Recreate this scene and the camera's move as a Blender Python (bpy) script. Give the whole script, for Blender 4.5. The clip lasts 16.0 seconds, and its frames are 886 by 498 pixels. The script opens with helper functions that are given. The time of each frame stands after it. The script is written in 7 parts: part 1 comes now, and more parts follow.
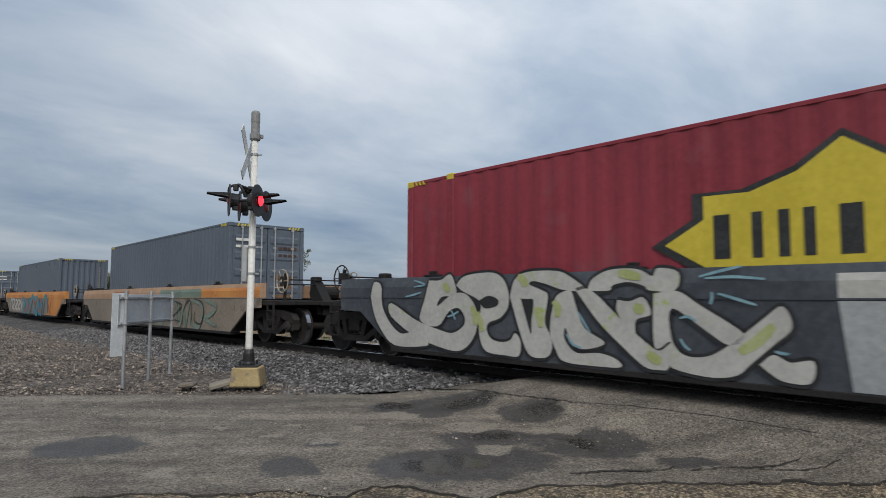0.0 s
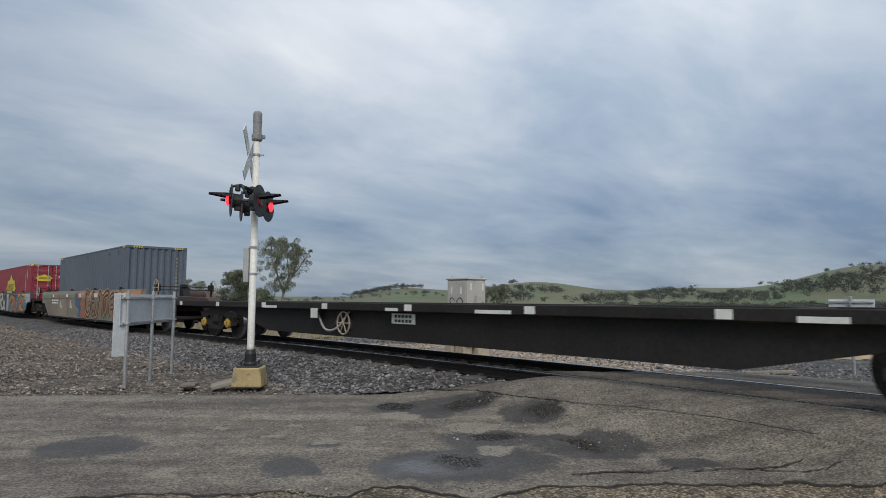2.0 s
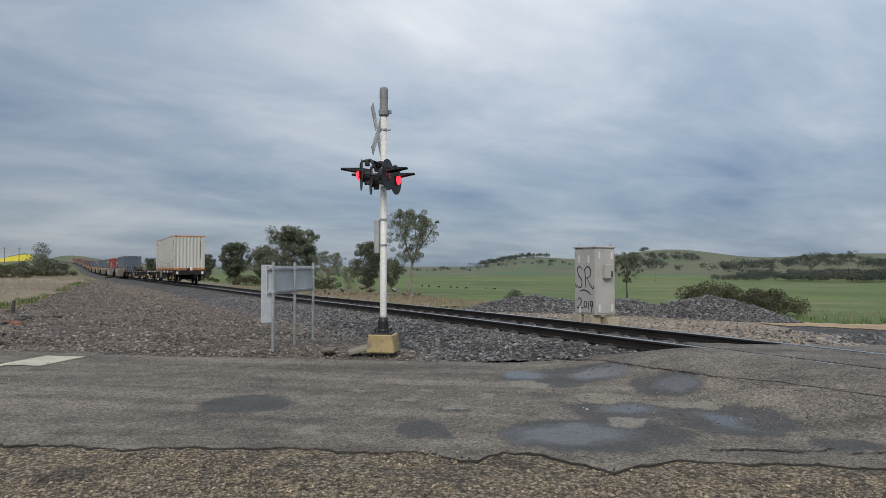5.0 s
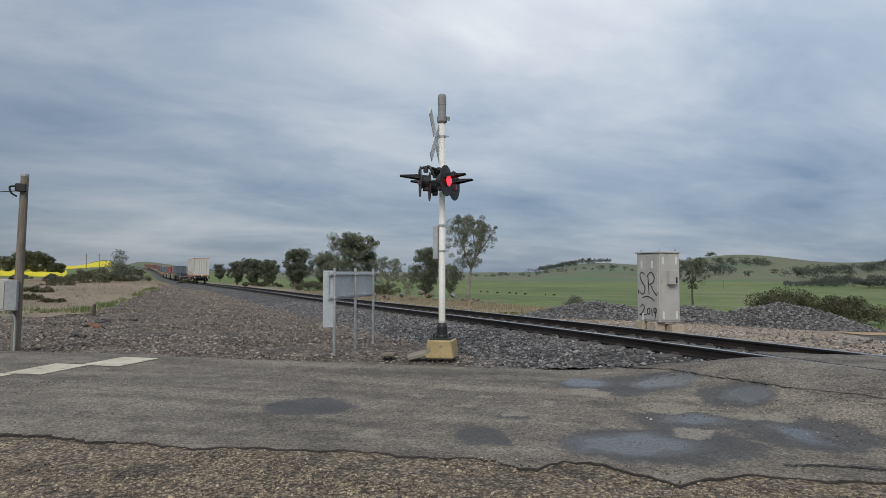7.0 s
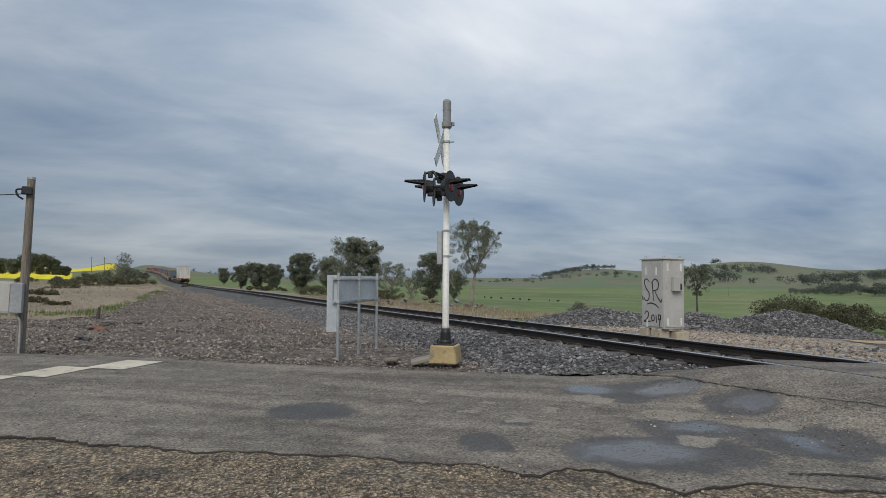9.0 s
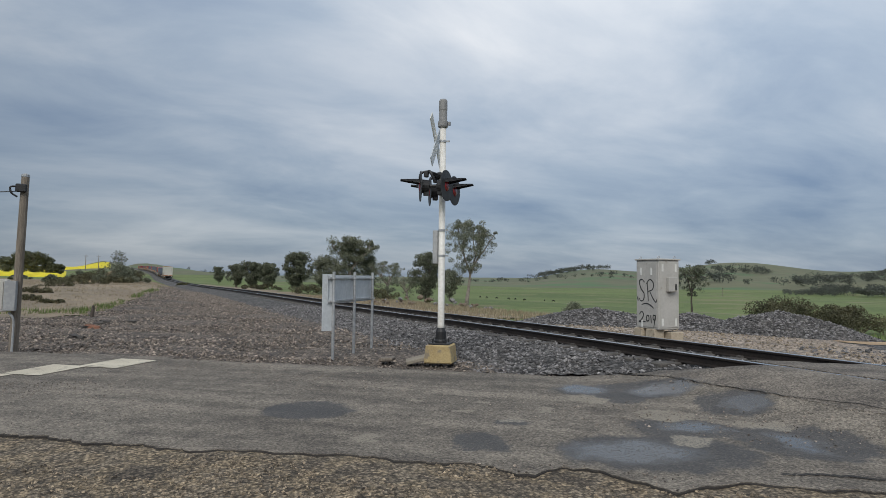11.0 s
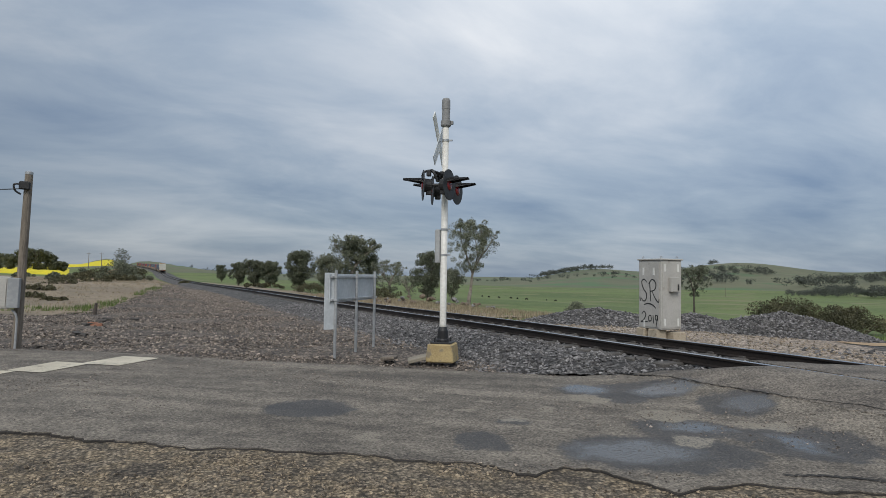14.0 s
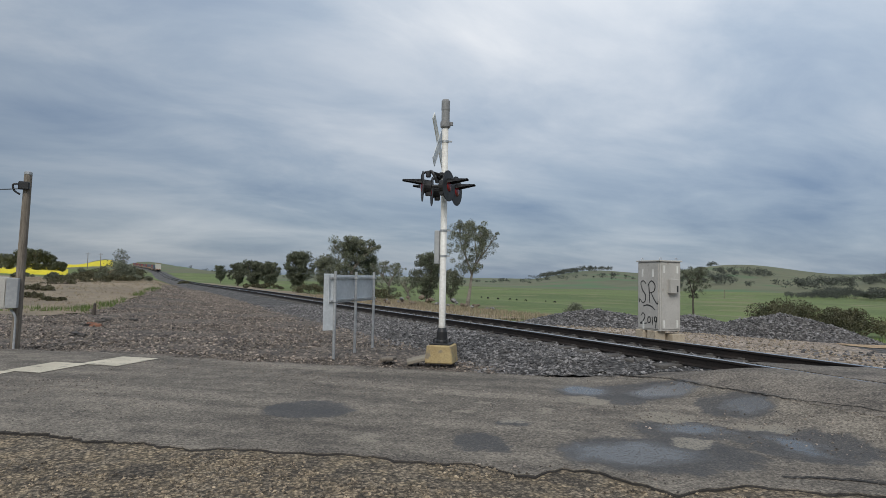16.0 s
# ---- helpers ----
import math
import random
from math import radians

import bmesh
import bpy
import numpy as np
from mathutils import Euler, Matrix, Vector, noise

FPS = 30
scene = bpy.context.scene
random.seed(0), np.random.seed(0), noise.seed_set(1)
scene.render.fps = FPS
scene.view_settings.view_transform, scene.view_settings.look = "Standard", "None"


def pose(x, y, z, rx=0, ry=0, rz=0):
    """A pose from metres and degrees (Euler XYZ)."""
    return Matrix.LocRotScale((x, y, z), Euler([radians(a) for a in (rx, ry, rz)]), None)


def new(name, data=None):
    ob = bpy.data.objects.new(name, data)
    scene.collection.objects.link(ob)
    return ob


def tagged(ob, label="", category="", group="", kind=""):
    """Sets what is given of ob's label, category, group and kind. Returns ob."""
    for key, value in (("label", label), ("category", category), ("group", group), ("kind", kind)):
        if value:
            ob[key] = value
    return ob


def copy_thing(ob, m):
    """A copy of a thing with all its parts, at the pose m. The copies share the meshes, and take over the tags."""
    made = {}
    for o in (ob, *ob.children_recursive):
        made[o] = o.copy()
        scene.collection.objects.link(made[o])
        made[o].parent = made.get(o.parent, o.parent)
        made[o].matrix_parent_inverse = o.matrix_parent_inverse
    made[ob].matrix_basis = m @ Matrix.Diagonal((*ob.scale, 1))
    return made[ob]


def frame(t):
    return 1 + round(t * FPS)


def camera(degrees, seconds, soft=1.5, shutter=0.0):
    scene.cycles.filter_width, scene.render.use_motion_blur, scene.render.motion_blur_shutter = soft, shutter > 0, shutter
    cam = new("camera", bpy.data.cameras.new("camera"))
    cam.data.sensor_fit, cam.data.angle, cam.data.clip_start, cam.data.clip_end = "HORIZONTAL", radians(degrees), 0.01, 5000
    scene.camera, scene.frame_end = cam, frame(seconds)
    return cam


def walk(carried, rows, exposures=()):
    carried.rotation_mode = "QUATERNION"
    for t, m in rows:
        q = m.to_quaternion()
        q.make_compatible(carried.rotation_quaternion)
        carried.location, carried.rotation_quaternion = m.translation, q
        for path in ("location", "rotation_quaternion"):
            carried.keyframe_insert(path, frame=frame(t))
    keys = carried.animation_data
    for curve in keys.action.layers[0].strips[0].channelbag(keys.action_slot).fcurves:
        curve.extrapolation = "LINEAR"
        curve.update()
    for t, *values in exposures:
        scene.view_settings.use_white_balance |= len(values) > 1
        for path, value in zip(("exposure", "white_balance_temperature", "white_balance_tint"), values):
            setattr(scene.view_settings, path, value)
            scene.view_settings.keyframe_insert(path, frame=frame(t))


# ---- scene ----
cam = camera(70.43, 16.0, soft=0.8, shutter=0.05)

# seconds, yaw, pitch, roll; +y runs along the railway, away from the crossing
PATH = [
    (0.0, -40.87, 4.32, -0.36), (0.5, -40.88, 4.36, -0.44), (1.0, -40.89, 4.34, -0.38), (1.5, -40.85, 4.37, -0.43), (2.0, -40.73,
    4.37, -0.45), (2.5, -40.66, 4.38, -0.42), (3.0, -40.66, 4.38, -0.42), (3.5, -39.90, 4.09, -0.41), (4.0, -36.75, 2.99, -0.33),
    (4.5, -32.66, 2.01, -0.18), (5.0, -29.29, 1.54, -0.00), (7.5, -23.74, 2.20, -0.11), (8.0, -23.64, 2.35, -0.18), (8.5, -23.58,
    2.49, -0.28), (9.0, -23.60, 2.54, -0.36), (11.5, -24.05, 2.46, -0.63), (12.0, -24.01, 2.38, -0.65), (12.5, -23.88, 2.33, -0.73),
    (13.0, -23.79, 2.38, -0.75), (13.5, -23.80, 2.43, -0.79), (14.0, -23.81, 2.42, -0.85), (14.5, -23.81, 2.44, -0.89), (15.0, -23.87,
    2.45, -0.93), (15.5, -23.88, 2.49, -0.91), (16.0, -23.88, 2.52, -0.98)]
EYE = (0.0, 0.0, 1.6)
walk(cam, [(t, pose(*EYE, 90 + p, r, y)) for t, y, p, r in PATH])

# ---- light: high overcast with a veiled sun ----
SUN_EL, SUN_AZ = 44.0, 146.0          # degrees; azimuth to the left of +y
world = bpy.data.worlds.new("overcast_sky")
scene.world = world
world.use_nodes = True
wn, wl = world.node_tree.nodes, world.node_tree.links
wn.clear()


def wnode(kind, **values):
    n = wn.new(kind)
    for k, v in values.items():
        n.inputs[k].default_value = v
    return n


sky = wn.new("ShaderNodeTexSky")
sky.sky_type = "NISHITA"
sky.sun_disc = False
sky.sun_elevation = radians(SUN_EL)
sky.sun_rotation = radians(-SUN_AZ)
sky_gain = wn.new("ShaderNodeMix")
sky_gain.data_type, sky_gain.blend_type = "RGBA", "MULTIPLY"
sky_gain.inputs[0].default_value = 1.0
sky_gain.inputs[7].default_value = (0.10, 0.10, 0.10, 1)
wl.new(sky.outputs[0], sky_gain.inputs[6])
tc = wn.new("ShaderNodeTexCoord")
sep = wn.new("ShaderNodeSeparateXYZ")
wl.new(tc.outputs["Generated"], sep.inputs[0])
# cloud deck: the direction laid onto a flat layer overhead
up = wn.new("ShaderNodeMath")
up.operation = "MAXIMUM"
up.inputs[1].default_value = 0.0
wl.new(sep.outputs[2], up.inputs[0])
lift = wn.new("ShaderNodeMath")
lift.operation = "ADD"
lift.inputs[1].default_value = 0.21
wl.new(up.outputs[0], lift.inputs[0])
deck = wn.new("ShaderNodeVectorMath")
deck.operation = "DIVIDE"
wl.new(tc.outputs["Generated"], deck.inputs[0])
spread = wn.new("ShaderNodeCombineXYZ")
for i in range(3):
    wl.new(lift.outputs[0], spread.inputs[i])
wl.new(spread.outputs[0], deck.inputs[1])
mapping = wn.new("ShaderNodeMapping")
mapping.inputs["Rotation"].default_value = (0, 0, radians(34))
mapping.inputs["Scale"].default_value = (0.55, 0.85, 0.2)
mapping.inputs["Location"].default_value = (0.35, 0.6, 0)
wl.new(deck.outputs[0], mapping.inputs[0])
broad = wnode("ShaderNodeTexNoise", Scale=0.75, Detail=5.0, Roughness=0.5, Distortion=0.25)
fine = wnode("ShaderNodeTexNoise", Scale=2.6, Detail=9.0, Roughness=0.58, Distortion=0.35)
for n in (broad, fine):
    wl.new(mapping.outputs[0], n.inputs["Vector"])
blend = wn.new("ShaderNodeMix")
blend.data_type = "FLOAT"
blend.inputs[0].default_value = 0.30
wl.new(broad.outputs[0], blend.inputs[2])
wl.new(fine.outputs[0], blend.inputs[3])
ramp = wn.new("ShaderNodeValToRGB")
e = ramp.color_ramp.elements
e[0].position, e[0].color = 0.37, (0.215, 0.29, 0.415, 1)
e[1].position, e[1].color = 0.66, (0.75, 0.765, 0.785, 1)
mid = e.new(0.48)
mid.color = (0.385, 0.455, 0.545, 1)
wl.new(blend.outputs[0], ramp.inputs[0])
# the deck brightens with height, as thin cloud does below a veiled sun
bright = wn.new("ShaderNodeMapRange")
bright.inputs["From Min"].default_value, bright.inputs["From Max"].default_value = 0.0, 0.42
tint = wn.new("ShaderNodeMix")
tint.data_type = "RGBA"
tint.inputs[6].default_value, tint.inputs[7].default_value = (0.595, 0.645, 0.705, 1), (1.33, 1.33, 1.33, 1)
wl.new(sep.outputs[2], bright.inputs["Value"])
wl.new(bright.outputs[0], tint.inputs[0])
toned = wn.new("ShaderNodeVectorMath")
toned.operation = "MULTIPLY"
wl.new(ramp.outputs[0], toned.inputs[0])
wl.new(tint.outputs[2], toned.inputs[1])
mixed = wn.new("ShaderNodeMix")
mixed.data_type = "RGBA"
mixed.inputs[0].default_value = 0.88
wl.new(sky_gain.outputs[2], mixed.inputs[6])
side = wn.new("ShaderNodeVectorMath")
side.operation = "DOT_PRODUCT"
side.inputs[1].default_value = (0.86, 0.5, 0.0)
wl.new(tc.outputs["Generated"], side.inputs[0])
thin = wn.new("ShaderNodeMapRange")                      # the deck is thinner to the east
thin.inputs["From Min"].default_value, thin.inputs["From Max"].default_value = 0.3, 1.0
thin.inputs["To Min"].default_value, thin.inputs["To Max"].default_value = 0.83, 1.15
wl.new(side.outputs["Value"], thin.inputs["Value"])
veiled = wn.new("ShaderNodeVectorMath")
veiled.operation = "SCALE"
wl.new(toned.outputs[0], veiled.inputs[0])
wl.new(thin.outputs[0], veiled.inputs["Scale"])
wl.new(veiled.outputs[0], mixed.inputs[7])
background = wnode("ShaderNodeBackground", Strength=0.95)
out = wn.new("ShaderNodeOutputWorld")
wl.new(mixed.outputs[2], background.inputs[0])
wl.new(background.outputs[0], out.inputs[0])

sun = new("sun", bpy.data.lights.new("sun", "SUN"))
sun.data.energy, sun.data.angle, sun.data.color = 2.1, radians(30), (1.0, 0.96, 0.90)
sun.matrix_basis = pose(0, 0, 60, 90 - SUN_EL, 0, SUN_AZ + 180)
scene.view_settings.exposure = 0.0


# ---- materials ----
def material(name, low, high, rough=0.8, metal=0.0, coarse=1.0, fine=30.0, bump=0.3, depth=0.01, third=None, third_at=0.62, spec=0.5,
             vary=0.0, stretch=(1, 1, 1), cells=0.0, cell_mix=0.8):
    """Two colours mixed by noise at two scales, a third one in patches, and a fine relief."""
    m = bpy.data.materials.new(name)
    m.use_nodes = True
    n, l = m.node_tree.nodes, m.node_tree.links
    b = n["Principled BSDF"]
    b.inputs["Metallic"].default_value = metal
    b.inputs["Specular IOR Level"].default_value = spec
    co = n.new("ShaderNodeTexCoord")
    mp = n.new("ShaderNodeMapping")
    mp.inputs["Scale"].default_value = stretch
    l.new(co.outputs["Object"], mp.inputs[0])
    big, small = n.new("ShaderNodeTexNoise"), n.new("ShaderNodeTexNoise")
    big.inputs["Scale"].default_value, big.inputs["Detail"].default_value = coarse, 6
    small.inputs["Scale"].default_value, small.inputs["Detail"].default_value = fine, 4
    small.inputs["Roughness"].default_value = 0.65
    for k in (big, small):
        l.new(mp.outputs[0], k.inputs["Vector"])
    mean = n.new("ShaderNodeMix")
    mean.data_type = "FLOAT"
    mean.inputs[0].default_value = 0.5
    l.new(big.outputs[0], mean.inputs[2])
    l.new(small.outputs[0], mean.inputs[3])
    ramp = n.new("ShaderNodeMapRange")
    ramp.inputs["From Min"].default_value, ramp.inputs["From Max"].default_value = 0.40, 0.60
    l.new(mean.outputs[0], ramp.inputs["Value"])
    col = n.new("ShaderNodeMix")
    col.data_type = "RGBA"
    col.inputs[6].default_value, col.inputs[7].default_value = (*low, 1), (*high, 1)
    l.new(ramp.outputs[0], col.inputs[0])
    colour = col.outputs[2]
    if third:
        spot = n.new("ShaderNodeTexNoise")
        spot.inputs["Scale"].default_value, spot.inputs["Detail"].default_value = coarse * 2.3, 8
        spot.inputs["Roughness"].default_value = 0.6
        l.new(mp.outputs[0], spot.inputs["Vector"])
        cut = n.new("ShaderNodeMapRange")
        cut.inputs["From Min"].default_value, cut.inputs["From Max"].default_value = third_at - 0.04, third_at + 0.06
        l.new(spot.outputs[0], cut.inputs["Value"])
        over = n.new("ShaderNodeMix")
        over.data_type = "RGBA"
        over.inputs[7].default_value = (*third, 1)
        l.new(cut.outputs[0], over.inputs[0])
        l.new(colour, over.inputs[6])
        colour = over.outputs[2]
    if cells:
        # single stones: each cell has a tone of its own; shade between them is painted dark
        vo = n.new("ShaderNodeTexVoronoi")
        vo.inputs["Scale"].default_value = cells
        l.new(mp.outputs[0], vo.inputs["Vector"])
        grey = n.new("ShaderNodeSeparateColor")
        l.new(vo.outputs["Color"], grey.inputs[0])
        tone = n.new("ShaderNodeMapRange")
        tone.inputs["To Min"].default_value, tone.inputs["To Max"].default_value = 1 - cell_mix * 0.75, 1 + cell_mix
        l.new(grey.outputs[0], tone.inputs["Value"])
        gap_shade = n.new("ShaderNodeMapRange")
        gap_shade.inputs["From Min"].default_value, gap_shade.inputs["From Max"].default_value = 0.35, 0.62
        gap_shade.inputs["To Min"].default_value, gap_shade.inputs["To Max"].default_value = 1.0, 0.45
        l.new(vo.outputs["Distance"], gap_shade.inputs["Value"])
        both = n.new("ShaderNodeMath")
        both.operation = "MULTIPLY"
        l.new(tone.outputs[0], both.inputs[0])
        l.new(gap_shade.outputs[0], both.inputs[1])
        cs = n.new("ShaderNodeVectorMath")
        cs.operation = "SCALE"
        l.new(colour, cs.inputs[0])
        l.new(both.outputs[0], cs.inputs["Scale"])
        colour = cs.outputs[0]
    if vary:
        info = n.new("ShaderNodeNewGeometry")
        rnd = n.new("ShaderNodeMapRange")
        rnd.inputs["To Min"].default_value, rnd.inputs["To Max"].default_value = 1 - vary, 1 + vary
        l.new(info.outputs["Random Per Island"], rnd.inputs["Value"])
        sc = n.new("ShaderNodeVectorMath")
        sc.operation = "SCALE"
        l.new(colour, sc.inputs[0])
        l.new(rnd.outputs[0], sc.inputs["Scale"])
        colour = sc.outputs[0]
    l.new(colour, b.inputs["Base Color"])
    rr = n.new("ShaderNodeMapRange")
    rr.inputs["To Min"].default_value, rr.inputs["To Max"].default_value = max(rough - 0.1, 0.02), min(rough + 0.1, 1)
    l.new(big.outputs[0], rr.inputs["Value"])
    l.new(rr.outputs[0], b.inputs["Roughness"])
    if bump:
        bp = n.new("ShaderNodeBump")
        bp.inputs["Strength"].default_value, bp.inputs["Distance"].default_value = bump, depth
        l.new(small.outputs[0], bp.inputs["Height"])
        l.new(bp.outputs[0], b.inputs["Normal"])
    return m


def glow(name, colour, strength):
    m = material(name, colour, colour, rough=0.3, bump=0)
    b = m.node_tree.nodes["Principled BSDF"]
    b.inputs["Emission Color"].default_value = (*colour, 1)
    b.inputs["Emission Strength"].default_value = strength
    return m


M = dict(
    pasture=material("pasture_grass", (0.080, 0.118, 0.030), (0.145, 0.190, 0.056), 0.95, coarse=0.03, fine=0.9, bump=0.6, depth=0.15, third=(0.19, 0.18, 0.085), third_at=0.58),
    hill=material("hill_grass", (0.105, 0.115, 0.065), (0.155, 0.155, 0.088), 0.95, coarse=0.006, fine=0.05, bump=0.3, depth=0.5, third=(0.085, 0.155, 0.066), third_at=0.57),
    verge=material("earth_verge", (0.13, 0.10, 0.075), (0.24, 0.19, 0.14), 0.95, coarse=0.6, fine=26, bump=0.9, depth=0.03),
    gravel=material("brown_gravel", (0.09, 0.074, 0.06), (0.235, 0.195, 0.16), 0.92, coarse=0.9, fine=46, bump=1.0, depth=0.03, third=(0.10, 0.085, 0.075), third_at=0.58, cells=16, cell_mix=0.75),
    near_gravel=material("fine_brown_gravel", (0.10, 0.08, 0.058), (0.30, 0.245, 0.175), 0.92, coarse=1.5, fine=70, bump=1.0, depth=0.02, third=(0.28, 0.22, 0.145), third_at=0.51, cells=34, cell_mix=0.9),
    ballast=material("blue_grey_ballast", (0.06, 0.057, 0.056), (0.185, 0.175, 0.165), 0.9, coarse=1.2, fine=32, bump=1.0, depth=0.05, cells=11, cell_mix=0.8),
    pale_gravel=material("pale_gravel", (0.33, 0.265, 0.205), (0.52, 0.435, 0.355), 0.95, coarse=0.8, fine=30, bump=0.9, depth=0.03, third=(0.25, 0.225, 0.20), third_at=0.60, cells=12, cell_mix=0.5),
    stone=material("ballast_stone", (0.03, 0.029, 0.031), (0.25, 0.24, 0.235), 0.85, coarse=9, fine=60, bump=0.3, vary=0.6),
    sandy_stone=material("sandy_pebble", (0.06, 0.048, 0.038), (0.40, 0.32, 0.22), 0.85, coarse=9, fine=60, bump=0.3, vary=0.6),
    brown_stone=material("brown_stone", (0.06, 0.05, 0.043), (0.33, 0.275, 0.225), 0.85, coarse=9, fine=60, bump=0.3, vary=0.7),
    pale_patch=material("pale_worn_asphalt", (0.21, 0.185, 0.145), (0.30, 0.265, 0.21), 0.85, coarse=3, fine=60, bump=0.4),
    crack=material("crack_and_edge_shade", (0.02, 0.018, 0.016), (0.045, 0.04, 0.035), 0.9, coarse=5, fine=60),
    dirt_road=material("orange_dirt", (0.34, 0.235, 0.135), (0.50, 0.36, 0.22), 0.95, coarse=0.5, fine=20, bump=0.4),
    line=material("worn_white_paint", (0.47, 0.42, 0.32), (0.64, 0.58, 0.46), 0.7, coarse=2, fine=45, bump=0.3, third=(0.24, 0.215, 0.17), third_at=0.60),
    rail=material("rusty_rail", (0.014, 0.011, 0.010), (0.034, 0.026, 0.022), 0.75, 0.3, coarse=1.5, fine=25),
    rail_head=material("polished_rail_head", (0.42, 0.42, 0.43), (0.58, 0.58, 0.58), 0.25, 1.0, coarse=0.7, fine=30, bump=0.05),
    sleeper=material("dirty_concrete_sleeper", (0.05, 0.046, 0.042), (0.12, 0.11, 0.10), 0.9, coarse=2, fine=40),
    white_paint=material("white_post_paint", (0.62, 0.60, 0.55), (0.78, 0.77, 0.73), 0.5, coarse=1.6, fine=18, bump=0.1, third=(0.36, 0.27, 0.19), third_at=0.69),
    galv=material("galvanised_steel", (0.36, 0.37, 0.38), (0.52, 0.53, 0.54), 0.45, 0.6, coarse=4, fine=22, bump=0.08),
    alu=material("grey_sign_back", (0.50, 0.53, 0.55), (0.62, 0.65, 0.67), 0.5, 0.1, coarse=2, fine=14, bump=0.05),
    grey_cap=material("grey_plastic", (0.20, 0.20, 0.20), (0.30, 0.30, 0.30), 0.6, coarse=3, fine=20, bump=0.05),
    black=material("black_enamel", (0.012, 0.012, 0.013), (0.03, 0.03, 0.032), 0.55, coarse=3, fine=25, bump=0.08),
    lens=material("red_lens", (0.16, 0.008, 0.012), (0.24, 0.015, 0.02), 0.15, coarse=3, fine=60, bump=0.2),
    lit=glow("lit_red_lamp", (1.0, 0.03, 0.05), 2.2),
    pilot=glow("white_side_light", (1.0, 0.98, 0.92), 2.0),
    yellow_block=material("yellow_painted_concrete", (0.34, 0.25, 0.12), (0.48, 0.375, 0.19), 0.85, coarse=3, fine=35, third=(0.25, 0.21, 0.15), third_at=0.6),
    concrete=material("weathered_concrete", (0.36, 0.30, 0.22), (0.50, 0.43, 0.33), 0.9, coarse=3, fine=35, third=(0.26, 0.21, 0.15), third_at=0.58),
    cabinet=material("beige_grey_cabinet_paint", (0.40, 0.385, 0.355), (0.49, 0.475, 0.44), 0.55, coarse=2.5, fine=30, bump=0.08, third=(0.34, 0.31, 0.27), third_at=0.66),
    timber=material("weathered_timber", (0.12, 0.10, 0.08), (0.25, 0.215, 0.175), 0.9, coarse=3, fine=16, bump=0.5, stretch=(9, 9, 0.6)),
    steel_black=material("dusty_black_steel", (0.011, 0.010, 0.010), (0.028, 0.024, 0.022), 0.75, 0.2, coarse=0.9, fine=16, bump=0.2, third=(0.05, 0.038, 0.03), third_at=0.67),
    steel_brown=material("brown_frame_paint", (0.035, 0.021, 0.019), (0.075, 0.045, 0.038), 0.7, coarse=0.8, fine=14, bump=0.15, third=(0.11, 0.08, 0.06), third_at=0.66),
    deck_rust=material("rusty_deck_edge", (0.075, 0.042, 0.032), (0.17, 0.10, 0.075), 0.85, coarse=1.4, fine=18, bump=0.3, third=(0.05, 0.036, 0.03), third_at=0.58),
    bogie=material("greasy_cast_steel", (0.013, 0.011, 0.010), (0.038, 0.032, 0.028), 0.75, 0.2, coarse=3, fine=26, bump=0.35, third=(0.07, 0.055, 0.043), third_at=0.68),
    tread=material("bright_wheel_tread", (0.40, 0.40, 0.41), (0.55, 0.55, 0.55), 0.3, 1.0, coarse=3, fine=30, bump=0.05),
    cap_yellow=material("yellow_bearing_paint", (0.42, 0.25, 0.04), (0.60, 0.38, 0.07), 0.6, coarse=6, fine=30, bump=0.1, third=(0.33, 0.18, 0.04), third_at=0.66),
    red=material("faded_red_container", (0.215, 0.021, 0.033), (0.285, 0.033, 0.049), 0.5, coarse=0.5, fine=9, bump=0.06, third=(0.26, 0.052, 0.065), third_at=0.62),
    grey_blue=material("grey_blue_container", (0.088, 0.108, 0.138), (0.118, 0.142, 0.176), 0.5, coarse=0.5, fine=9, bump=0.06, third=(0.13, 0.15, 0.178), third_at=0.68),
    white_box=material("dirty_white_container", (0.50, 0.49, 0.445), (0.565, 0.555, 0.51), 0.55, coarse=0.6, fine=7, bump=0, third=(0.44, 0.41, 0.355), third_at=0.70),
    orange=material("orange_container_frame", (0.42, 0.155, 0.05), (0.58, 0.25, 0.09), 0.6, coarse=1.5, fine=14, bump=0.1, third=(0.27, 0.11, 0.055), third_at=0.6),
    yellow=material("yellow_paint", (0.56, 0.43, 0.035), (0.68, 0.53, 0.055), 0.5, coarse=1.2, fine=12, bump=0.05),
    white_mark=material("white_marking", (0.62, 0.62, 0.58), (0.76, 0.76, 0.72), 0.55, coarse=3, fine=24, bump=0.05),
    dark_mark=material("dark_marking", (0.018, 0.018, 0.018), (0.045, 0.045, 0.045), 0.6, coarse=3, fine=24, bump=0.05),
    rust_mark=material("rust_streak", (0.11, 0.06, 0.035), (0.24, 0.135, 0.07), 0.8, coarse=4, fine=26, bump=0.2),
    chrome=material("zinc_lock_rod", (0.45, 0.45, 0.45), (0.62, 0.62, 0.62), 0.4, 0.7, coarse=5, fine=30, bump=0.05),
    tan=material("tan_well_paint", (0.19, 0.155, 0.12), (0.285, 0.235, 0.185), 0.65, coarse=0.7, fine=10, bump=0.12, third=(0.13, 0.10, 0.08), third_at=0.62),
    slate=material("slate_well_paint", (0.042, 0.048, 0.060), (0.078, 0.086, 0.10), 0.55, coarse=0.7, fine=10, bump=0.1, third=(0.12, 0.12, 0.125), third_at=0.66),
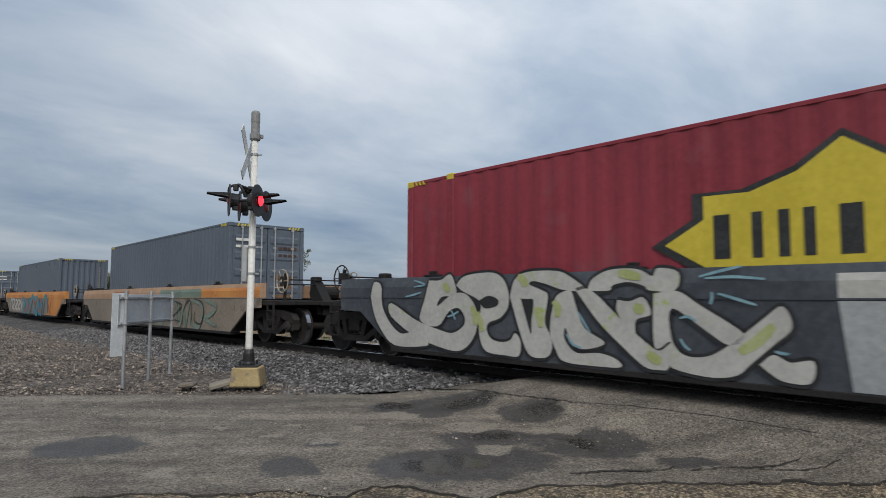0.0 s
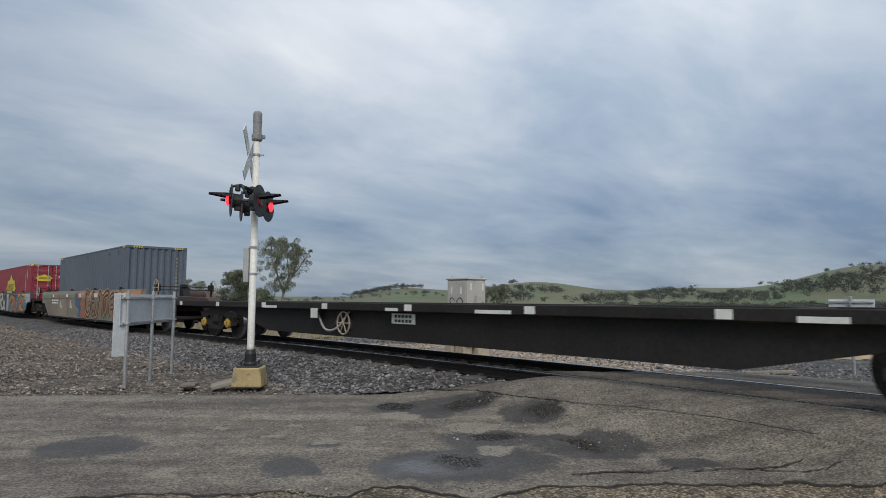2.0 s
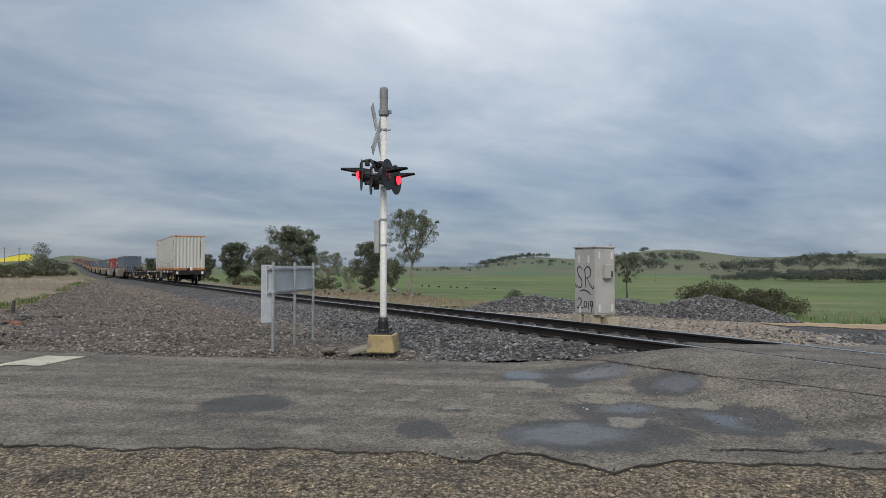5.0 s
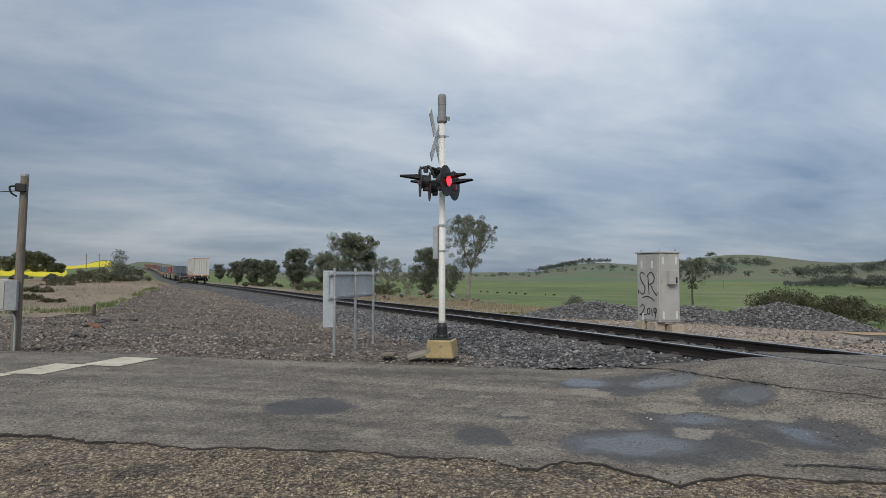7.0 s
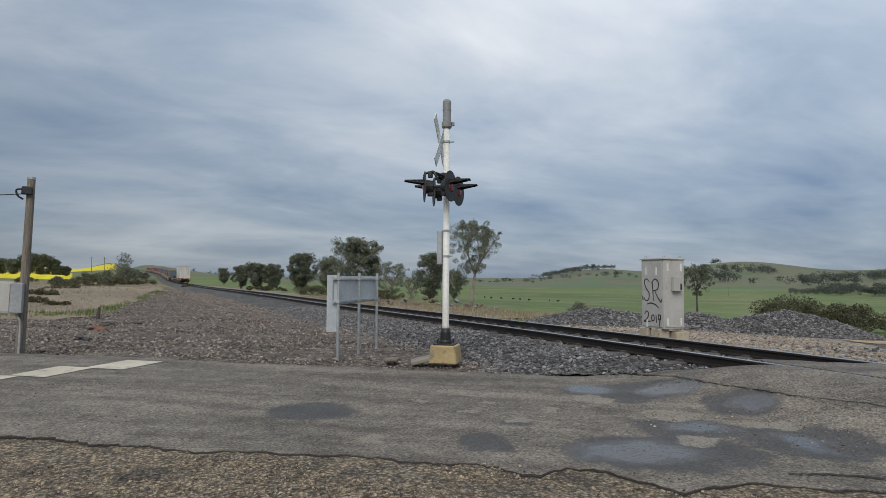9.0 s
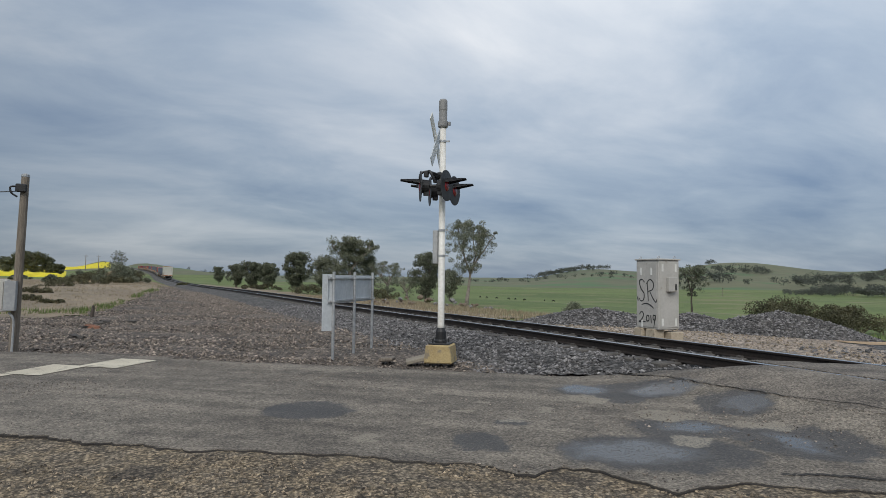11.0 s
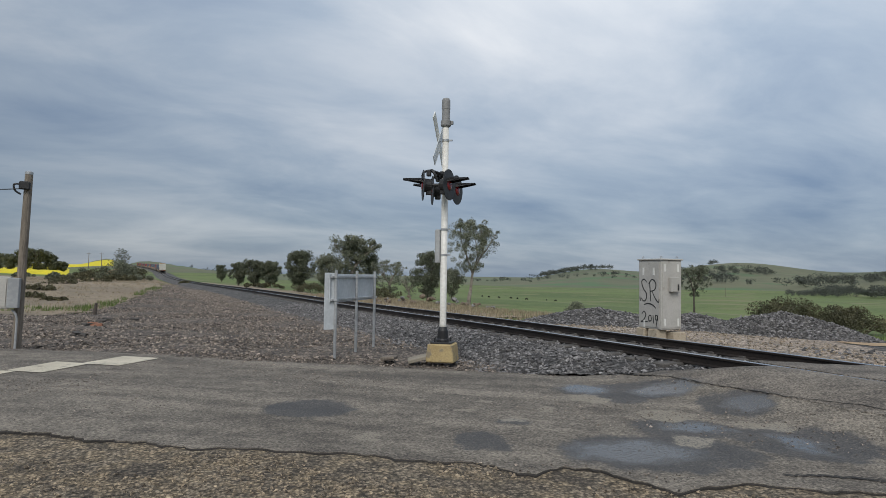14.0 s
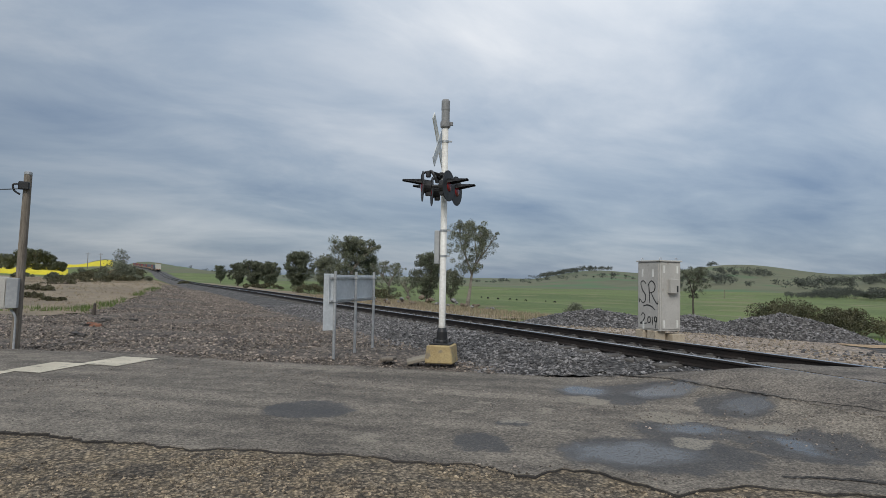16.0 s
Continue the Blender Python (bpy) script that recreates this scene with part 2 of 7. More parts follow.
    silver=material("silver_grey_paint", (0.29, 0.30, 0.31), (0.41, 0.42, 0.42), 0.55, coarse=1, fine=12, bump=0.1),
    g_white=material("graffiti_pale_grey", (0.42, 0.41, 0.38), (0.53, 0.52, 0.48), 0.6, coarse=2, fine=14, bump=0.05, third=(0.36, 0.46, 0.10), third_at=0.66),
    g_lime=material("graffiti_lime", (0.34, 0.38, 0.14), (0.44, 0.47, 0.24), 0.6, coarse=2, fine=14, bump=0.05),
    g_flick=material("graffiti_pale_blue", (0.16, 0.30, 0.36), (0.26, 0.42, 0.48), 0.6, coarse=2, fine=14, bump=0.05),
    g_brown=material("graffiti_dark_brown", (0.055, 0.03, 0.02), (0.10, 0.058, 0.038), 0.6, coarse=2, fine=14, bump=0.05),
    g_peach=material("graffiti_peach", (0.36, 0.215, 0.125), (0.46, 0.295, 0.185), 0.6, coarse=2, fine=14, bump=0.05),
    g_teal=material("graffiti_teal", (0.03, 0.17, 0.24), (0.06, 0.28, 0.36), 0.6, coarse=1.2, fine=14, bump=0.05),
    g_orange=material("graffiti_orange", (0.48, 0.17, 0.035), (0.62, 0.27, 0.07), 0.6, coarse=1.2, fine=14, bump=0.05),
    g_green=material("graffiti_sage_green", (0.13, 0.18, 0.14), (0.21, 0.27, 0.215), 0.6, coarse=1.2, fine=14, bump=0.05),
    g_blue=material("graffiti_blue", (0.05, 0.085, 0.17), (0.09, 0.14, 0.25), 0.6, coarse=1.2, fine=14, bump=0.05),
    g_rust=material("graffiti_rust_red", (0.26, 0.085, 0.045), (0.38, 0.15, 0.08), 0.6, coarse=1.2, fine=14, bump=0.05),
    bark=material("pale_gum_bark", (0.15, 0.125, 0.10), (0.30, 0.265, 0.225), 0.9, coarse=3, fine=16, bump=0.5),
    dark_bark=material("dark_bark", (0.06, 0.05, 0.042), (0.12, 0.10, 0.085), 0.9, coarse=3, fine=16, bump=0.5),
    leaf=material("gum_leaves", (0.105, 0.117, 0.076), (0.20, 0.21, 0.145), 0.7, coarse=0.9, fine=4, bump=0, vary=0.5),
    leaf_dark=material("dark_leaves", (0.075, 0.086, 0.056), (0.15, 0.163, 0.108), 0.8, coarse=0.9, fine=4, bump=0, vary=0.5),
    leaf_brown=material("brown_shrub_leaves", (0.054, 0.056, 0.028), (0.11, 0.102, 0.052), 0.8, coarse=0.9, fine=4, bump=0, vary=0.5),
    far_leaf=material("far_woodland_leaves", (0.052, 0.062, 0.052), (0.098, 0.108, 0.088), 0.9, coarse=0.05, fine=0.5, bump=0, vary=0.35),
    dry_grass=material("dry_grass", (0.22, 0.18, 0.115), (0.34, 0.285, 0.195), 0.95, coarse=0.5, fine=4, bump=0, vary=0.3),
    dry_ground=material("dry_grass_ground", (0.19, 0.15, 0.105), (0.31, 0.25, 0.175), 0.95, coarse=0.12, fine=6, bump=0.7, depth=0.06, third=(0.20, 0.165, 0.115), third_at=0.56),
    green_grass=material("green_grass", (0.075, 0.115, 0.03), (0.14, 0.19, 0.055), 0.9, coarse=0.5, fine=4, bump=0, vary=0.35),
    canola=material("canola_flowers", (0.55, 0.46, 0.01), (0.74, 0.62, 0.02), 0.9, coarse=0.02, fine=0.7, bump=0.4, depth=0.2),
    cattle=material("dark_cattle_hide", (0.012, 0.010, 0.009), (0.03, 0.025, 0.022), 0.8, coarse=3, fine=20, bump=0.1),
    brick_red=material("broken_red_brick", (0.22, 0.10, 0.065), (0.33, 0.17, 0.11), 0.9, coarse=5, fine=30),
    bank_earth=material("bare_bank_earth", (0.30, 0.20, 0.12), (0.42, 0.30, 0.19), 0.95, coarse=0.4, fine=5),
)


# sunken damp spots, puddles and pale worn spots of the road: kind, x, y and half sizes
PATCHES = [('damp', 1.58, 7.39, 0.50, 0.46), ('damp', 2.79, 5.38, 0.26, 0.36), ('damp', 4.15, 4.47, 0.87, 0.59), ('damp', 5.70, 4.20, 0.63, 0.65), ('damp', 5.04, 5.04, 0.58, 0.40),
           ('damp', 5.86, 7.0, 0.95, 0.50), ('damp', 6.40, 5.60, 0.42, 0.50), ('damp', 5.50, 6.56, 0.26, 0.38), ('damp', 3.50, 5.95, 0.18, 0.13), ('damp', 5.80, 3.09, 0.28, 0.19)]
PATCHES += [('water', 3.95, 4.57, 0.61, 0.36), ('water', 5.65, 4.19, 0.21, 0.36), ('water', 5.16, 5.07, 0.34, 0.22), ('water', 5.44, 7.35, 0.35, 0.39), ('water', 6.35, 6.70, 0.50, 0.30), ('water', 6.52, 5.50, 0.26, 0.30)]
PATCHES += [('pale', 5.32, 5.62, 0.35, 0.32), ('pale', 5.85, 4.93, 0.15, 0.19), ('pale', 6.05, 4.76, 0.16, 0.18), ('pale', 4.73, 4.65, 0.21, 0.18), ('pale', 5.06, 6.72, 0.28, 0.25), ('pale', 4.22, 6.39, 0.12, 0.16),
            ('pale', 2.91, 7.43, 0.09, 0.13), ('pale', 1.86, 5.91, 0.10, 0.19), ('pale', 3.57, 6.04, 0.14, 0.14), ('pale', 3.26, 6.68, 0.11, 0.09), ('pale', 3.73, 7.05, 0.11, 0.09)]


def road_material(name, low, high, pale=(0.25, 0.225, 0.18)):
    """Worn asphalt: streaks along the road, speckled stone, damp hollows with puddles, pale worn spots."""
    m = bpy.data.materials.new(name)
    m.use_nodes = True
    n, l = m.node_tree.nodes, m.node_tree.links
    b = n["Principled BSDF"]

    def math_node(op, x, y=None):
        k = n.new("ShaderNodeMath")
        k.operation = op
        for i, v in enumerate((x, y)):
            if v is None:
                continue
            if isinstance(v, (int, float)):
                k.inputs[i].default_value = v
            else:
                l.new(v, k.inputs[i])
        return k.outputs[0]

    def noise_node(vec, scale, detail, rough=0.6):
        k = n.new("ShaderNodeTexNoise")
        k.inputs["Scale"].default_value, k.inputs["Detail"].default_value, k.inputs["Roughness"].default_value = scale, detail, rough
        l.new(vec, k.inputs["Vector"])
        return k

    def span(v, a, c, lo=0.0, hi=1.0):
        k = n.new("ShaderNodeMapRange")
        for key, val in (("From Min", a), ("From Max", c), ("To Min", lo), ("To Max", hi)):
            k.inputs[key].default_value = val
        l.new(v, k.inputs["Value"])
        return k.outputs[0]

    def mix_col(f, x, y):
        k = n.new("ShaderNodeMix")
        k.data_type = "RGBA"
        l.new(f, k.inputs[0])
        for i, v in ((6, x), (7, y)):
            if isinstance(v, tuple):
                k.inputs[i].default_value = (*v, 1)
            else:
                l.new(v, k.inputs[i])
        return k.outputs[2]

    co = n.new("ShaderNodeTexCoord").outputs["Object"]
    run = n.new("ShaderNodeMapping")
    run.vector_type = "TEXTURE"                          # streaks follow the road's run
    run.inputs["Rotation"].default_value = (0, 0, radians(-36.87))
    run.inputs["Scale"].default_value = (4.5, 0.59, 1)
    l.new(co, run.inputs[0])
    streak = noise_node(run.outputs[0], 1.1, 7).outputs[0]
    middle = noise_node(co, 2.6, 6).outputs[0]
    speck = noise_node(co, 42.0, 3, 0.75).outputs[0]
    tone = math_node("ADD", math_node("ADD", math_node("MULTIPLY", streak, 0.38), math_node("MULTIPLY", middle, 0.22)), math_node("MULTIPLY", speck, 0.40))
    colour = mix_col(span(tone, 0.43, 0.575), low, high)
    # light stones in the surface
    vor = n.new("ShaderNodeTexVoronoi")
    vor.inputs["Scale"].default_value = 48
    l.new(co, vor.inputs["Vector"])
    chip = math_node("MULTIPLY", span(vor.outputs["Distance"], 0.30, 0.16), span(middle, 0.42, 0.58))
    cell = n.new("ShaderNodeSeparateColor")
    l.new(vor.outputs["Color"], cell.inputs[0])
    stone = n.new("ShaderNodeVectorMath")
    stone.operation = "SCALE"
    l.new(colour, stone.inputs[0])
    l.new(span(cell.outputs[0], 0.0, 1.0, 0.55, 1.5), stone.inputs["Scale"])
    colour = mix_col(math_node("MULTIPLY", chip, span(cell.outputs[1], 0.55, 0.8)), stone.outputs[0], pale)
    wobble = noise_node(co, 3.6, 8, 0.7)
    off = n.new("ShaderNodeVectorMath")
    off.operation = "MULTIPLY_ADD"
    off.inputs[1].default_value = (0.62, 0.62, 0)
    l.new(wobble.outputs["Color"], off.inputs[0])
    base = n.new("ShaderNodeVectorMath")
    base.operation = "SUBTRACT"
    base.inputs[1].default_value = (0.31, 0.31, 0)
    l.new(co, base.inputs[0])
    l.new(base.outputs[0], off.inputs[2])
    near = {}
    for kind, x, y, rx, ry in PATCHES:
        mp = n.new("ShaderNodeMapping")
        mp.vector_type = "TEXTURE"
        mp.inputs["Location"].default_value, mp.inputs["Rotation"].default_value, mp.inputs["Scale"].default_value = (x, y, 0), (0, 0, -0.41), (rx, ry, 5)
        l.new(off.outputs[0], mp.inputs[0])
        ln = n.new("ShaderNodeVectorMath")
        ln.operation = "LENGTH"
        l.new(mp.outputs[0], ln.inputs[0])
        near[kind] = ln.outputs["Value"] if kind not in near else math_node("MINIMUM", near[kind], ln.outputs["Value"])
    worn = math_node("MULTIPLY", span(near["pale"], 1.1, 0.85), span(speck, 0.36, 0.52))
    damp = span(near["damp"], 1.12, 0.93)
    wet = math_node("MULTIPLY", span(near["water"], 1.25, 0.62), span(speck, 0.66, 0.50))
    colour = mix_col(math_node("MULTIPLY", damp, span(speck, 0.36, 0.62, 1.0, 0.62)), colour, (0.036, 0.035, 0.036))
    colour = mix_col(worn, colour, (0.27, 0.24, 0.19))
    colour = mix_col(math_node("MULTIPLY", wet, 0.8), colour, (0.035, 0.034, 0.033))
    l.new(colour, b.inputs["Base Color"])
    rough = math_node("SUBTRACT", math_node("SUBTRACT", 0.85, math_node("MULTIPLY", damp, 0.22)), math_node("MULTIPLY", wet, 0.56))
    l.new(math_node("MAXIMUM", rough, 0.06), b.inputs["Roughness"])
    bp = n.new("ShaderNodeBump")
    bp.inputs["Distance"].default_value = 0.012
    l.new(math_node("MULTIPLY", math_node("SUBTRACT", 1.0, wet), 0.8), bp.inputs["Strength"])
    l.new(math_node("ADD", speck, math_node("MULTIPLY", chip, 0.3)), bp.inputs["Height"])
    l.new(bp.outputs[0], b.inputs["Normal"])
    return m


M["asphalt"] = road_material("worn_asphalt", (0.078, 0.067, 0.055), (0.235, 0.205, 0.165))
M["dark_asphalt"] = road_material("dark_patched_asphalt", (0.068, 0.059, 0.050), (0.205, 0.178, 0.146))


# ---- mesh helpers ----
def part(name, bm, mat, parent=None, label="", smooth=False):
    """Links a bmesh as one mesh object, under a thing or a part where one is given."""
    me = bpy.data.meshes.new(name)
    bmesh.ops.recalc_face_normals(bm, faces=bm.faces)
    bm.to_mesh(me)
    bm.free()
    me.materials.append(mat)
    if smooth:
        for p in me.polygons:
            p.use_smooth = True
    ob = new(name, me)
    ob.parent = parent
    if label:
        ob["label"] = label
    return ob


def share(name, me, parent, m):
    """A piece on a mesh that others use too."""
    ob = new(name, me)
    ob.parent = parent
    ob.matrix_basis = m
    return ob


def thing(name, label, category, group="", kind="", at=None):
    ob = new(name)
    ob.empty_display_size = 0.2
    if at:
        ob.matrix_basis = at
    return tagged(ob, label, category, group, kind)


def cloud(name, verts, faces, mat, parent=None):
    """A mesh of many loose pieces, from arrays."""
    me = bpy.data.meshes.new(name)
    me.from_pydata(verts.tolist() if hasattr(verts, "tolist") else verts, [], faces.tolist() if hasattr(faces, "tolist") else faces)
    me.materials.append(mat)
    ob = new(name, me)
    ob.parent = parent
    return ob


def box(bm, x0, x1, y0, y1, z0, z1, bevel=0.0):
    r = bmesh.ops.create_cube(bm, size=1, matrix=Matrix.Translation(((x0 + x1) / 2, (y0 + y1) / 2, (z0 + z1) / 2)) @ Matrix.Diagonal((abs(x1 - x0), abs(y1 - y0), abs(z1 - z0), 1)))
    if bevel:
        edges = {e for v in r["verts"] for e in v.link_edges}
        bmesh.ops.bevel(bm, geom=list(edges), offset=bevel, segments=1, affect="EDGES")
    return bm


def rod(bm, a, b, r, r2=None, seg=10):
    a, b = Vector(a), Vector(b)
    d = b - a
    m = Matrix.Translation((a + b) / 2) @ d.to_track_quat("Z", "Y").to_matrix().to_4x4()
    bmesh.ops.create_cone(bm, cap_ends=True, segments=seg, radius1=r, radius2=r if r2 is None else r2, depth=d.length, matrix=m)
    return bm


def prism(bm, poly, lo, hi, axis="x"):
    """A flat outline, pushed from lo to hi along an axis. The outline's two numbers are the other two axes in order."""
    def put(a, b, c):
        return {"x": (c, a, b), "y": (a, c, b), "z": (a, b, c)}[axis]
    v0 = [bm.verts.new(put(a, b, lo)) for a, b in poly]
    v1 = [bm.verts.new(put(a, b, hi)) for a, b in poly]
    n = len(poly)
    bm.faces.new(v0)
    bm.faces.new(v1[::-1])
    for i in range(n):
        bm.faces.new((v0[i], v0[(i + 1) % n], v1[(i + 1) % n], v1[i]))
    return bm


def lathe(bm, profile, axis_m, seg=24):
    """Turns (radius, height) pairs round the z axis of axis_m."""
    rings = []
    for r, h in profile:
        rings.append([bm.verts.new(axis_m @ Vector((r * math.cos(2 * math.pi * k / seg), r * math.sin(2 * math.pi * k / seg), h))) for k in range(seg)])
    for a, b in zip(rings, rings[1:]):
        for k in range(seg):
            bm.faces.new((a[k], a[(k + 1) % seg], b[(k + 1) % seg], b[k]))
    bm.faces.new(rings[0][::-1])
    bm.faces.new(rings[-1])
    return bm


def ring(bm, centre, axis, radius, thick, seg=28, sides=6):
    q = Vector(axis).to_track_quat("Z", "Y").to_matrix()
    c = Vector(centre)
    loops = []
    for k in range(seg):
        a = 2 * math.pi * k / seg
        o = Vector((math.cos(a), math.sin(a), 0))
        loops.append([bm.verts.new(c + q @ (o * (radius + thick * math.cos(s * 2 * math.pi / sides)) + Vector((0, 0, thick * math.sin(s * 2 * math.pi / sides))))) for s in range(sides)])
    for k in range(seg):
        a, b = loops[k], loops[(k + 1) % seg]
        for s in range(sides):
            bm.faces.new((a[s], b[s], b[(s + 1) % sides], a[(s + 1) % sides]))
    return bm


def curve_points(pts, steps=8):
    """A smooth line through the points (Catmull-Rom)."""
    p = [np.array(q, float) for q in pts]
    p = [2 * p[0] - p[1], *p, 2 * p[-1] - p[-2]]
    out = []
    for i in range(1, len(p) - 2):
        for k in range(steps):
            t = k / steps
            out.append(0.5 * (2 * p[i] + (p[i + 1] - p[i - 1]) * t + (2 * p[i - 1] - 5 * p[i] + 4 * p[i + 1] - p[i + 2]) * t * t + (3 * p[i] - p[i - 1] - 3 * p[i + 1] + p[i + 2]) * t ** 3))
    out.append(p[-2])
    return out


def tube(bm, pts, r, seg=6, taper=1.0):
    pts = [Vector(p) for p in pts]
    n = len(pts)
    rings = []
    for i, p in enumerate(pts):
        d = (pts[min(i + 1, n - 1)] - pts[max(i - 1, 0)]).normalized()
        q = d.to_track_quat("Z", "Y").to_matrix()
        rad = r * (1 + (taper - 1) * i / max(n - 1, 1))
        rings.append([bm.verts.new(p + q @ Vector((rad * math.cos(2 * math.pi * k / seg), rad * math.sin(2 * math.pi * k / seg), 0))) for k in range(seg)])
    for a, b in zip(rings, rings[1:]):
        for k in range(seg):
            bm.faces.new((a[k], a[(k + 1) % seg], b[(k + 1) % seg], b[k]))
    bm.faces.new(rings[0][::-1])
    bm.faces.new(rings[-1])
    return bm


def smooth01(a, b, x):
    t = np.clip((x - a) / (b - a), 0, 1)
    return t * t * (3 - 2 * t)


# ---- the lie of the land ----
# the railway's centre line: y, x and the height of the rail heads
TRACK = [(-400, 17.0, 0.42), (-60, 9.9, 0.42), (0, 8.75, 0.42), (12, 8.5, 0.38), (30, 8.1, 0.22), (57, 7.28, 0.10), (106, 5.75, -0.25), (164, 3.6, -0.4),
         (237, 0.75, -0.1), (311, -1.7, 1.1), (400, -5.0, 2.2), (500, -10.0, 3.4), (700, -24.0, 6.0), (1000, -52.0, 12.0)]


def along(col):
    ys = np.array([r[0] for r in TRACK], float)
    vs = np.array([r[col] for r in TRACK], float)
    m = np.gradient(vs, ys)

    def f(y):
        y = np.asarray(y, float)
        i = np.clip(np.searchsorted(ys, y) - 1, 0, len(ys) - 2)
        h = ys[i + 1] - ys[i]
        t = (y - ys[i]) / h
        return ((2 * t ** 3 - 3 * t ** 2 + 1) * vs[i] + (t ** 3 - 2 * t ** 2 + t) * h * m[i] + (3 * t ** 2 - 2 * t ** 3) * vs[i + 1] + (t ** 3 - t ** 2) * h * m[i + 1])
    return f


track_x, track_z = along(1), along(2)
ROAD_DIR, ROAD_NRM = (0.8, -0.6), (0.6, 0.8)      # the road's run and its normal
STOP = (-1.96, 11.47)                             # inner end of the stop line
ROAD_NEAR, ROAD_FAR = 5.1, 10.3                  # distances of its two edges along the normal


def wave(x, y, scale, seed=0.0):
    """Cheap smooth noise for arrays, from -1 to 1."""
    a = np.sin(x * scale + 1.7 * np.sin(y * scale * 0.8 + seed) + seed) + np.sin(y * scale * 1.13 + 1.3 * np.sin(x * scale * 0.7 - seed) + 2 * seed)
    b = np.sin(x * scale * 2.3 + y * scale * 1.9 + seed * 3) * 0.5
    return (a + b) / 2.5


# far hills: bearing to the left of +y, height in metres, width in degrees, distance
HILLS = [(-37.2, 16.5, 4.6, 950), (-49.0, 28.5, 7.0, 950), (-62.0, 18.5, 6.0, 900), (-74.0, 38.5, 6.5, 900), (-84.0, 32.0, 8.0, 900), (-100.0, 30.0, 12.0, 900),
         (-3.0, 7.0, 5.5, 900), (6.0, 3.0, 3.8, 900), (16.0, 10.0, 9.0, 900), (40.0, 12.0, 14.0, 900)]


def land(x, y):
    """Height of the open ground."""
    x, y = np.asarray(x, float), np.asarray(y, float)
    e = track_x(np.clip(y, -400, 1000)) - x                      # to the camera's side of the railway
    r = np.hypot(x, y)
    tz = track_z(np.clip(y, -400, 1000)) - 0.42
    far = -0.05 - 0.35 * smooth01(5, 16, -e) - 1.9 * smooth01(18, 60, -e) - 2.2 * smooth01(70, 240, -e)
    near = -0.02 + 0.15 * smooth01(12, 40, e + y * 0.12) + 0.9 * smooth01(26, 60, r) * smooth01(2.5, 9, e)
    z = np.where(e > 0, near, far) + tz * smooth01(60, 25, np.abs(e))
    bearing = np.degrees(np.arctan2(-x, y))
    for b, h, w, d in HILLS:
        z = z + h * np.exp(-(((bearing - b + 180) % 360 - 180) / w) ** 2) * smooth01(0.28 * d, d, r) * (1 - 0.75 * smooth01(d, 2.6 * d, r))
    z = z + 0.25 * wave(x, y, 0.045, 2) * smooth01(40, 120, r) + 1.2 * wave(x, y, 0.008, 5) * smooth01(250, 700, r)
    cut = smooth01(7 + 12 * smooth01(90, 200, y), 2.5 + 6 * smooth01(90, 200, y), np.abs(e))                             # keeps the bed of the railway clear
    return z * (1 - cut) + np.minimum(z, tz - 0.02) * cut


def road_height(x, y):
    e = track_x(y) - np.asarray(x, float)
    z = track_z(y)
    bare = 1 - 0.5 * smooth01(9.6, 10.4, on_normal(x, y)) * (e > 0.72)          # the rail stands free at the far side of the road
    return (0.03 + (z - 0.035) * smooth01(2.7, 0.8, e) * bare) * (e > 0) + (e <= 0) * (z - 0.005 - 0.42 * smooth01(1.0, 7.0, -e))


def sheet(name, xs, ys, keep, height, mat, kind="structure", label="", category="", skirt=0.0):
    """A draped patch of ground on a grid; keep says where it lies, skirt gives its edge a depth."""
    xs, ys = np.asarray(xs), np.asarray(ys)
    gx, gy = np.meshgrid(xs, ys, indexing="ij")
    gz = height(gx, gy)
    ok = keep((gx[:-1, :-1] + gx[1:, 1:]) / 2, (gy[:-1, :-1] + gy[1:, 1:]) / 2)
    idx = np.arange(gx.size).reshape(gx.shape)
    f = np.stack([idx[:-1, :-1], idx[1:, :-1], idx[1:, 1:], idx[:-1, 1:]], -1)[ok]
    used, inv = np.unique(f, return_inverse=True)
    v = np.stack([gx.ravel(), gy.ravel(), gz.ravel()], -1)[used]
    f = inv.reshape(-1, 4)
    if skirt:
        count = {}
        for a, b, c, d in f.tolist():
            for k in ((a, b), (b, c), (c, d), (d, a)):
                count[k] = 1
        rim = [k for k in count if (k[1], k[0]) not in count]
        n = len(v)
        v = np.vstack([v, v - (0, 0, skirt)])
        f = np.vstack([f, [(b, a, a + n, b + n) for a, b in rim]])
    ob = cloud(name, v, f, mat)
    for p in ob.data.polygons:
        p.use_smooth = True
    return tagged(ob, label, category, kind=kind)


def on_normal(x, y):
    return x * ROAD_NRM[0] + y * ROAD_NRM[1]


def road_edge(x, y):
    """Where the crumbled near edge of the asphalt lies, along the road's normal."""
    s = x * ROAD_DIR[0] + y * ROAD_DIR[1]
    bays = np.interp(s, (-5.5, -4.2, -3.4, -2.4, -0.78, -0.62, -0.4, -0.2, 0.0, 0.43, 0.66, 0.9, 1.3, 2.65, 3.2, 3.44, 4.1),
                     (5.07, 5.05, 5.08, 5.26, 5.27, 5.15, 5.19, 5.40, 5.39, 5.16, 5.02, 5.18, 5.36, 5.36, 5.28, 5.39, 5.13))
    return bays + 0.03 * np.sin(6.1 * s + 1) + 0.02 * np.sin(17 * s) + 0.012 * np.sin(41 * s + 2) + 0.008 * np.sin(83 * s)


def road_rim(x, y):
    s = x * ROAD_DIR[0] + y * ROAD_DIR[1]
    return ROAD_FAR + 0.06 * np.sin(1.3 * s) + 0.04 * np.sin(4.7 * s + 1) + 0.03 * np.sin(13 * s)


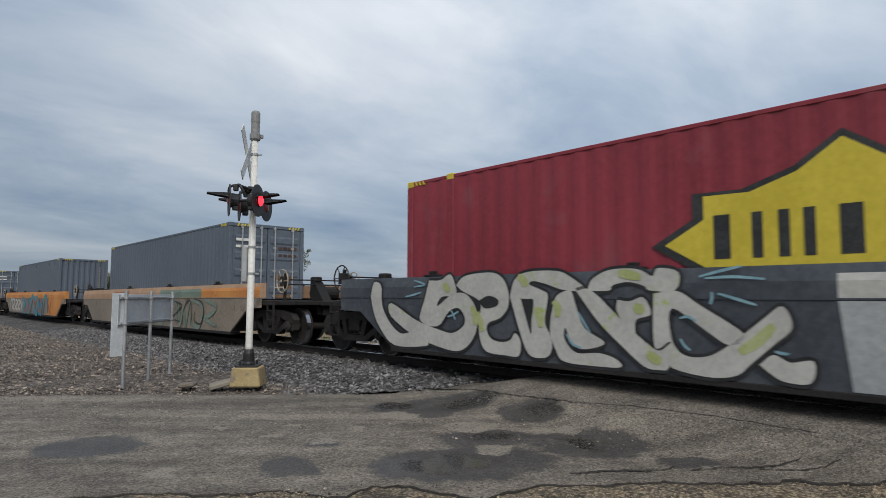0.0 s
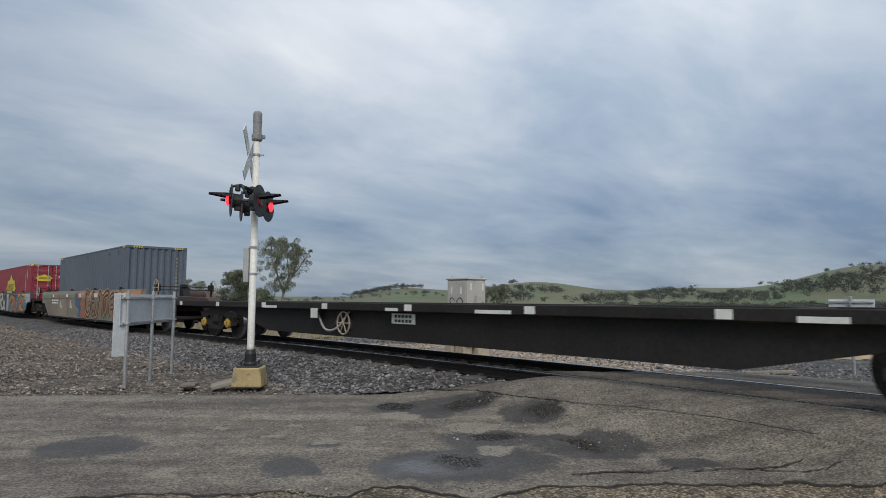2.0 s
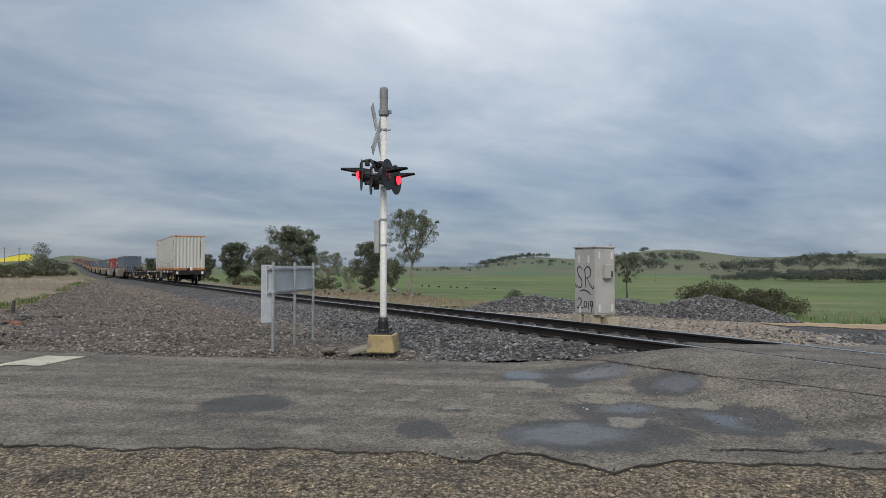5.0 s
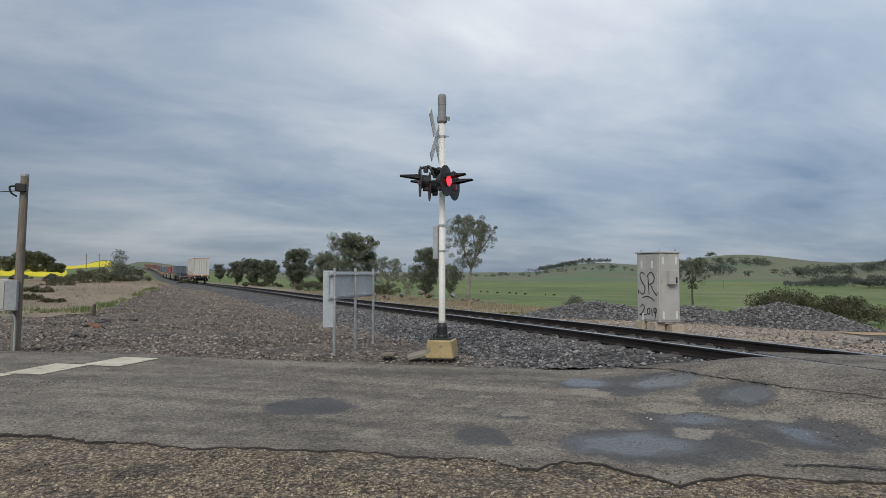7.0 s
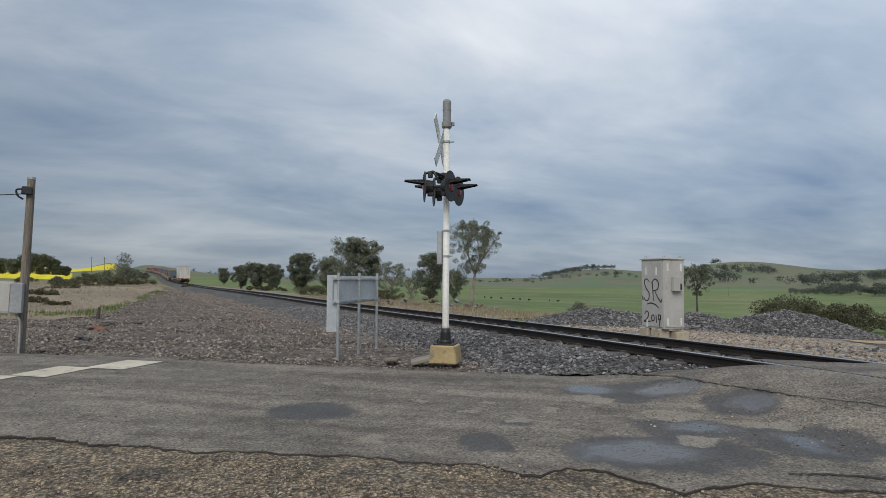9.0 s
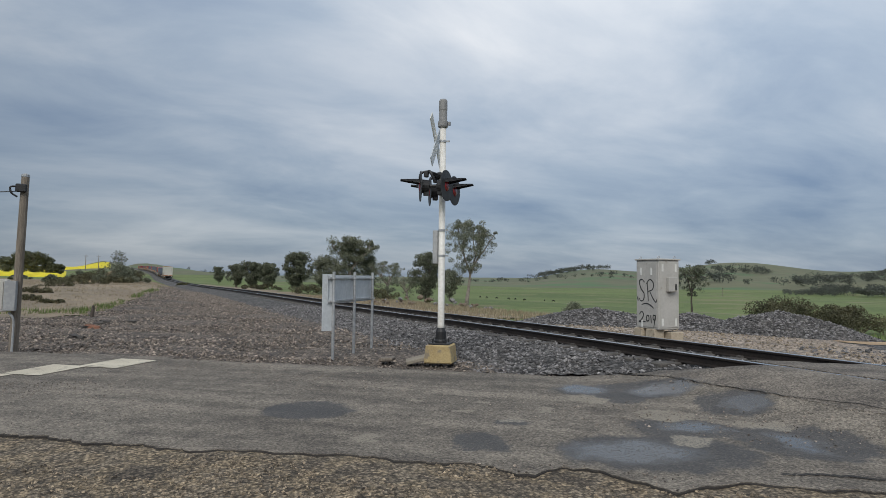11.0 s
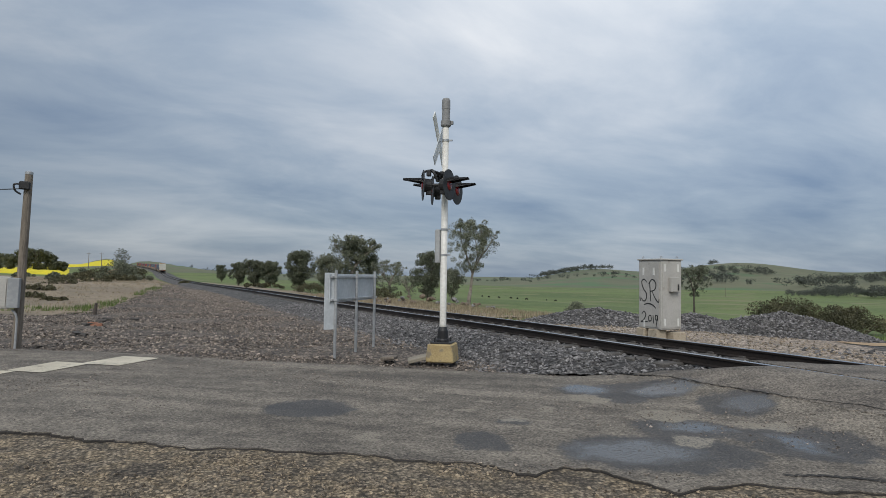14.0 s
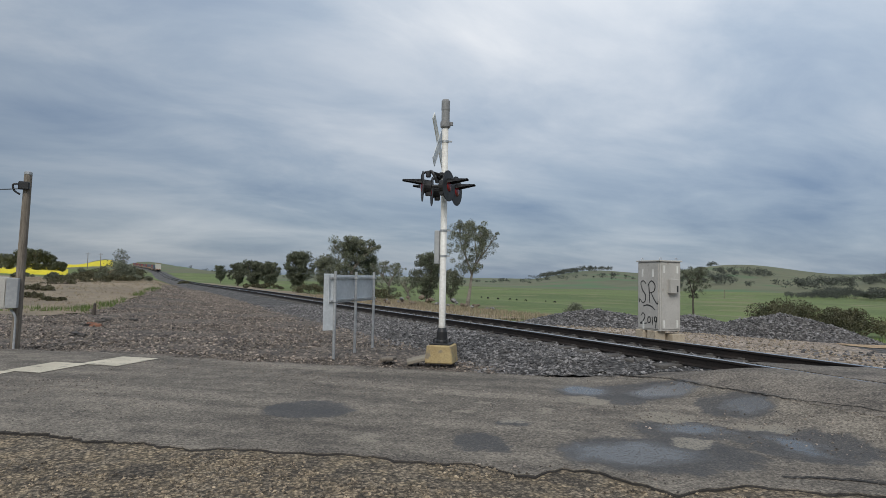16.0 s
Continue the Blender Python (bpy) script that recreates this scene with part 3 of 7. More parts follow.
# open ground, one sheet to the horizon
rings = np.concatenate([np.linspace(0.01, 24, 49), np.geomspace(24.6, 4600, 130)])
turns = np.radians(np.concatenate([np.arange(-110, 60, 0.8), np.arange(60, 250.1, 4)]))
gr, ga = np.meshgrid(rings, turns, indexing="ij")
gx, gy = -gr * np.sin(ga), gr * np.cos(ga)
idx = np.arange(gx.size).reshape(gx.shape)
gf = np.stack([idx[:-1, :-1], idx[1:, :-1], idx[1:, 1:], idx[:-1, 1:]], -1).reshape(-1, 4)
gv = np.stack([gx, gy, land(gx, gy) - 0.03], -1).reshape(-1, 3)
ground = cloud("ground", gv, gf, M["pasture"])
ground.data.materials.append(M["hill"])
far_face = (gr[:-1, :-1] > 330).reshape(-1)
for p, far in zip(ground.data.polygons, far_face):
    p.use_smooth, p.material_index = True, int(far)
tagged(ground, "green pasture running out to low grassy hills", "ground", kind="structure")


# gravel yard on the camera's side
def gravel_edge(x, y):
    # it ends where the dry grass begins
    return (y < 30.5 + np.where(x > -2.7, 8.2, 0.4) * (x + 2.7) + 1.6 * wave(x, y, 0.9, 3)) | (track_x(y) - x < 7.6 - 3.4 * smooth01(50, 110, y) + 0.35 * wave(x, y, 0.9, 1))


sheet("gravel_yard", np.arange(-16, 9.6, 0.2), np.arange(6.0, 130, 0.25),
      lambda x, y: gravel_edge(x, y) & (track_x(y) - x > -0.4) & (on_normal(x, y) > 8.2),
      lambda x, y: land(x, y) + 0.015 + 0.03 * wave(x, y, 1.1, 2) + 0.012 * wave(x, y, 4.3, 5), M["gravel"],
      label="brown gravel yard beside the railway", category="gravel")
shoulder_z = lambda x, y: road_height(x, y) - 0.022 - 0.06 * smooth01(5.3, 3.0, on_normal(x, y)) + 0.008 * wave(x, y, 3.1, 2) + 0.005 * wave(x, y, 9.3, 5)
sheet("gravel_shoulder", np.arange(-9, 13, 0.1), np.arange(-8, 13, 0.1),
      lambda x, y: (on_normal(x, y) < 6.2) & (track_x(y) - x > 0.6),
      shoulder_z, M["near_gravel"],
      label="loose brown gravel shoulder along the road", category="gravel")

# ballast bed, cut where the road crosses
def ballast_height(x, y):
    e = np.abs(track_x(y) - x)
    top = track_z(y) - 0.20
    z = top - (top - (track_z(y) - 0.46)) * smooth01(1.45, 3.6, e) + 0.012 * wave(x, y, 5.3, 1) + 0.008 * wave(x, y, 11.3, 3)
    n = on_normal(x, y)
    lip = smooth01(ROAD_FAR + 1.5, ROAD_FAR + 0.25, n) * (n > ROAD_NEAR)      # it runs down to the road's rim
    return z * (1 - lip) + np.minimum(z, road_height(x, y) - 0.01) * lip


def outside_road(x, y):
    s = on_normal(x, y)
    return (s > ROAD_FAR + 0.15 + 0.12 * wave(x, y, 3.0, 2)) | (s < ROAD_NEAR - 0.5)


def bed(y0, y1, dy, name, label):
    ys = np.arange(y0, y1, dy)
    es = np.arange(-3.6, 3.65, 0.12 if dy < 0.5 else 0.4)
    gx = track_x(ys)[None, :] - es[:, None]
    gy = np.repeat(ys[None, :], len(es), 0)
    gz = ballast_height(gx, gy)
    ok = outside_road(gx[:-1, :-1], gy[:-1, :-1])
    ix = np.arange(gx.size).reshape(gx.shape)
    f = np.stack([ix[:-1, :-1], ix[1:, :-1], ix[1:, 1:], ix[:-1, 1:]], -1)[ok]
    ob = cloud(name, np.stack([gx, gy, gz], -1).reshape(-1, 3), f, M["ballast"])
    for p in ob.data.polygons:
        p.use_smooth = True
    return tagged(ob, label, "ballast", kind="structure")


bed(-40, 40, 0.15, "ballast_near", "blue-grey crushed stone ballast under the rails")
bed(40, 900, 3.0, "ballast_far", "blue-grey crushed stone ballast under the rails")

# ---- road, in three pieces round the rails ----
tilt = lambda x, y: (x * ROAD_DIR[0] + y * ROAD_NRM[0], x * ROAD_DIR[1] + y * ROAD_NRM[1])


def road_piece(name, s0, s1, keep, mat, label, lift=0.0):
    """A strip of road on a grid that follows the road's run and its ragged edges."""
    ss, kk = np.arange(s0, s1, 0.05), np.linspace(0, 1, 76)
    gs, gk = np.meshgrid(ss, kk, indexing="ij")
    mid = tilt(gs, 0 * gs + 7.0)
    lo, hi = road_edge(*mid), road_rim(*mid)
    gx, gy = tilt(gs, lo + (hi - lo) * gk)
    gz = road_height(gx, gy) + lift + 0.012 * wave(gx, gy, 0.9, 3) * smooth01(1.0, 2.5, np.abs(track_x(gy) - gx))
    ok = keep(gx, gy)[:-1, :-1]
    ix = np.arange(gx.size).reshape(gx.shape)
    f = np.stack([ix[:-1, :-1], ix[1:, :-1], ix[1:, 1:], ix[:-1, 1:]], -1)[ok]
    used, inv = np.unique(f, return_inverse=True)
    v, f = np.stack([gx, gy, gz], -1).reshape(-1, 3)[used], inv.reshape(-1, 4)
    edges = {}
    for q in f.tolist():
        for k in range(4):
            edges[q[k], q[(k + 1) % 4]] = 1
    rim = [k for k in edges if (k[1], k[0]) not in edges]
    n = len(v)
    f = np.vstack([f, [(b, a, a + n, b + n) for a, b in rim]])
    ob = cloud(name, np.vstack([v, v - (0, 0, 0.06)]), f, mat)
    return tagged(ob, label, "road", kind="structure")


seam = lambda x, y: 1.84 + 0.06 * wave(x, y, 1.4, 2) - 0.02 * (5 - y)
road_piece("road", -18, 12, lambda x, y: (track_x(y) - x > 0.80) & (track_x(y) - x > seam(x, y)), M["asphalt"], "worn patched grey asphalt road with a crumbled edge")
road_piece("road_ramp", -2, 14, lambda x, y: (track_x(y) - x > 0.80) & (track_x(y) - x <= seam(x, y)), M["dark_asphalt"], "dark asphalt ramp up to the rails", 0.006)
road_piece("road_between_rails", -2, 16, lambda x, y: np.abs(track_x(y) - x) < 0.63, M["dark_asphalt"], "dark asphalt infill between the rails")
road_piece("road_beyond", 0, 40, lambda x, y: (track_x(y) - x < -0.80), M["dark_asphalt"], "dark asphalt road beyond the railway")

# broken rim along the asphalt's near edge; its dark colour paints the gap's shade
bm = bmesh.new()
rows = []
for k in range(560):
    s = -16 + 0.05 * k
    a = float(road_edge(*tilt(s, 7.0)))
    w = 0.002 + 0.012 * abs(math.sin(3.1 * s)) * (0.5 + 0.5 * math.sin(11.0 * s)) + 0.014 * math.sin(29.0 * s) ** 2 * math.sin(7.3 * s + 1) ** 2
    (x0, y0), (x1, y1) = tilt(s, a + 0.005), tilt(s, a - w)
    if float(track_x(y0)) - x0 < 1.0:
        break
    z = float(road_height(x0, y0)) + 0.012 * float(wave(x0, y0, 0.9, 3))
    rows.append((bm.verts.new((x0, y0, z - 0.001)), bm.verts.new((x1, y1, z - 0.012)), bm.verts.new((x1, y1, z - 0.06))))
for a, b in zip(rows, rows[1:]):
    bm.faces.new((a[0], a[1], b[1], b[0]))
    bm.faces.new((a[1], a[2], b[2], b[1]))
tagged(part("road_edge_rim_shade", bm, M["crack"]), "broken rim of the asphalt with its gap's shade painted dark", "road edge", kind="structure")

# ---- rails and sleepers ----
railway = thing("railway_track", "single railway track with dark rusty rails and concrete sleepers", "railway", kind="structure")


def sweep(bm, outline, off, ys):
    rings = []
    for y in ys:
        x, z = float(track_x(y)) + off, float(track_z(y))
        rings.append([bm.verts.new((x + a, y, z + b)) for a, b in outline])
    n = len(outline)
    for a, b in zip(rings, rings[1:]):
        for k in range(n):
            bm.faces.new((a[k], a[(k + 1) % n], b[(k + 1) % n], b[k]))
    return bm


rail_ys = np.concatenate([np.arange(-60, 60, 2.0), np.arange(60, 980, 10.0)])
WEB = [(-0.07, -0.165), (0.07, -0.165), (0.07, -0.15), (0.012, -0.13), (0.012, -0.045), (0.036, -0.035), (0.036, -0.006), (-0.036, -0.006), (-0.036, -0.035), (-0.012, -0.045), (-0.012, -0.13), (-0.07, -0.15)]
HEAD = [(-0.034, -0.006), (0.034, -0.006), (0.030, 0.0), (-0.030, 0.0)]
for side in (-0.7525, 0.7525):
    r = part("rail", sweep(bmesh.new(), WEB, side, rail_ys), M["rail"], railway)
    part("running_surface", sweep(bmesh.new(), HEAD, side, rail_ys), M["rail_head"], r, "bright polished rail head")
bm = box(bmesh.new(), -1.25, 1.25, -0.125, 0.125, -0.36, -0.158, 0.02)
for side in (-1, 1):
    for off in (-0.10, 0.10):
        box(bm, side * 0.7525 + off - 0.03, side * 0.7525 + off + 0.03, -0.05, 0.05, -0.158, -0.125)
first = None
for k in range(110):
    y = -24 + 0.68 * k
    s = on_normal(float(track_x(y)), y)
    if ROAD_NEAR - 1.2 < s < ROAD_FAR + 0.9:
        continue
    m = pose(float(track_x(y)), y, float(track_z(y)))
    if first is None:
        first = part("sleeper", bm, M["sleeper"], railway)
        first.matrix_basis = m
    else:
        share("sleeper", first.data, railway, m)


# ---- train ----
SPEED, REAR_AT_3 = 26.85, 3.1          # metres a second; where the last container's back end is at 3 s


def train_pose(u, half, t, lift=0.0):
    """Pose at t seconds of a vehicle whose middle is u metres ahead of the last container's back end, on two pivots at +-half."""
    y = REAR_AT_3 + SPEED * (t - 3) + u
    a, b = y - half, y + half
    ax, bx, az, bz = (float(f(np.clip(v, -399, 999))) for f in (track_x, track_z) for v in (a, b))
    d = Vector((bx - ax, b - a, bz - az))
    m = Vector(((ax + bx) / 2, y, (az + bz) / 2 + lift))
    return Matrix.Translation(m) @ pose(0, 0, 0, math.degrees(math.atan2(d.z, d.y)), 0, math.degrees(math.atan2(-d.x, d.y)))


RIDES = []                             # (thing, middle, half, lift), keyed by motions()


def corrugated(length, z0, z1, pitch, depth, flip=1):
    """A trapezoid-ribbed wall along y, its outer face towards -x times flip."""
    bm = bmesh.new()
    n = max(int(length / pitch), 1)
    p = length / n
    xs = []
    for k in range(n):
        y = -length / 2 + k * p
        xs += [(y, 0), (y + 0.26 * p, 0), (y + 0.5 * p, depth), (y + 0.76 * p, depth)]
    xs.append((length / 2, 0))
    rows = [[bm.verts.new((flip * (d - back), y, z)) for y, d in xs] for back, z in ((0, z0), (0, z1), (0.03, z1), (0.03, z0))]
    for a, b in zip(rows, rows[1:] + rows[:1]):
        for i in range(len(xs) - 1):
            bm.faces.new((a[i], a[i + 1], b[i + 1], b[i]))
    for i in (0, -1):
        bm.faces.new([r[i] for r in rows])
    bmesh.ops.recalc_face_normals(bm, faces=bm.faces[:])
    return bm


def bars(bm, cells, x=None, y=None, d=0.004):
    """Unreadable markings: small flat blocks, on a side wall at x or on an end wall at y. Cells: along, height, width, tall."""
    for a, z, w, h in cells:
        if x is not None:
            box(bm, x - d, x + d, a - w / 2, a + w / 2, z - h / 2, z + h / 2)
        else:
            box(bm, a - w / 2, a + w / 2, y - d, y + d, z - h / 2, z + h / 2)
    return bm


def container(label, skin, frame_mat, length=12.19, doors=False, pitch=0.278, inset=0.0, group="containers on the train", bright_corners=False, H=2.896):
    W = 2.438
    c = thing("shipping_container", label, "container", group)
    hl, hw = length / 2, W / 2
    for s in (-1, 1):
        w = part("side_wall", corrugated(length - 0.3, 0.16, H - 0.065, pitch, 0.014, s), skin, c)
        w.matrix_basis = pose(s * (hw - 0.02), 0, 0)
        part("bottom_rail", box(bmesh.new(), s * hw, s * (hw - 0.06), -hl + 0.17, hl - 0.17, 0.02, 0.17, 0.008), frame_mat, c)
        part("top_rail", box(bmesh.new(), s * hw, s * (hw - 0.06), -hl + 0.17, hl - 0.17, H - 0.07, H - 0.01, 0.008), frame_mat if skin is M["white_box"] else skin, c)
    part("roof", box(bmesh.new(), -hw + 0.06, hw - 0.06, -hl + 0.1, hl - 0.1, H - 0.06, H - 0.03), skin, c)
    part("floor", box(bmesh.new(), -hw + 0.07, hw - 0.07, -hl + 0.1, hl - 0.1, 0.10, 0.16), M["steel_black"], c)
    cast = M["yellow"] if bright_corners else frame_mat
    for sx in (-1, 1):
        for sy in (-1, 1):
            part("corner_post", box(bmesh.new(), sx * (hw - 0.002), sx * (hw - 0.12), sy * (hl - 0.002), sy * (hl - 0.16), 0.12, H - 0.12, 0.01), skin, c)
            for z in (0, H - 0.118):
                bm = box(bmesh.new(), sx * hw, sx * (hw - 0.162), sy * hl, sy * (hl - 0.178), z, z + 0.118, 0.012)
                part("corner_casting", bm, cast if z else frame_mat, c)
            if inset:
                part("lifting_post", box(bmesh.new(), sx * (hw + 0.003), sx * (hw - 0.07), sy * (hl - inset - 0.09), sy * (hl - inset + 0.09), 0.02, H, 0.01), skin, c)
                part("lifting_casting", box(bmesh.new(), sx * (hw + 0.006), sx * (hw - 0.1), sy * (hl - inset - 0.09), sy * (hl - inset + 0.09), H - 0.1, H + 0.012, 0.01), cast, c)
    for sy in (-1, 1):
        for z, h in ((0.0, 0.15), (H - 0.12, 0.11)):
            part("end_rail", box(bmesh.new(), -hw + 0.15, hw - 0.15, sy * (hl - 0.01), sy * (hl - 0.1), z + 0.01, z + h, 0.008), frame_mat if (z == 0 or skin is M["white_box"]) else skin, c)
        if sy < 0 and doors:
            for sx in (-1, 1):
                bm = box(bmesh.new(), sx * 0.012, sx * (hw - 0.125), -hl + 0.03, -hl + 0.07, 0.16, H - 0.12, 0.006)
                for k in range(5):
                    z = 0.30 + k * 0.50
                    prism(bm, [(-hl + 0.032, z), (-hl + 0.008, z + 0.06), (-hl + 0.008, z + 0.20), (-hl + 0.032, z + 0.26)], sx * 0.09, sx * (hw - 0.2), "x")
                door = part("door", bm, skin, c)
                for x in (0.22, 0.82):
                    bm = rod(bmesh.new(), (sx * x, -hl - 0.025, 0.06), (sx * x, -hl - 0.025, H - 0.06), 0.021, seg=8)
                    for z in (0.1, 0.75, 1.5, 2.2, H - 0.12):
                        box(bm, sx * x - 0.045, sx * x + 0.045, -hl - 0.01, -hl + 0.01, z - 0.03, z + 0.03)
                    part("lock_rod", bm, M["chrome"], door, "bright zinc lock rod")
                part("handle", box(bmesh.new(), sx * 0.22, sx * 0.62, -hl - 0.055, -hl - 0.035, 0.98, 1.02, 0.005), M["chrome"], door)
        else:
            w = part("end_wall", corrugated(W - 0.26, 0.16, H - 0.10, 0.27, 0.045, 1), skin, c)
            w.matrix_basis = Matrix.Translation((0, sy * (hl - 0.05), 0)) @ pose(0, 0, 0, 0, 0, 90 if sy < 0 else -90)
    return c


def hazard(c, length, H=2.896, mat="yellow"):
    """Yellow and black warning dashes along the top corners."""
    hl, hw = length / 2, 1.219
    for sy in (-1, 1):
        for sx in (-1, 1):
            bm = bmesh.new()
            for k in range(4):
                y = sy * (hl - 0.22 - 0.10 * k)
                prism(bm, [(y, H - 0.095), (y + 0.05, H - 0.095), (y + 0.085, H - 0.018), (y + 0.035, H - 0.018)], sx * (hw + 0.002), sx * (hw - 0.02), "x")
            part("warning_stripe", bm, M[mat], c, "yellow warning dashes")
        bm = bmesh.new()
        for sx in (-1, 1):
            for k in range(4):
                x = sx * (hw - 0.24 - 0.10 * k)
                prism(bm, [(x, H - 0.10), (x + 0.05, H - 0.10), (x + 0.085, H - 0.025), (x + 0.035, H - 0.025)], sy * (hl - 0.006), sy * (hl - 0.03), "y")
        part("warning_stripe", bm, M[mat], c, "yellow warning dashes")


# ---- bogies ----
def wheel_mesh(bm, y, sx):
    m = pose(sx * 0.69, y, 0.46, 0, 90 if sx > 0 else -90, 0)
    lathe(bm, [(0.10, 0.02), (0.12, 0.10), (0.33, 0.085), (0.385, 0.125), (0.452, 0.125), (0.46, 0.02), (0.485, 0.008), (0.485, -0.012), (0.39, -0.014), (0.34, 0.03), (0.12, 0.0)], m, 28)


def side_frame(bm, x0, x1, a=0.915):
    zt, zb = 0.80, 0.30
    prism(bm, [(-a - 0.22, 0.60), (-a - 0.10, 0.72), (-0.45, zt), (0.45, zt), (a + 0.10, 0.72), (a + 0.22, 0.60), (a + 0.20, 0.50), (a - 0.18, 0.58), (0.42, 0.66), (-0.42, 0.66), (-a + 0.18, 0.58), (-a - 0.20, 0.50)], x0, x1)
    prism(bm, [(-0.40, zb), (0.40, zb), (0.36, zb + 0.10), (-0.36, zb + 0.10)], x0, x1)
    for s in (-1, 1):
        prism(bm, [(s * (a - 0.22), 0.56), (s * (a - 0.05), 0.52), (s * 0.40, zb), (s * 0.30, zb + 0.06)], x0, x1)
        prism(bm, [(s * 0.22, zb + 0.08), (s * 0.34, zb + 0.08), (s * 0.46, 0.68), (s * 0.30, 0.68)], x0, x1)
        prism(bm, [(s * (a - 0.20), 0.60), (s * (a - 0.12), 0.60), (s * (a - 0.12), 0.34), (s * (a - 0.20), 0.38)], x0, x1)
        prism(bm, [(s * (a + 0.12), 0.60), (s * (a + 0.20), 0.60), (s * (a + 0.20), 0.40), (s * (a + 0.12), 0.36)], x0, x1)


def bogie(parent, y, caps, half=0.915):
    b = part("bogie", box(bmesh.new(), -1.12, 1.12, -0.2, 0.2, 0.46, 0.74, 0.03), M["bogie"], parent)
    b.matrix_basis = pose(0, y, 0)
    for s in (-1, 1):
        bm = bmesh.new()
        side_frame(bm, s * 0.94, s * 1.10, half)
        bmesh.ops.transform(bm, matrix=Matrix.Translation((0, 0, 0.46)) @ Matrix.Diagonal((1, 1.07, 1.22, 1)) @ Matrix.Translation((0, 0, -0.46)), verts=bm.verts)
        part("side_frame", bm, M["bogie"], b)
        bm = bmesh.new()
        for yy in (-0.13, 0.0, 0.13):
            for k in range(5):
                ring(bm, (s * 1.03, yy, 0.41 + 0.045 * k), (0, 0, 1), 0.055, 0.013, 10, 5)
        part("spring_nest", bm, M["bogie"], b)
    for yy in (-half, half):
        bm = rod(bmesh.new(), (-1.05, yy, 0.46), (1.05, yy, 0.46), 0.085, seg=12)
        for s in (-1, 1):
            wheel_mesh(bm, yy, s)
        part("wheelset", bm, M["bogie"], b, smooth=False)
        for s in (-1, 1):
            bm = bmesh.new()
            m = pose(s * 0.69, yy, 0.46, 0, 90 if s > 0 else -90, 0)
            rg = []
            for r, h in ((0.450, 0.1275), (0.454, 0.1275), (0.463, 0.03)):
                rg.append([bm.verts.new(m @ Vector((r * math.cos(2 * math.pi * k / 28), r * math.sin(2 * math.pi * k / 28), h))) for k in range(28)])
            for p, q in zip(rg, rg[1:]):
                for k in range(28):
                    bm.faces.new((p[k], p[(k + 1) % 28], q[(k + 1) % 28], q[k]))
            part("tyre", bm, M["tread"], b, "bright worn wheel tread")
            bm = lathe(bmesh.new(), [(0.10, 0.0), (0.135, 0.03), (0.135, 0.13), (0.10, 0.15), (0.06, 0.155), (0.055, 0.185)], pose(s * 1.0, yy, 0.46, 0, 90 if s > 0 else -90, 0), 12)
            if caps is M["cap_yellow"]:
                for k in range(3):
                    a = 2 * math.pi * k / 3 + 0.5
                    rod(bm, (s * 1.14, yy + 0.08 * math.cos(a), 0.46 + 0.08 * math.sin(a)), (s * 1.18, yy + 0.08 * math.cos(a), 0.46 + 0.08 * math.sin(a)), 0.02, seg=6)
                box(bm, s * 1.0, s * 1.13, yy - 0.10, yy + 0.10, 0.37, 0.47, 0.02)
            part("axle_cap", bm, caps, b, "yellow painted bearing cap" if caps is M["cap_yellow"] else "")
    return b


def coupler(parent, y0, s):
    bm = box(bmesh.new(), -0.07, 0.07, y0, y0 + s * 0.62, 0.80, 0.96, 0.015)
    box(bm, -0.16, 0.14, y0 + s * 0.60, y0 + s * 0.86, 0.74, 1.02, 0.04)
    box(bm, -0.22, 0.22, y0 - s * 0.05, y0 + s * 0.08, 0.72, 1.04, 0.02)
    part("coupler", bm, M["steel_black"], parent)
    pts = curve_points([(0.35, y0, 0.86), (0.38, y0 + s * 0.22, 0.66), (0.33, y0 + s * 0.5, 0.48), (0.22, y0 + s * 0.8, 0.55)], 5)
    part("brake_hose", tube(bmesh.new(), pts, 0.024), M["black"], parent, "black rubber brake hose")


def hand_wheel(parent, x, y, z, sx, mat):
    bm = ring(bmesh.new(), (x, y, z), (1, 0, 0), 0.29, 0.016)
    for k in range(6):
        a = math.pi * k / 3
        rod(bm, (x, y, z), (x + sx * 0.02, y + 0.29 * math.cos(a), z + 0.29 * math.sin(a)), 0.011, seg=5)
    rod(bm, (x - sx * 0.05, y, z), (x + sx * 0.04, y, z), 0.04, seg=8)
    part("hand_wheel", bm, M[mat], parent, "spoked hand brake wheel")


# ---- well wagons ----
PIVOT, WELL_PITCH = 9.05, 21.9


def ribbon(bm, pts, width, x, lo=0.0, steps=7, taper=True):
    """A flat painted stroke on a side wall at x: points are (along, height)."""
    p = curve_points(pts, steps)
    n = len(p)
    rows = []
    for i, q in enumerate(p):
        d = p[min(i + 1, n - 1)] - p[max(i - 1, 0)]
        d = d / (np.hypot(*d) + 1e-9)
        w = width / 2 * (1.0 if not taper else 0.45 + 0.55 * math.sin(math.pi * (0.12 + 0.76 * i / (n - 1))))
        rows.append([bm.verts.new((x, q[0] - d[1] * w, q[1] + d[0] * w)), bm.verts.new((x, q[0] + d[1] * w, q[1] - d[0] * w))])
    for a, b in zip(rows, rows[1:]):
        bm.faces.new((a[0], a[1], b[1], b[0]))
    return bm


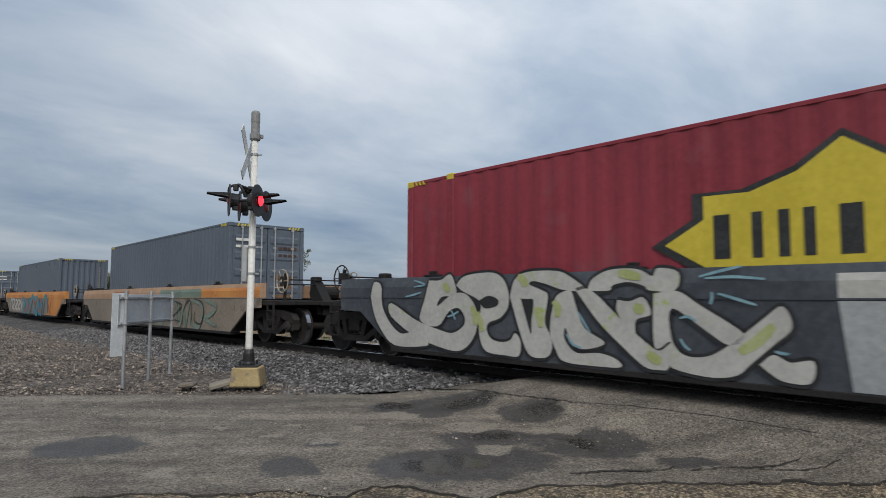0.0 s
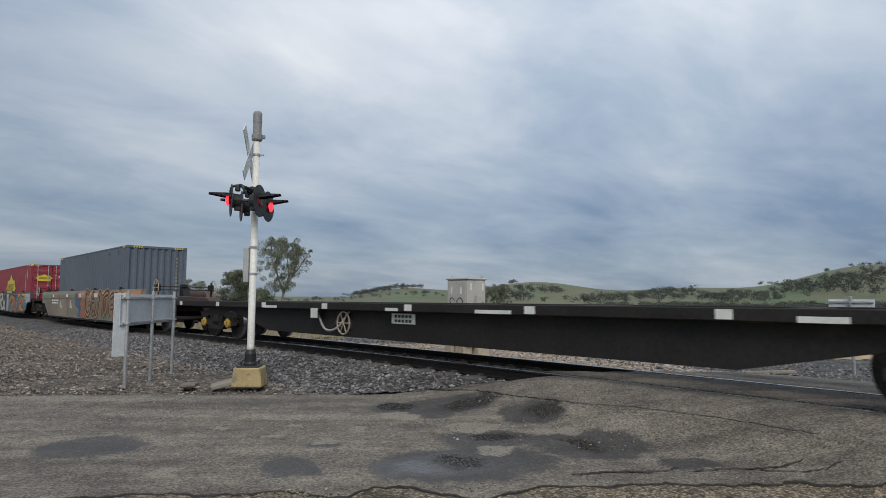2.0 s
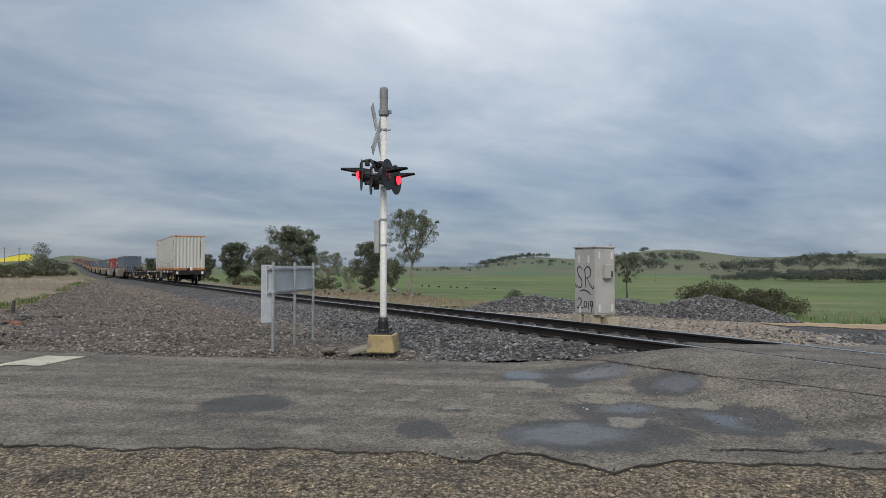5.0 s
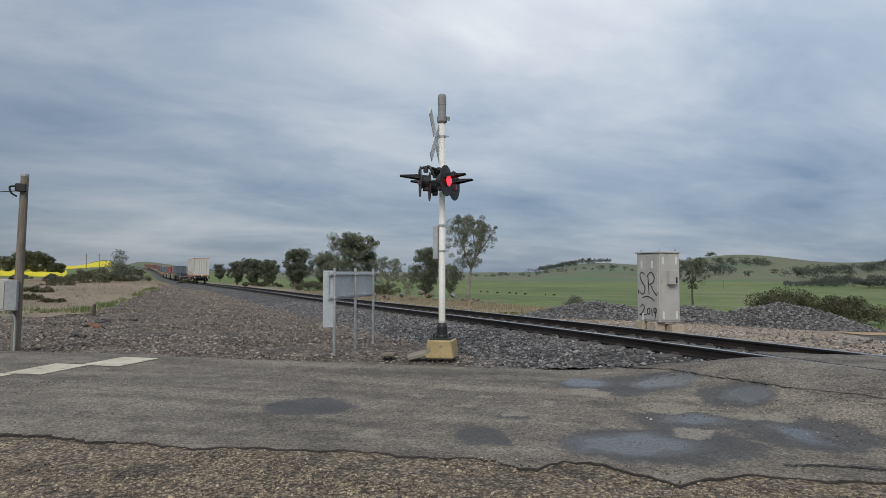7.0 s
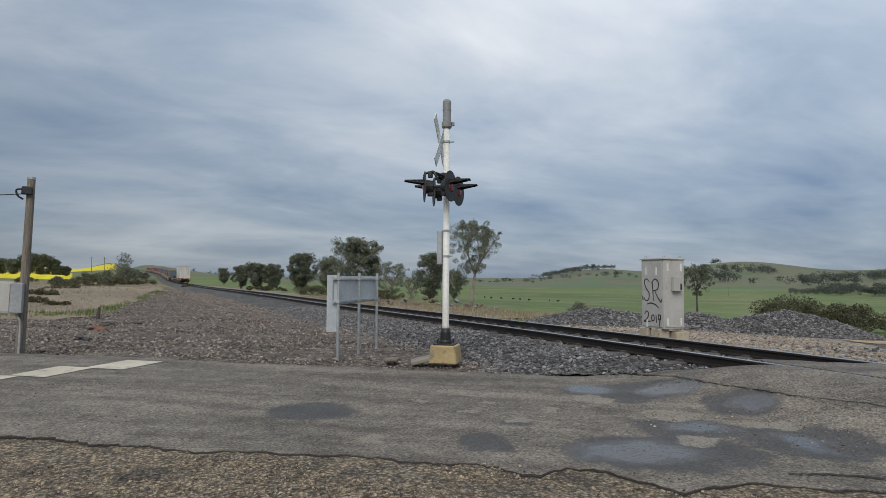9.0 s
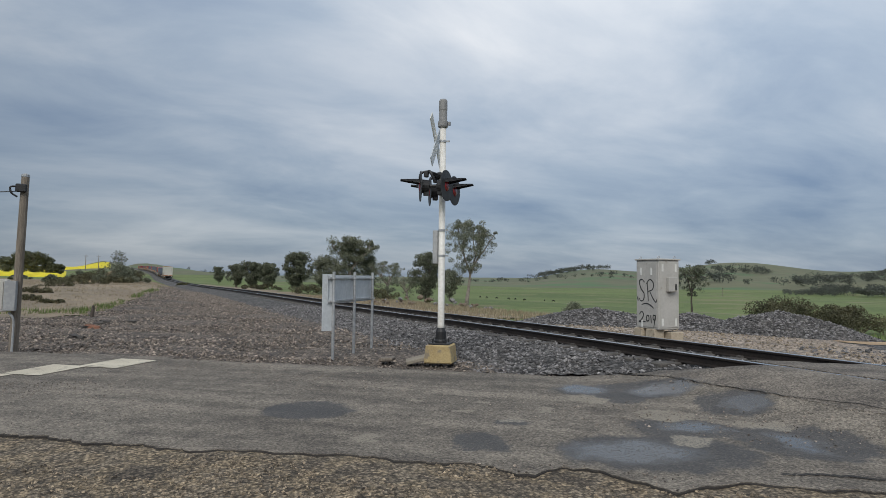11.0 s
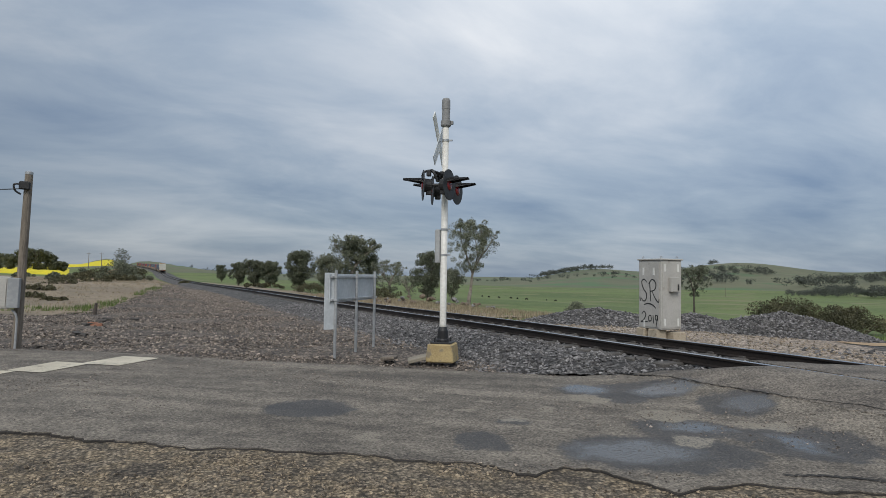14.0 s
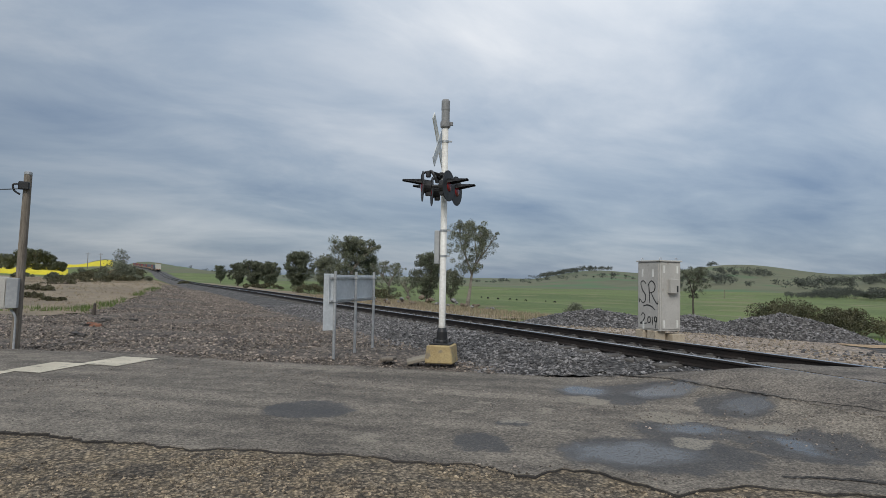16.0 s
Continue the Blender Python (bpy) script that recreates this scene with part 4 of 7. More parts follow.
def well_wagon(label, side_mat, sill_mat, deck_mat, sills=None):
    w = thing("well_wagon", label, "railway wagon", "well wagons of the train")
    hw, he = 1.42, 9.08
    for s in (-1, 1):
        bm = bmesh.new()
        prism(bm, [(-he, 1.20), (-he + 0.02, 0.92), (-8.35, 0.90), (-7.25, 0.22), (7.25, 0.22), (8.35, 0.90), (he - 0.02, 0.92), (he, 1.20)], s * hw, s * (hw - 0.05))
        panel = part("side_panel", bm, side_mat, w)
        # top chord: a box section whose outer face leans in at the top
        bm = bmesh.new()
        prism(bm, [(s * (hw + 0.014), 1.18), (s * (hw + 0.014), 1.38), (s * (hw - 0.03), 1.56), (s * (hw - 0.16), 1.56), (s * (hw - 0.16), 1.18)], -he, he, "y")
        part("top_chord", bm, sill_mat, w)
        part("bottom_chord", box(bmesh.new(), s * (hw + 0.02), s * (hw - 0.3), -7.3, 7.3, 0.17, 0.25, 0.01), M["steel_black"], w)
        for y in (-6.2, -2.2, 2.2, 6.2):
            bm = box(bmesh.new(), s * (hw - 0.02), s * (hw - 0.14), y - 0.20, y + 0.20, 1.56, 1.60, 0.01)
            box(bm, s * (hw - 0.02), s * (hw - 0.1), y - 0.10, y + 0.06, 1.60, 1.66, 0.01)
            part("container_guide", bm, M["steel_black"], w)
    for y in (-6.4, -3, 0, 3, 6.4):
        part("floor_beam", box(bmesh.new(), -hw + 0.05, hw - 0.05, y - 0.25, y + 0.25, 0.22, 0.40), M["steel_black"], w)
    for s in (-1, 1):
        bm = bmesh.new()
        prism(bm, [(s * 7.35, 0.3), (s * 7.45, 0.3), (s * 8.1, 1.15), (s * 8.0, 1.15)], -hw + 0.06, hw - 0.06, "x")
        part("end_bulkhead", bm, M["steel_black"], w)
        bm = box(bmesh.new(), -hw + 0.08, hw - 0.08, s * 7.9, s * 9.5, 0.98, 1.12, 0.02)
        box(bm, -1.15, 1.15, s * 9.5, s * 10.35, 0.99, 1.10, 0.015)
        box(bm, -0.34, 0.34, s * 8.4, s * 10.1, 0.74, 0.98, 0.02)
        part("end_platform", bm, deck_mat, w)
        bm = bmesh.new()
        for x in (-1.0, 1.0):
            box(bm, x - 0.03, x + 0.03, s * 9.56, s * 9.62, 1.10, 1.80)
            box(bm, x - 0.11, x + 0.07, s * 9.50, s * 9.68, 1.48, 1.72, 0.01)
        rod(bm, (-1.0, s * 9.59, 1.64), (1.0, s * 9.59, 1.64), 0.017, seg=6)
        rod(bm, (-1.0, s * 9.59, 1.52), (1.0, s * 9.59, 1.52), 0.017, seg=6)
        part("brake_stand", bm, M["steel_black"], w)
        bm = box(bmesh.new(), -0.12, 0.12, s * 9.3, s * 9.55, 1.10, 1.74, 0.03)
        prism(bm, [(s * 9.55, 1.1), (s * 10.0, 1.1), (s * 9.55, 1.6)], -0.13, 0.13)
        part("brake_gear_box", bm, M["steel_black"], w)
        part("air_reservoir", lathe(bmesh.new(), [(0.10, 0), (0.19, 0.06), (0.19, 0.80), (0.10, 0.86)], pose(0.25, s * 8.75, 1.31, 0, 90, 0), 14), deck_mat, w)
        for x in (-1.06, 1.06):
            hand_wheel(w, x * 1.02, s * 9.59, 1.60, -1 if x < 0 else 1, "steel_black" if s > 0 else "concrete")
        for x in (-1, 1):
            bm = bmesh.new()
            for y in (9.30, 9.62):
                box(bm, x * 1.30, x * 1.34, s * y - 0.02, s * y + 0.02, 0.36, 1.06)
            for z in (0.38, 0.62, 0.86):
                box(bm, x * 1.29, x * 1.35, s * 9.30, s * 9.62, z - 0.015, z + 0.015)
            part("step", bm, M["steel_black"], w)
        bogie(w, s * PIVOT, M["bogie"])
        coupler(w, s * 10.1, s)
    return w


wells = {}
X_SIDE, X_SILL = -1.438, -1.439


def stroke(parent, mat, strokes, width, x=X_SIDE, name="graffiti", label=""):
    for pts in strokes:
        part(name, ribbon(bmesh.new(), pts, width, x), M[mat], parent, label)


def blob_letters(rng, y0, y1, n, z0, z1, loose=1.0):
    """Rounded letter-like sweeps side by side."""
    out, step = [], (y1 - y0) / n
    for k in range(n):
        c = y0 + step * (k + 0.5)
        w, h, zc = step * 0.40, (z1 - z0) * 0.40, (z0 + z1) / 2
        kind = rng.randrange(4)
        if kind == 0:
            p = [(c + w, zc + h), (c - w * .6, zc + h * .8), (c - w, zc), (c - w * .4, zc - h), (c + w, zc - h * .7), (c + w * .9, zc)]
        elif kind == 1:
            p = [(c - w, zc - h), (c - w * .8, zc + h * .6), (c, zc + h), (c + w * .7, zc + h * .3), (c + w, zc - h)]
        elif kind == 2:
            p = [(c + w, zc + h), (c - w, zc + h * .5), (c, zc), (c + w, zc - h * .5), (c - w, zc - h)]
        else:
            p = [(c - w, zc + h), (c - w * .5, zc - h), (c + w * .2, zc + h * .3), (c + w * .6, zc - h), (c + w, zc + h)]
        out.append([(a + rng.uniform(-.06, .06) * loose, b + rng.uniform(-.05, .05) * loose) for a, b in p])
    return out

# wagon with brown looping letters on its rear half and a bare tan front
w = wells["tan"] = well_wagon("tan well wagon painted with brown and peach looping graffiti", M["tan"], M["tan"], M["steel_brown"])
rng = random.Random(11)
part("graffiti", prism(bmesh.new(), [(-7.0, 0.26), (-0.5, 0.26), (-0.2, 0.6), (-0.4, 1.17), (-8.6, 1.17), (-8.3, 0.95)], X_SIDE + 0.010, X_SIDE + 0.014), M["g_green"], w, "pale sage green painted ground")
part("graffiti", prism(bmesh.new(), [(-0.3, 0.3), (0.5, 0.3), (0.25, 0.6), (0.95, 0.85), (1.15, 1.17), (-0.4, 1.17), (-0.1, 0.7)], X_SIDE + 0.008, X_SIDE + 0.014), M["g_blue"], w, "dull blue paint patch")
part("graffiti", prism(bmesh.new(), [(-1.1, 0.26), (-0.3, 0.26), (0.1, 0.5), (-0.25, 0.7), (0.15, 0.95), (-0.3, 1.17), (-1.0, 1.17)], X_SIDE + 0.006, X_SIDE + 0.014), M["g_rust"], w, "rust red paint patch")
part("graffiti", prism(bmesh.new(), [(0.3, 0.55), (0.5, 0.35), (1.5, 1.17), (1.0, 1.17)], X_SIDE + 0.008, X_SIDE + 0.014), M["g_green"], w, "sage green wedge")
loops = [[(-1.58, 1.38), (-1.26, 1.50), (-0.99, 1.34), (-0.93, 0.91), (-1.15, 0.54), (-1.57, 0.44), (-1.82, 0.70), (-1.77, 0.97), (-1.47, 0.89)],
         [(-2.56, 1.40), (-2.29, 1.37), (-2.06, 1.10), (-2.10, 0.71), (-2.41, 0.46), (-2.63, 0.66)], [(-2.15, 1.06), (-2.35, 1.08), (-2.51, 1.06)],
         [(-2.80, 0.89), (-2.59, 0.66), (-2.71, 0.37), (-3.03, 0.40), (-3.15, 0.76), (-3.28, 1.18), (-3.39, 1.39), (-3.54, 1.39), (-3.60, 0.98), (-3.82, 0.39)]]
loops += [[(-3.92, 1.38), (-4.01, 0.99), (-4.09, 0.61), (-4.27, 0.37)], [(-4.05, 1.25), (-4.30, 1.37), (-4.66, 1.43), (-4.82, 1.31)], [(-4.30, 1.18), (-4.37, 0.81), (-4.57, 0.51)],
          [(-4.93, 1.25), (-4.81, 1.01), (-4.85, 0.65), (-5.05, 0.38)], [(-5.08, 1.19), (-5.29, 1.30), (-5.57, 1.33)], [(-5.12, 0.78), (-5.37, 0.85), (-5.55, 0.81)],
          [(-5.75, 1.38), (-6.2, 1.25), (-6.1, 0.9), (-5.7, 0.75), (-5.6, 0.40), (-6.3, 0.34), (-6.8, 0.6)], [(-6.6, 1.42), (-7.0, 1.1), (-7.2, 0.7), (-7.6, 0.95), (-7.9, 1.3)]]
stroke(w, "g_peach", loops, 0.42, X_SIDE - 0.001, label="peach outline of the lettering")
stroke(w, "g_brown", loops, 0.31, X_SIDE - 0.004, label="thick dark brown lettering")
stroke(w, "g_peach", [[(a + 0.02, b) for a, b in l] for l in loops], 0.085, X_SIDE - 0.007, label="peach highlight in the lettering")
stroke(w, "g_rust", [[(a - 0.26, b * 0.92 + 0.03) for a, b in l[1:]] for l in loops], 0.05, X_SIDE - 0.003, label="rust red outline strokes")
for y, z in ((-1.9, 1.0), (-2.0, 1.12), (-1.85, 1.22), (-3.05, 1.36), (-2.95, 1.28), (-3.7, 0.62), (-4.05, 0.72), (-4.5, 1.05), (-5.2, 0.55), (-1.2, 0.75), (-3.35, 0.6), (-4.95, 1.15)):
    part("paint_dot", lathe(bmesh.new(), [(0.045, 0.0), (0.02, 0.001)], pose(X_SIDE - 0.008, y, z, 0, -90, 0), 8), M["g_peach"], w)
for y0, y1, mt in ((-9.05, -6.6, "g_orange"), (-6.6, -0.15, "g_peach"), (-0.15, 0.55, "g_orange"), (0.55, 1.1, "g_blue"), (1.1, 1.8, "g_green"), (3.2, 3.9, "g_green"), (6.9, 8.6, "g_green")):
    part("painted_band", prism(bmesh.new(), [(-1.436, 1.20), (-1.436, 1.378), (-1.392, 1.545), (-1.380, 1.545), (-1.42, 1.20)], y0, y1, "y"), M[mt], w)
for y, wd in ((-2.75, 0.55), (0.1, 0.35), (2.75, 0.4), (6.0, 0.3)):
    part("sign_plate", bars(bmesh.new(), [(y, 1.33, wd, 0.16)], x=X_SILL - 0.006), M["white_mark"], w, "pale blank plate")
for k in range(4):
    part("number_bar", bars(bmesh.new(), [(6.25 - 0.40 * k, 1.08 - 0.14 * j, 0.30, 0.08) for j in range(2)], x=X_SIDE + 0.012), M["white_mark"], w, "white number marks as plain bars")
for y in (4.2, 1.95):
    part("triangle_mark", prism(bmesh.new(), [(y + .22, 0.72), (y - .28, 0.68), (y + .18, 1.12)], X_SIDE + 0.008, X_SIDE + 0.014), M["g_white"], w)
for y, lean in ((7.3, -0.15), (5.1, -0.1), (3.0, -0.55), (1.35, -0.8)):
    stroke(w, "dark_mark", [[(y, 1.17), (y + lean * .5, 0.75), (y + lean, 0.3)]], 0.035, X_SIDE + 0.010, label="dark drip line")

# wagon with grey letters in front and teal ones behind
w = wells["slate"] = well_wagon("slate grey well wagon with pale grey and teal graffiti", M["slate"], M["slate"], M["steel_black"])


def letter(outline, depth):
    """A fat painted letter with a black rim; its outline is (along, height)."""
    ring_pts = [*outline, outline[0]]
    part("graffiti", ribbon(bmesh.new(), ring_pts, 0.085, X_SIDE - 0.003 - depth, steps=4, taper=False), M["black"], w, "black rim of a letter")
    bm = bmesh.new()
    bm.faces.new([bm.verts.new((X_SIDE - 0.006 - depth, *q)) for q in curve_points(ring_pts, 4)[:-1]])
    bm.normal_update()
    bmesh.ops.triangulate(bm, faces=bm.faces[:])
    part("graffiti", bm, M["g_white"], w, "fat pale grey letter with lime fades")


letter([(7.96, 1.22), (7.85, 1.48), (7.62, 1.41), (7.58, 1.04), (7.34, 0.72), (6.99, 0.52), (6.61, 0.56), (6.22, 0.40), (6.36, 0.32), (7.20, 0.30), (7.66, 0.62), (7.87, 0.93)], 0.0)
letter([(6.19, 1.49), (5.89, 1.49), (5.62, 1.58), (5.49, 1.24), (5.86, 1.20), (5.96, 1.04), (5.60, 1.24), (5.29, 1.26), (5.08, 1.11), (4.97, 0.87), (5.03, 0.61), (5.18, 0.42), (5.42, 0.30), (5.81, 0.32), (6.57, 0.49), (7.29, 0.83), (7.29, 1.08),
        (6.58, 0.79), (5.96, 0.64), (5.59, 0.59), (5.32, 0.71), (5.28, 0.86), (5.43, 1.01), (5.67, 0.95), (5.96, 0.69), (6.43, 0.78), (6.31, 1.16)], 0.001)
letter([(5.49, 1.40), (5.30, 1.54), (4.92, 1.59), (4.60, 1.58), (4.40, 1.47), (4.30, 1.25), (4.32, 1.03), (4.49, 0.87), (4.73, 0.79), (4.77, 0.67), (4.67, 0.54), (4.45, 0.50), (4.27, 0.54), (4.17, 0.65), (4.06, 0.53), (4.10, 0.31), (4.37, 0.30),
        (4.77, 0.33), (4.92, 0.52), (4.95, 0.80), (4.92, 1.12), (5.32, 1.29)], 0.002)
letter([(4.27, 1.21), (4.17, 1.47), (3.91, 1.58), (3.38, 1.58), (3.13, 1.49), (2.87, 1.30), (3.23, 1.30), (3.55, 1.39), (3.80, 1.44), (3.88, 1.39), (3.64, 1.30), (3.53, 1.21), (3.59, 0.84), (3.47, 0.60), (3.49, 0.39), (3.65, 0.31), (3.91, 0.36), (4.10, 0.74)], 0.003)
letter([(3.48, 0.92), (3.38, 1.21), (3.13, 1.29), (3.04, 1.09), (2.90, 0.78), (2.58, 0.60), (2.76, 0.51), (3.00, 0.49), (3.14, 0.60), (3.22, 0.77), (3.24, 0.61), (3.04, 0.43), (2.67, 0.45), (2.41, 0.39), (2.33, 0.29), (2.68, 0.27), (3.24, 0.29), (3.39, 0.44), (3.49, 0.68)], 0.004)
letter([(2.84, 1.29), (2.77, 1.44), (2.52, 1.56), (2.22, 1.58), (2.02, 1.55), (1.86, 1.47), (1.78, 1.57), (1.51, 1.51), (1.56, 1.29), (1.90, 1.29), (1.98, 1.35), (2.21, 1.40), (2.44, 1.36), (2.50, 1.29)], 0.005)
letter([(3.03, 1.29), (2.77, 1.29), (2.24, 0.84), (1.92, 0.60), (1.77, 0.54), (1.61, 0.64), (1.66, 0.34), (1.81, 0.30), (2.00, 0.33), (2.32, 0.57), (2.67, 0.87)], 0.006)
letter([(2.37, 1.17), (2.19, 1.15), (1.99, 1.20), (1.89, 0.99), (2.10, 0.91), (2.12, 0.72), (2.25, 0.82), (2.38, 1.02)], 0.007)
letter([(1.85, 1.25), (1.53, 1.28), (1.25, 1.11), (0.73, 0.78), (0.92, 0.66), (1.18, 0.81), (1.60, 1.07), (1.63, 0.76), (1.54, 0.56), (1.37, 0.49), (1.12, 0.53), (0.86, 0.70), (0.54, 0.96), (0.33, 1.11), (0.24, 0.88), (0.43, 0.69), (0.68, 0.46),
        (0.84, 0.32), (1.13, 0.27), (1.55, 0.32), (1.66, 0.41), (1.63, 0.66), (1.80, 0.56), (1.86, 0.68)], 0.007)
letter([(0.59, 0.46), (0.44, 0.58), (0.27, 0.51), (0.04, 0.54), (0.08, 0.31), (0.33, 0.30), (0.47, 0.37)], 0.008)
for hole in ([(4.95, 1.14), (4.73, 1.22), (4.52, 1.16), (4.55, 1.06), (4.82, 1.02)], [(4.05, 1.18), (3.92, 1.17), (3.80, 1.15), (3.84, 0.85), (3.86, 0.66)]):
    bm = bmesh.new()
    bm.faces.new([bm.verts.new((X_SIDE - 0.012, *q)) for q in curve_points([*hole, hole[0]], 4)[:-1]])
    part("graffiti", bm, M["black"], w, "dark hollow of a letter")
stroke(w, "g_lime", [[(5.1, 1.05), (5.03, 0.9), (5.02, 0.75)], [(4.98, 0.95), (4.9, 0.8), (4.86, 0.65)], [(4.1, 1.52), (3.98, 1.45), (3.95, 1.36)], [(3.42, 1.15), (3.35, 1.05), (3.36, 0.92)], [(3.75, 1.05), (3.68, 0.9), (3.66, 0.76)],
                     [(2.35, 1.52), (2.2, 1.5), (2.02, 1.46)], [(2.12, 1.1), (2.05, 1.05), (1.98, 1.08)], [(1.95, 0.50), (1.85, 0.44), (1.76, 0.40)], [(0.8, 0.58), (0.6, 0.72), (0.42, 0.90)], [(5.8, 1.42), (5.72, 1.36), (5.66, 1.30)]], 0.13, X_SIDE - 0.017, label="lime green fade")
stroke(w, "g_flick", [[(1.25, 1.45), (1.0, 1.51), (0.75, 1.56)], [(1.18, 1.43), (0.85, 1.44), (0.5, 1.41)], [(1.03, 1.25), (0.8, 1.18), (0.6, 1.12)], [(1.1, 1.27), (1.1, 1.2), (1.12, 1.12)], [(6.6, 1.5), (6.3, 1.42), (6.6, 1.38)], [(6.85, 1.2), (6.6, 1.24), (6.4, 1.28)],
                      [(5.7, 0.86), (5.55, 0.9), (5.42, 0.96)], [(5.5, 0.82), (5.55, 0.9), (5.6, 0.97)], [(3.0, 1.0), (2.9, 0.85), (2.8, 0.72)], [(3.2, 0.68), (3.1, 0.55), (2.95, 0.5)], [(1.5, 0.95), (1.4, 0.97), (1.3, 0.92)], [(1.5, 0.7), (1.45, 0.62), (1.38, 0.57)], [(0.42, 0.62), (0.35, 0.6), (0.28, 0.6)]], 0.035, X_SIDE - 0.015, label="pale teal flick lines")
part("painted_panel", prism(bmesh.new(), [(-0.3, 0.26), (-1.0, 0.26), (-1.0, 1.17), (-0.2, 1.17)], X_SIDE + 0.006, X_SIDE + 0.014), M["silver"], w)
bm = prism(bmesh.new(), [(-1.0, 0.26), (-7.15, 0.26), (-8.3, 0.93), (-8.2, 1.17), (-1.0, 1.17)], X_SIDE + 0.008, X_SIDE + 0.014)
part("painted_panel", bm, M["g_teal"], w, "teal painted ground")
bm = prism(bmesh.new(), [(-7.5, 0.55), (-8.3, 0.93), (-9.0, 0.95), (-9.0, 1.18), (-7.2, 1.18)], X_SIDE + 0.004, X_SIDE + 0.014)
part("painted_panel", bm, M["silver"], w)
B_ = [[(-4.1, 0.3), (-4.4, 0.9), (-4.9, 1.2), (-5.3, 0.9), (-4.8, 0.7), (-5.2, 0.35)],
      [(-5.4, 0.3), (-5.5, 0.9), (-5.9, 0.6), (-6.2, 1.15)],
      [(-6.3, 0.4), (-6.4, 0.9), (-6.9, 1.1), (-6.7, 0.7), (-6.4, 0.5), (-7.0, 0.4)],
      [(-6.9, 1.2), (-7.4, 0.9), (-7.5, 0.6), (-7.1, 0.45)]]
B_ = [[(-1.2 + (a + 4.1) * 1.95, b) for a, b in l] for l in B_]
B_ += [[(-1.3, 0.5), (-1.7, 1.0), (-2.4, 1.25), (-3.0, 1.05)], [(-2.0, 0.32), (-2.8, 0.42), (-3.1, 0.9)], [(-3.4, 1.25), (-3.6, 0.6), (-4.2, 0.35), (-4.6, 0.9), (-4.9, 1.3)], [(-5.0, 0.35), (-5.5, 0.55), (-5.4, 1.0), (-6.0, 1.25), (-6.6, 1.05)]]
stroke(w, "black", B_, 0.44, X_SIDE - 0.003, label="black outline of the lettering")
stroke(w, "g_orange", B_[::2], 0.30, X_SIDE - 0.006, label="orange lettering")
stroke(w, "g_teal", B_[1::2], 0.30, X_SIDE - 0.006, label="teal lettering")
stroke(w, "g_rust", [[(a + .1, b - .1) for a, b in l[:4]] for l in B_], 0.10, X_SIDE - 0.009, label="rust red inner strokes")
for y0, y1, mt in ((-9.05, -7.4, "silver"), (-7.4, -4.6, "g_orange"), (-4.6, -1.4, "slate"), (-1.0, -0.2, "g_white")):
    part("painted_band", prism(bmesh.new(), [(-1.436, 1.20), (-1.436, 1.378), (-1.392, 1.545), (-1.380, 1.545), (-1.42, 1.20)], y0, y1, "y"), M[mt], w)
stroke(w, "white_mark", [[(-7.3, 1.1), (-7.5, 1.18), (-7.6, 1.05), (-7.9, 1.15)], [(-7.7, 0.98), (-8.0, 0.85), (-8.1, 1.0), (-8.3, 0.9)]], 0.05, X_SIDE - 0.012, label="white scrawl")

# plain tan wagon with an orange chord and faded tags
w = wells["orange"] = well_wagon("tan well wagon with an orange top chord and faded green tags", M["tan"], M["g_peach"], M["steel_black"])
rng = random.Random(5)
for y0, y1, mt in ((-9.06, -5.2, "g_orange"), (-5.2, -1.5, "g_green"), (2.0, 4.0, "g_rust")):
    part("painted_band", prism(bmesh.new(), [(-1.436, 1.20), (-1.436, 1.378), (-1.392, 1.545), (-1.380, 1.545), (-1.42, 1.20)], y0, y1, "y"), M[mt], w)
stroke(w, "g_green", blob_letters(rng, -6.5, 1.0, 7, 0.25, 1.2), 0.13, X_SIDE - 0.003, label="faded green tag lettering")
stroke(w, "dark_mark", blob_letters(rng, -5.5, 0.0, 6, 0.3, 1.2), 0.05, X_SIDE - 0.006, label="thin dark tag lines")

# wagon with a teal and orange mural
w = wells["mural"] = well_wagon("pale well wagon with a teal and orange mural", M["tan"], M["g_orange"], M["steel_black"])
rng = random.Random(8)
part("painted_panel", prism(bmesh.new(), [(-7.2, 0.26), (-4.8, 0.26), (-5.2, 1.17), (-8.5, 1.17), (-8.3, 0.95)], X_SIDE + 0.008, X_SIDE + 0.014), M["g_orange"], w, "orange painted ground")
stroke(w, "g_teal", blob_letters(rng, -5.0, 2.5, 6, 0.25, 1.3), 0.42, X_SIDE - 0.004, label="teal mural shapes")
stroke(w, "g_rust", blob_letters(rng, -6.0, 2.0, 7, 0.3, 1.2), 0.14, X_SIDE - 0.007, label="rust red mural shapes")
stroke(w, "g_white", blob_letters(rng, 1.0, 7.0, 6, 0.3, 1.2), 0.2, X_SIDE - 0.004, label="pale mural shapes")

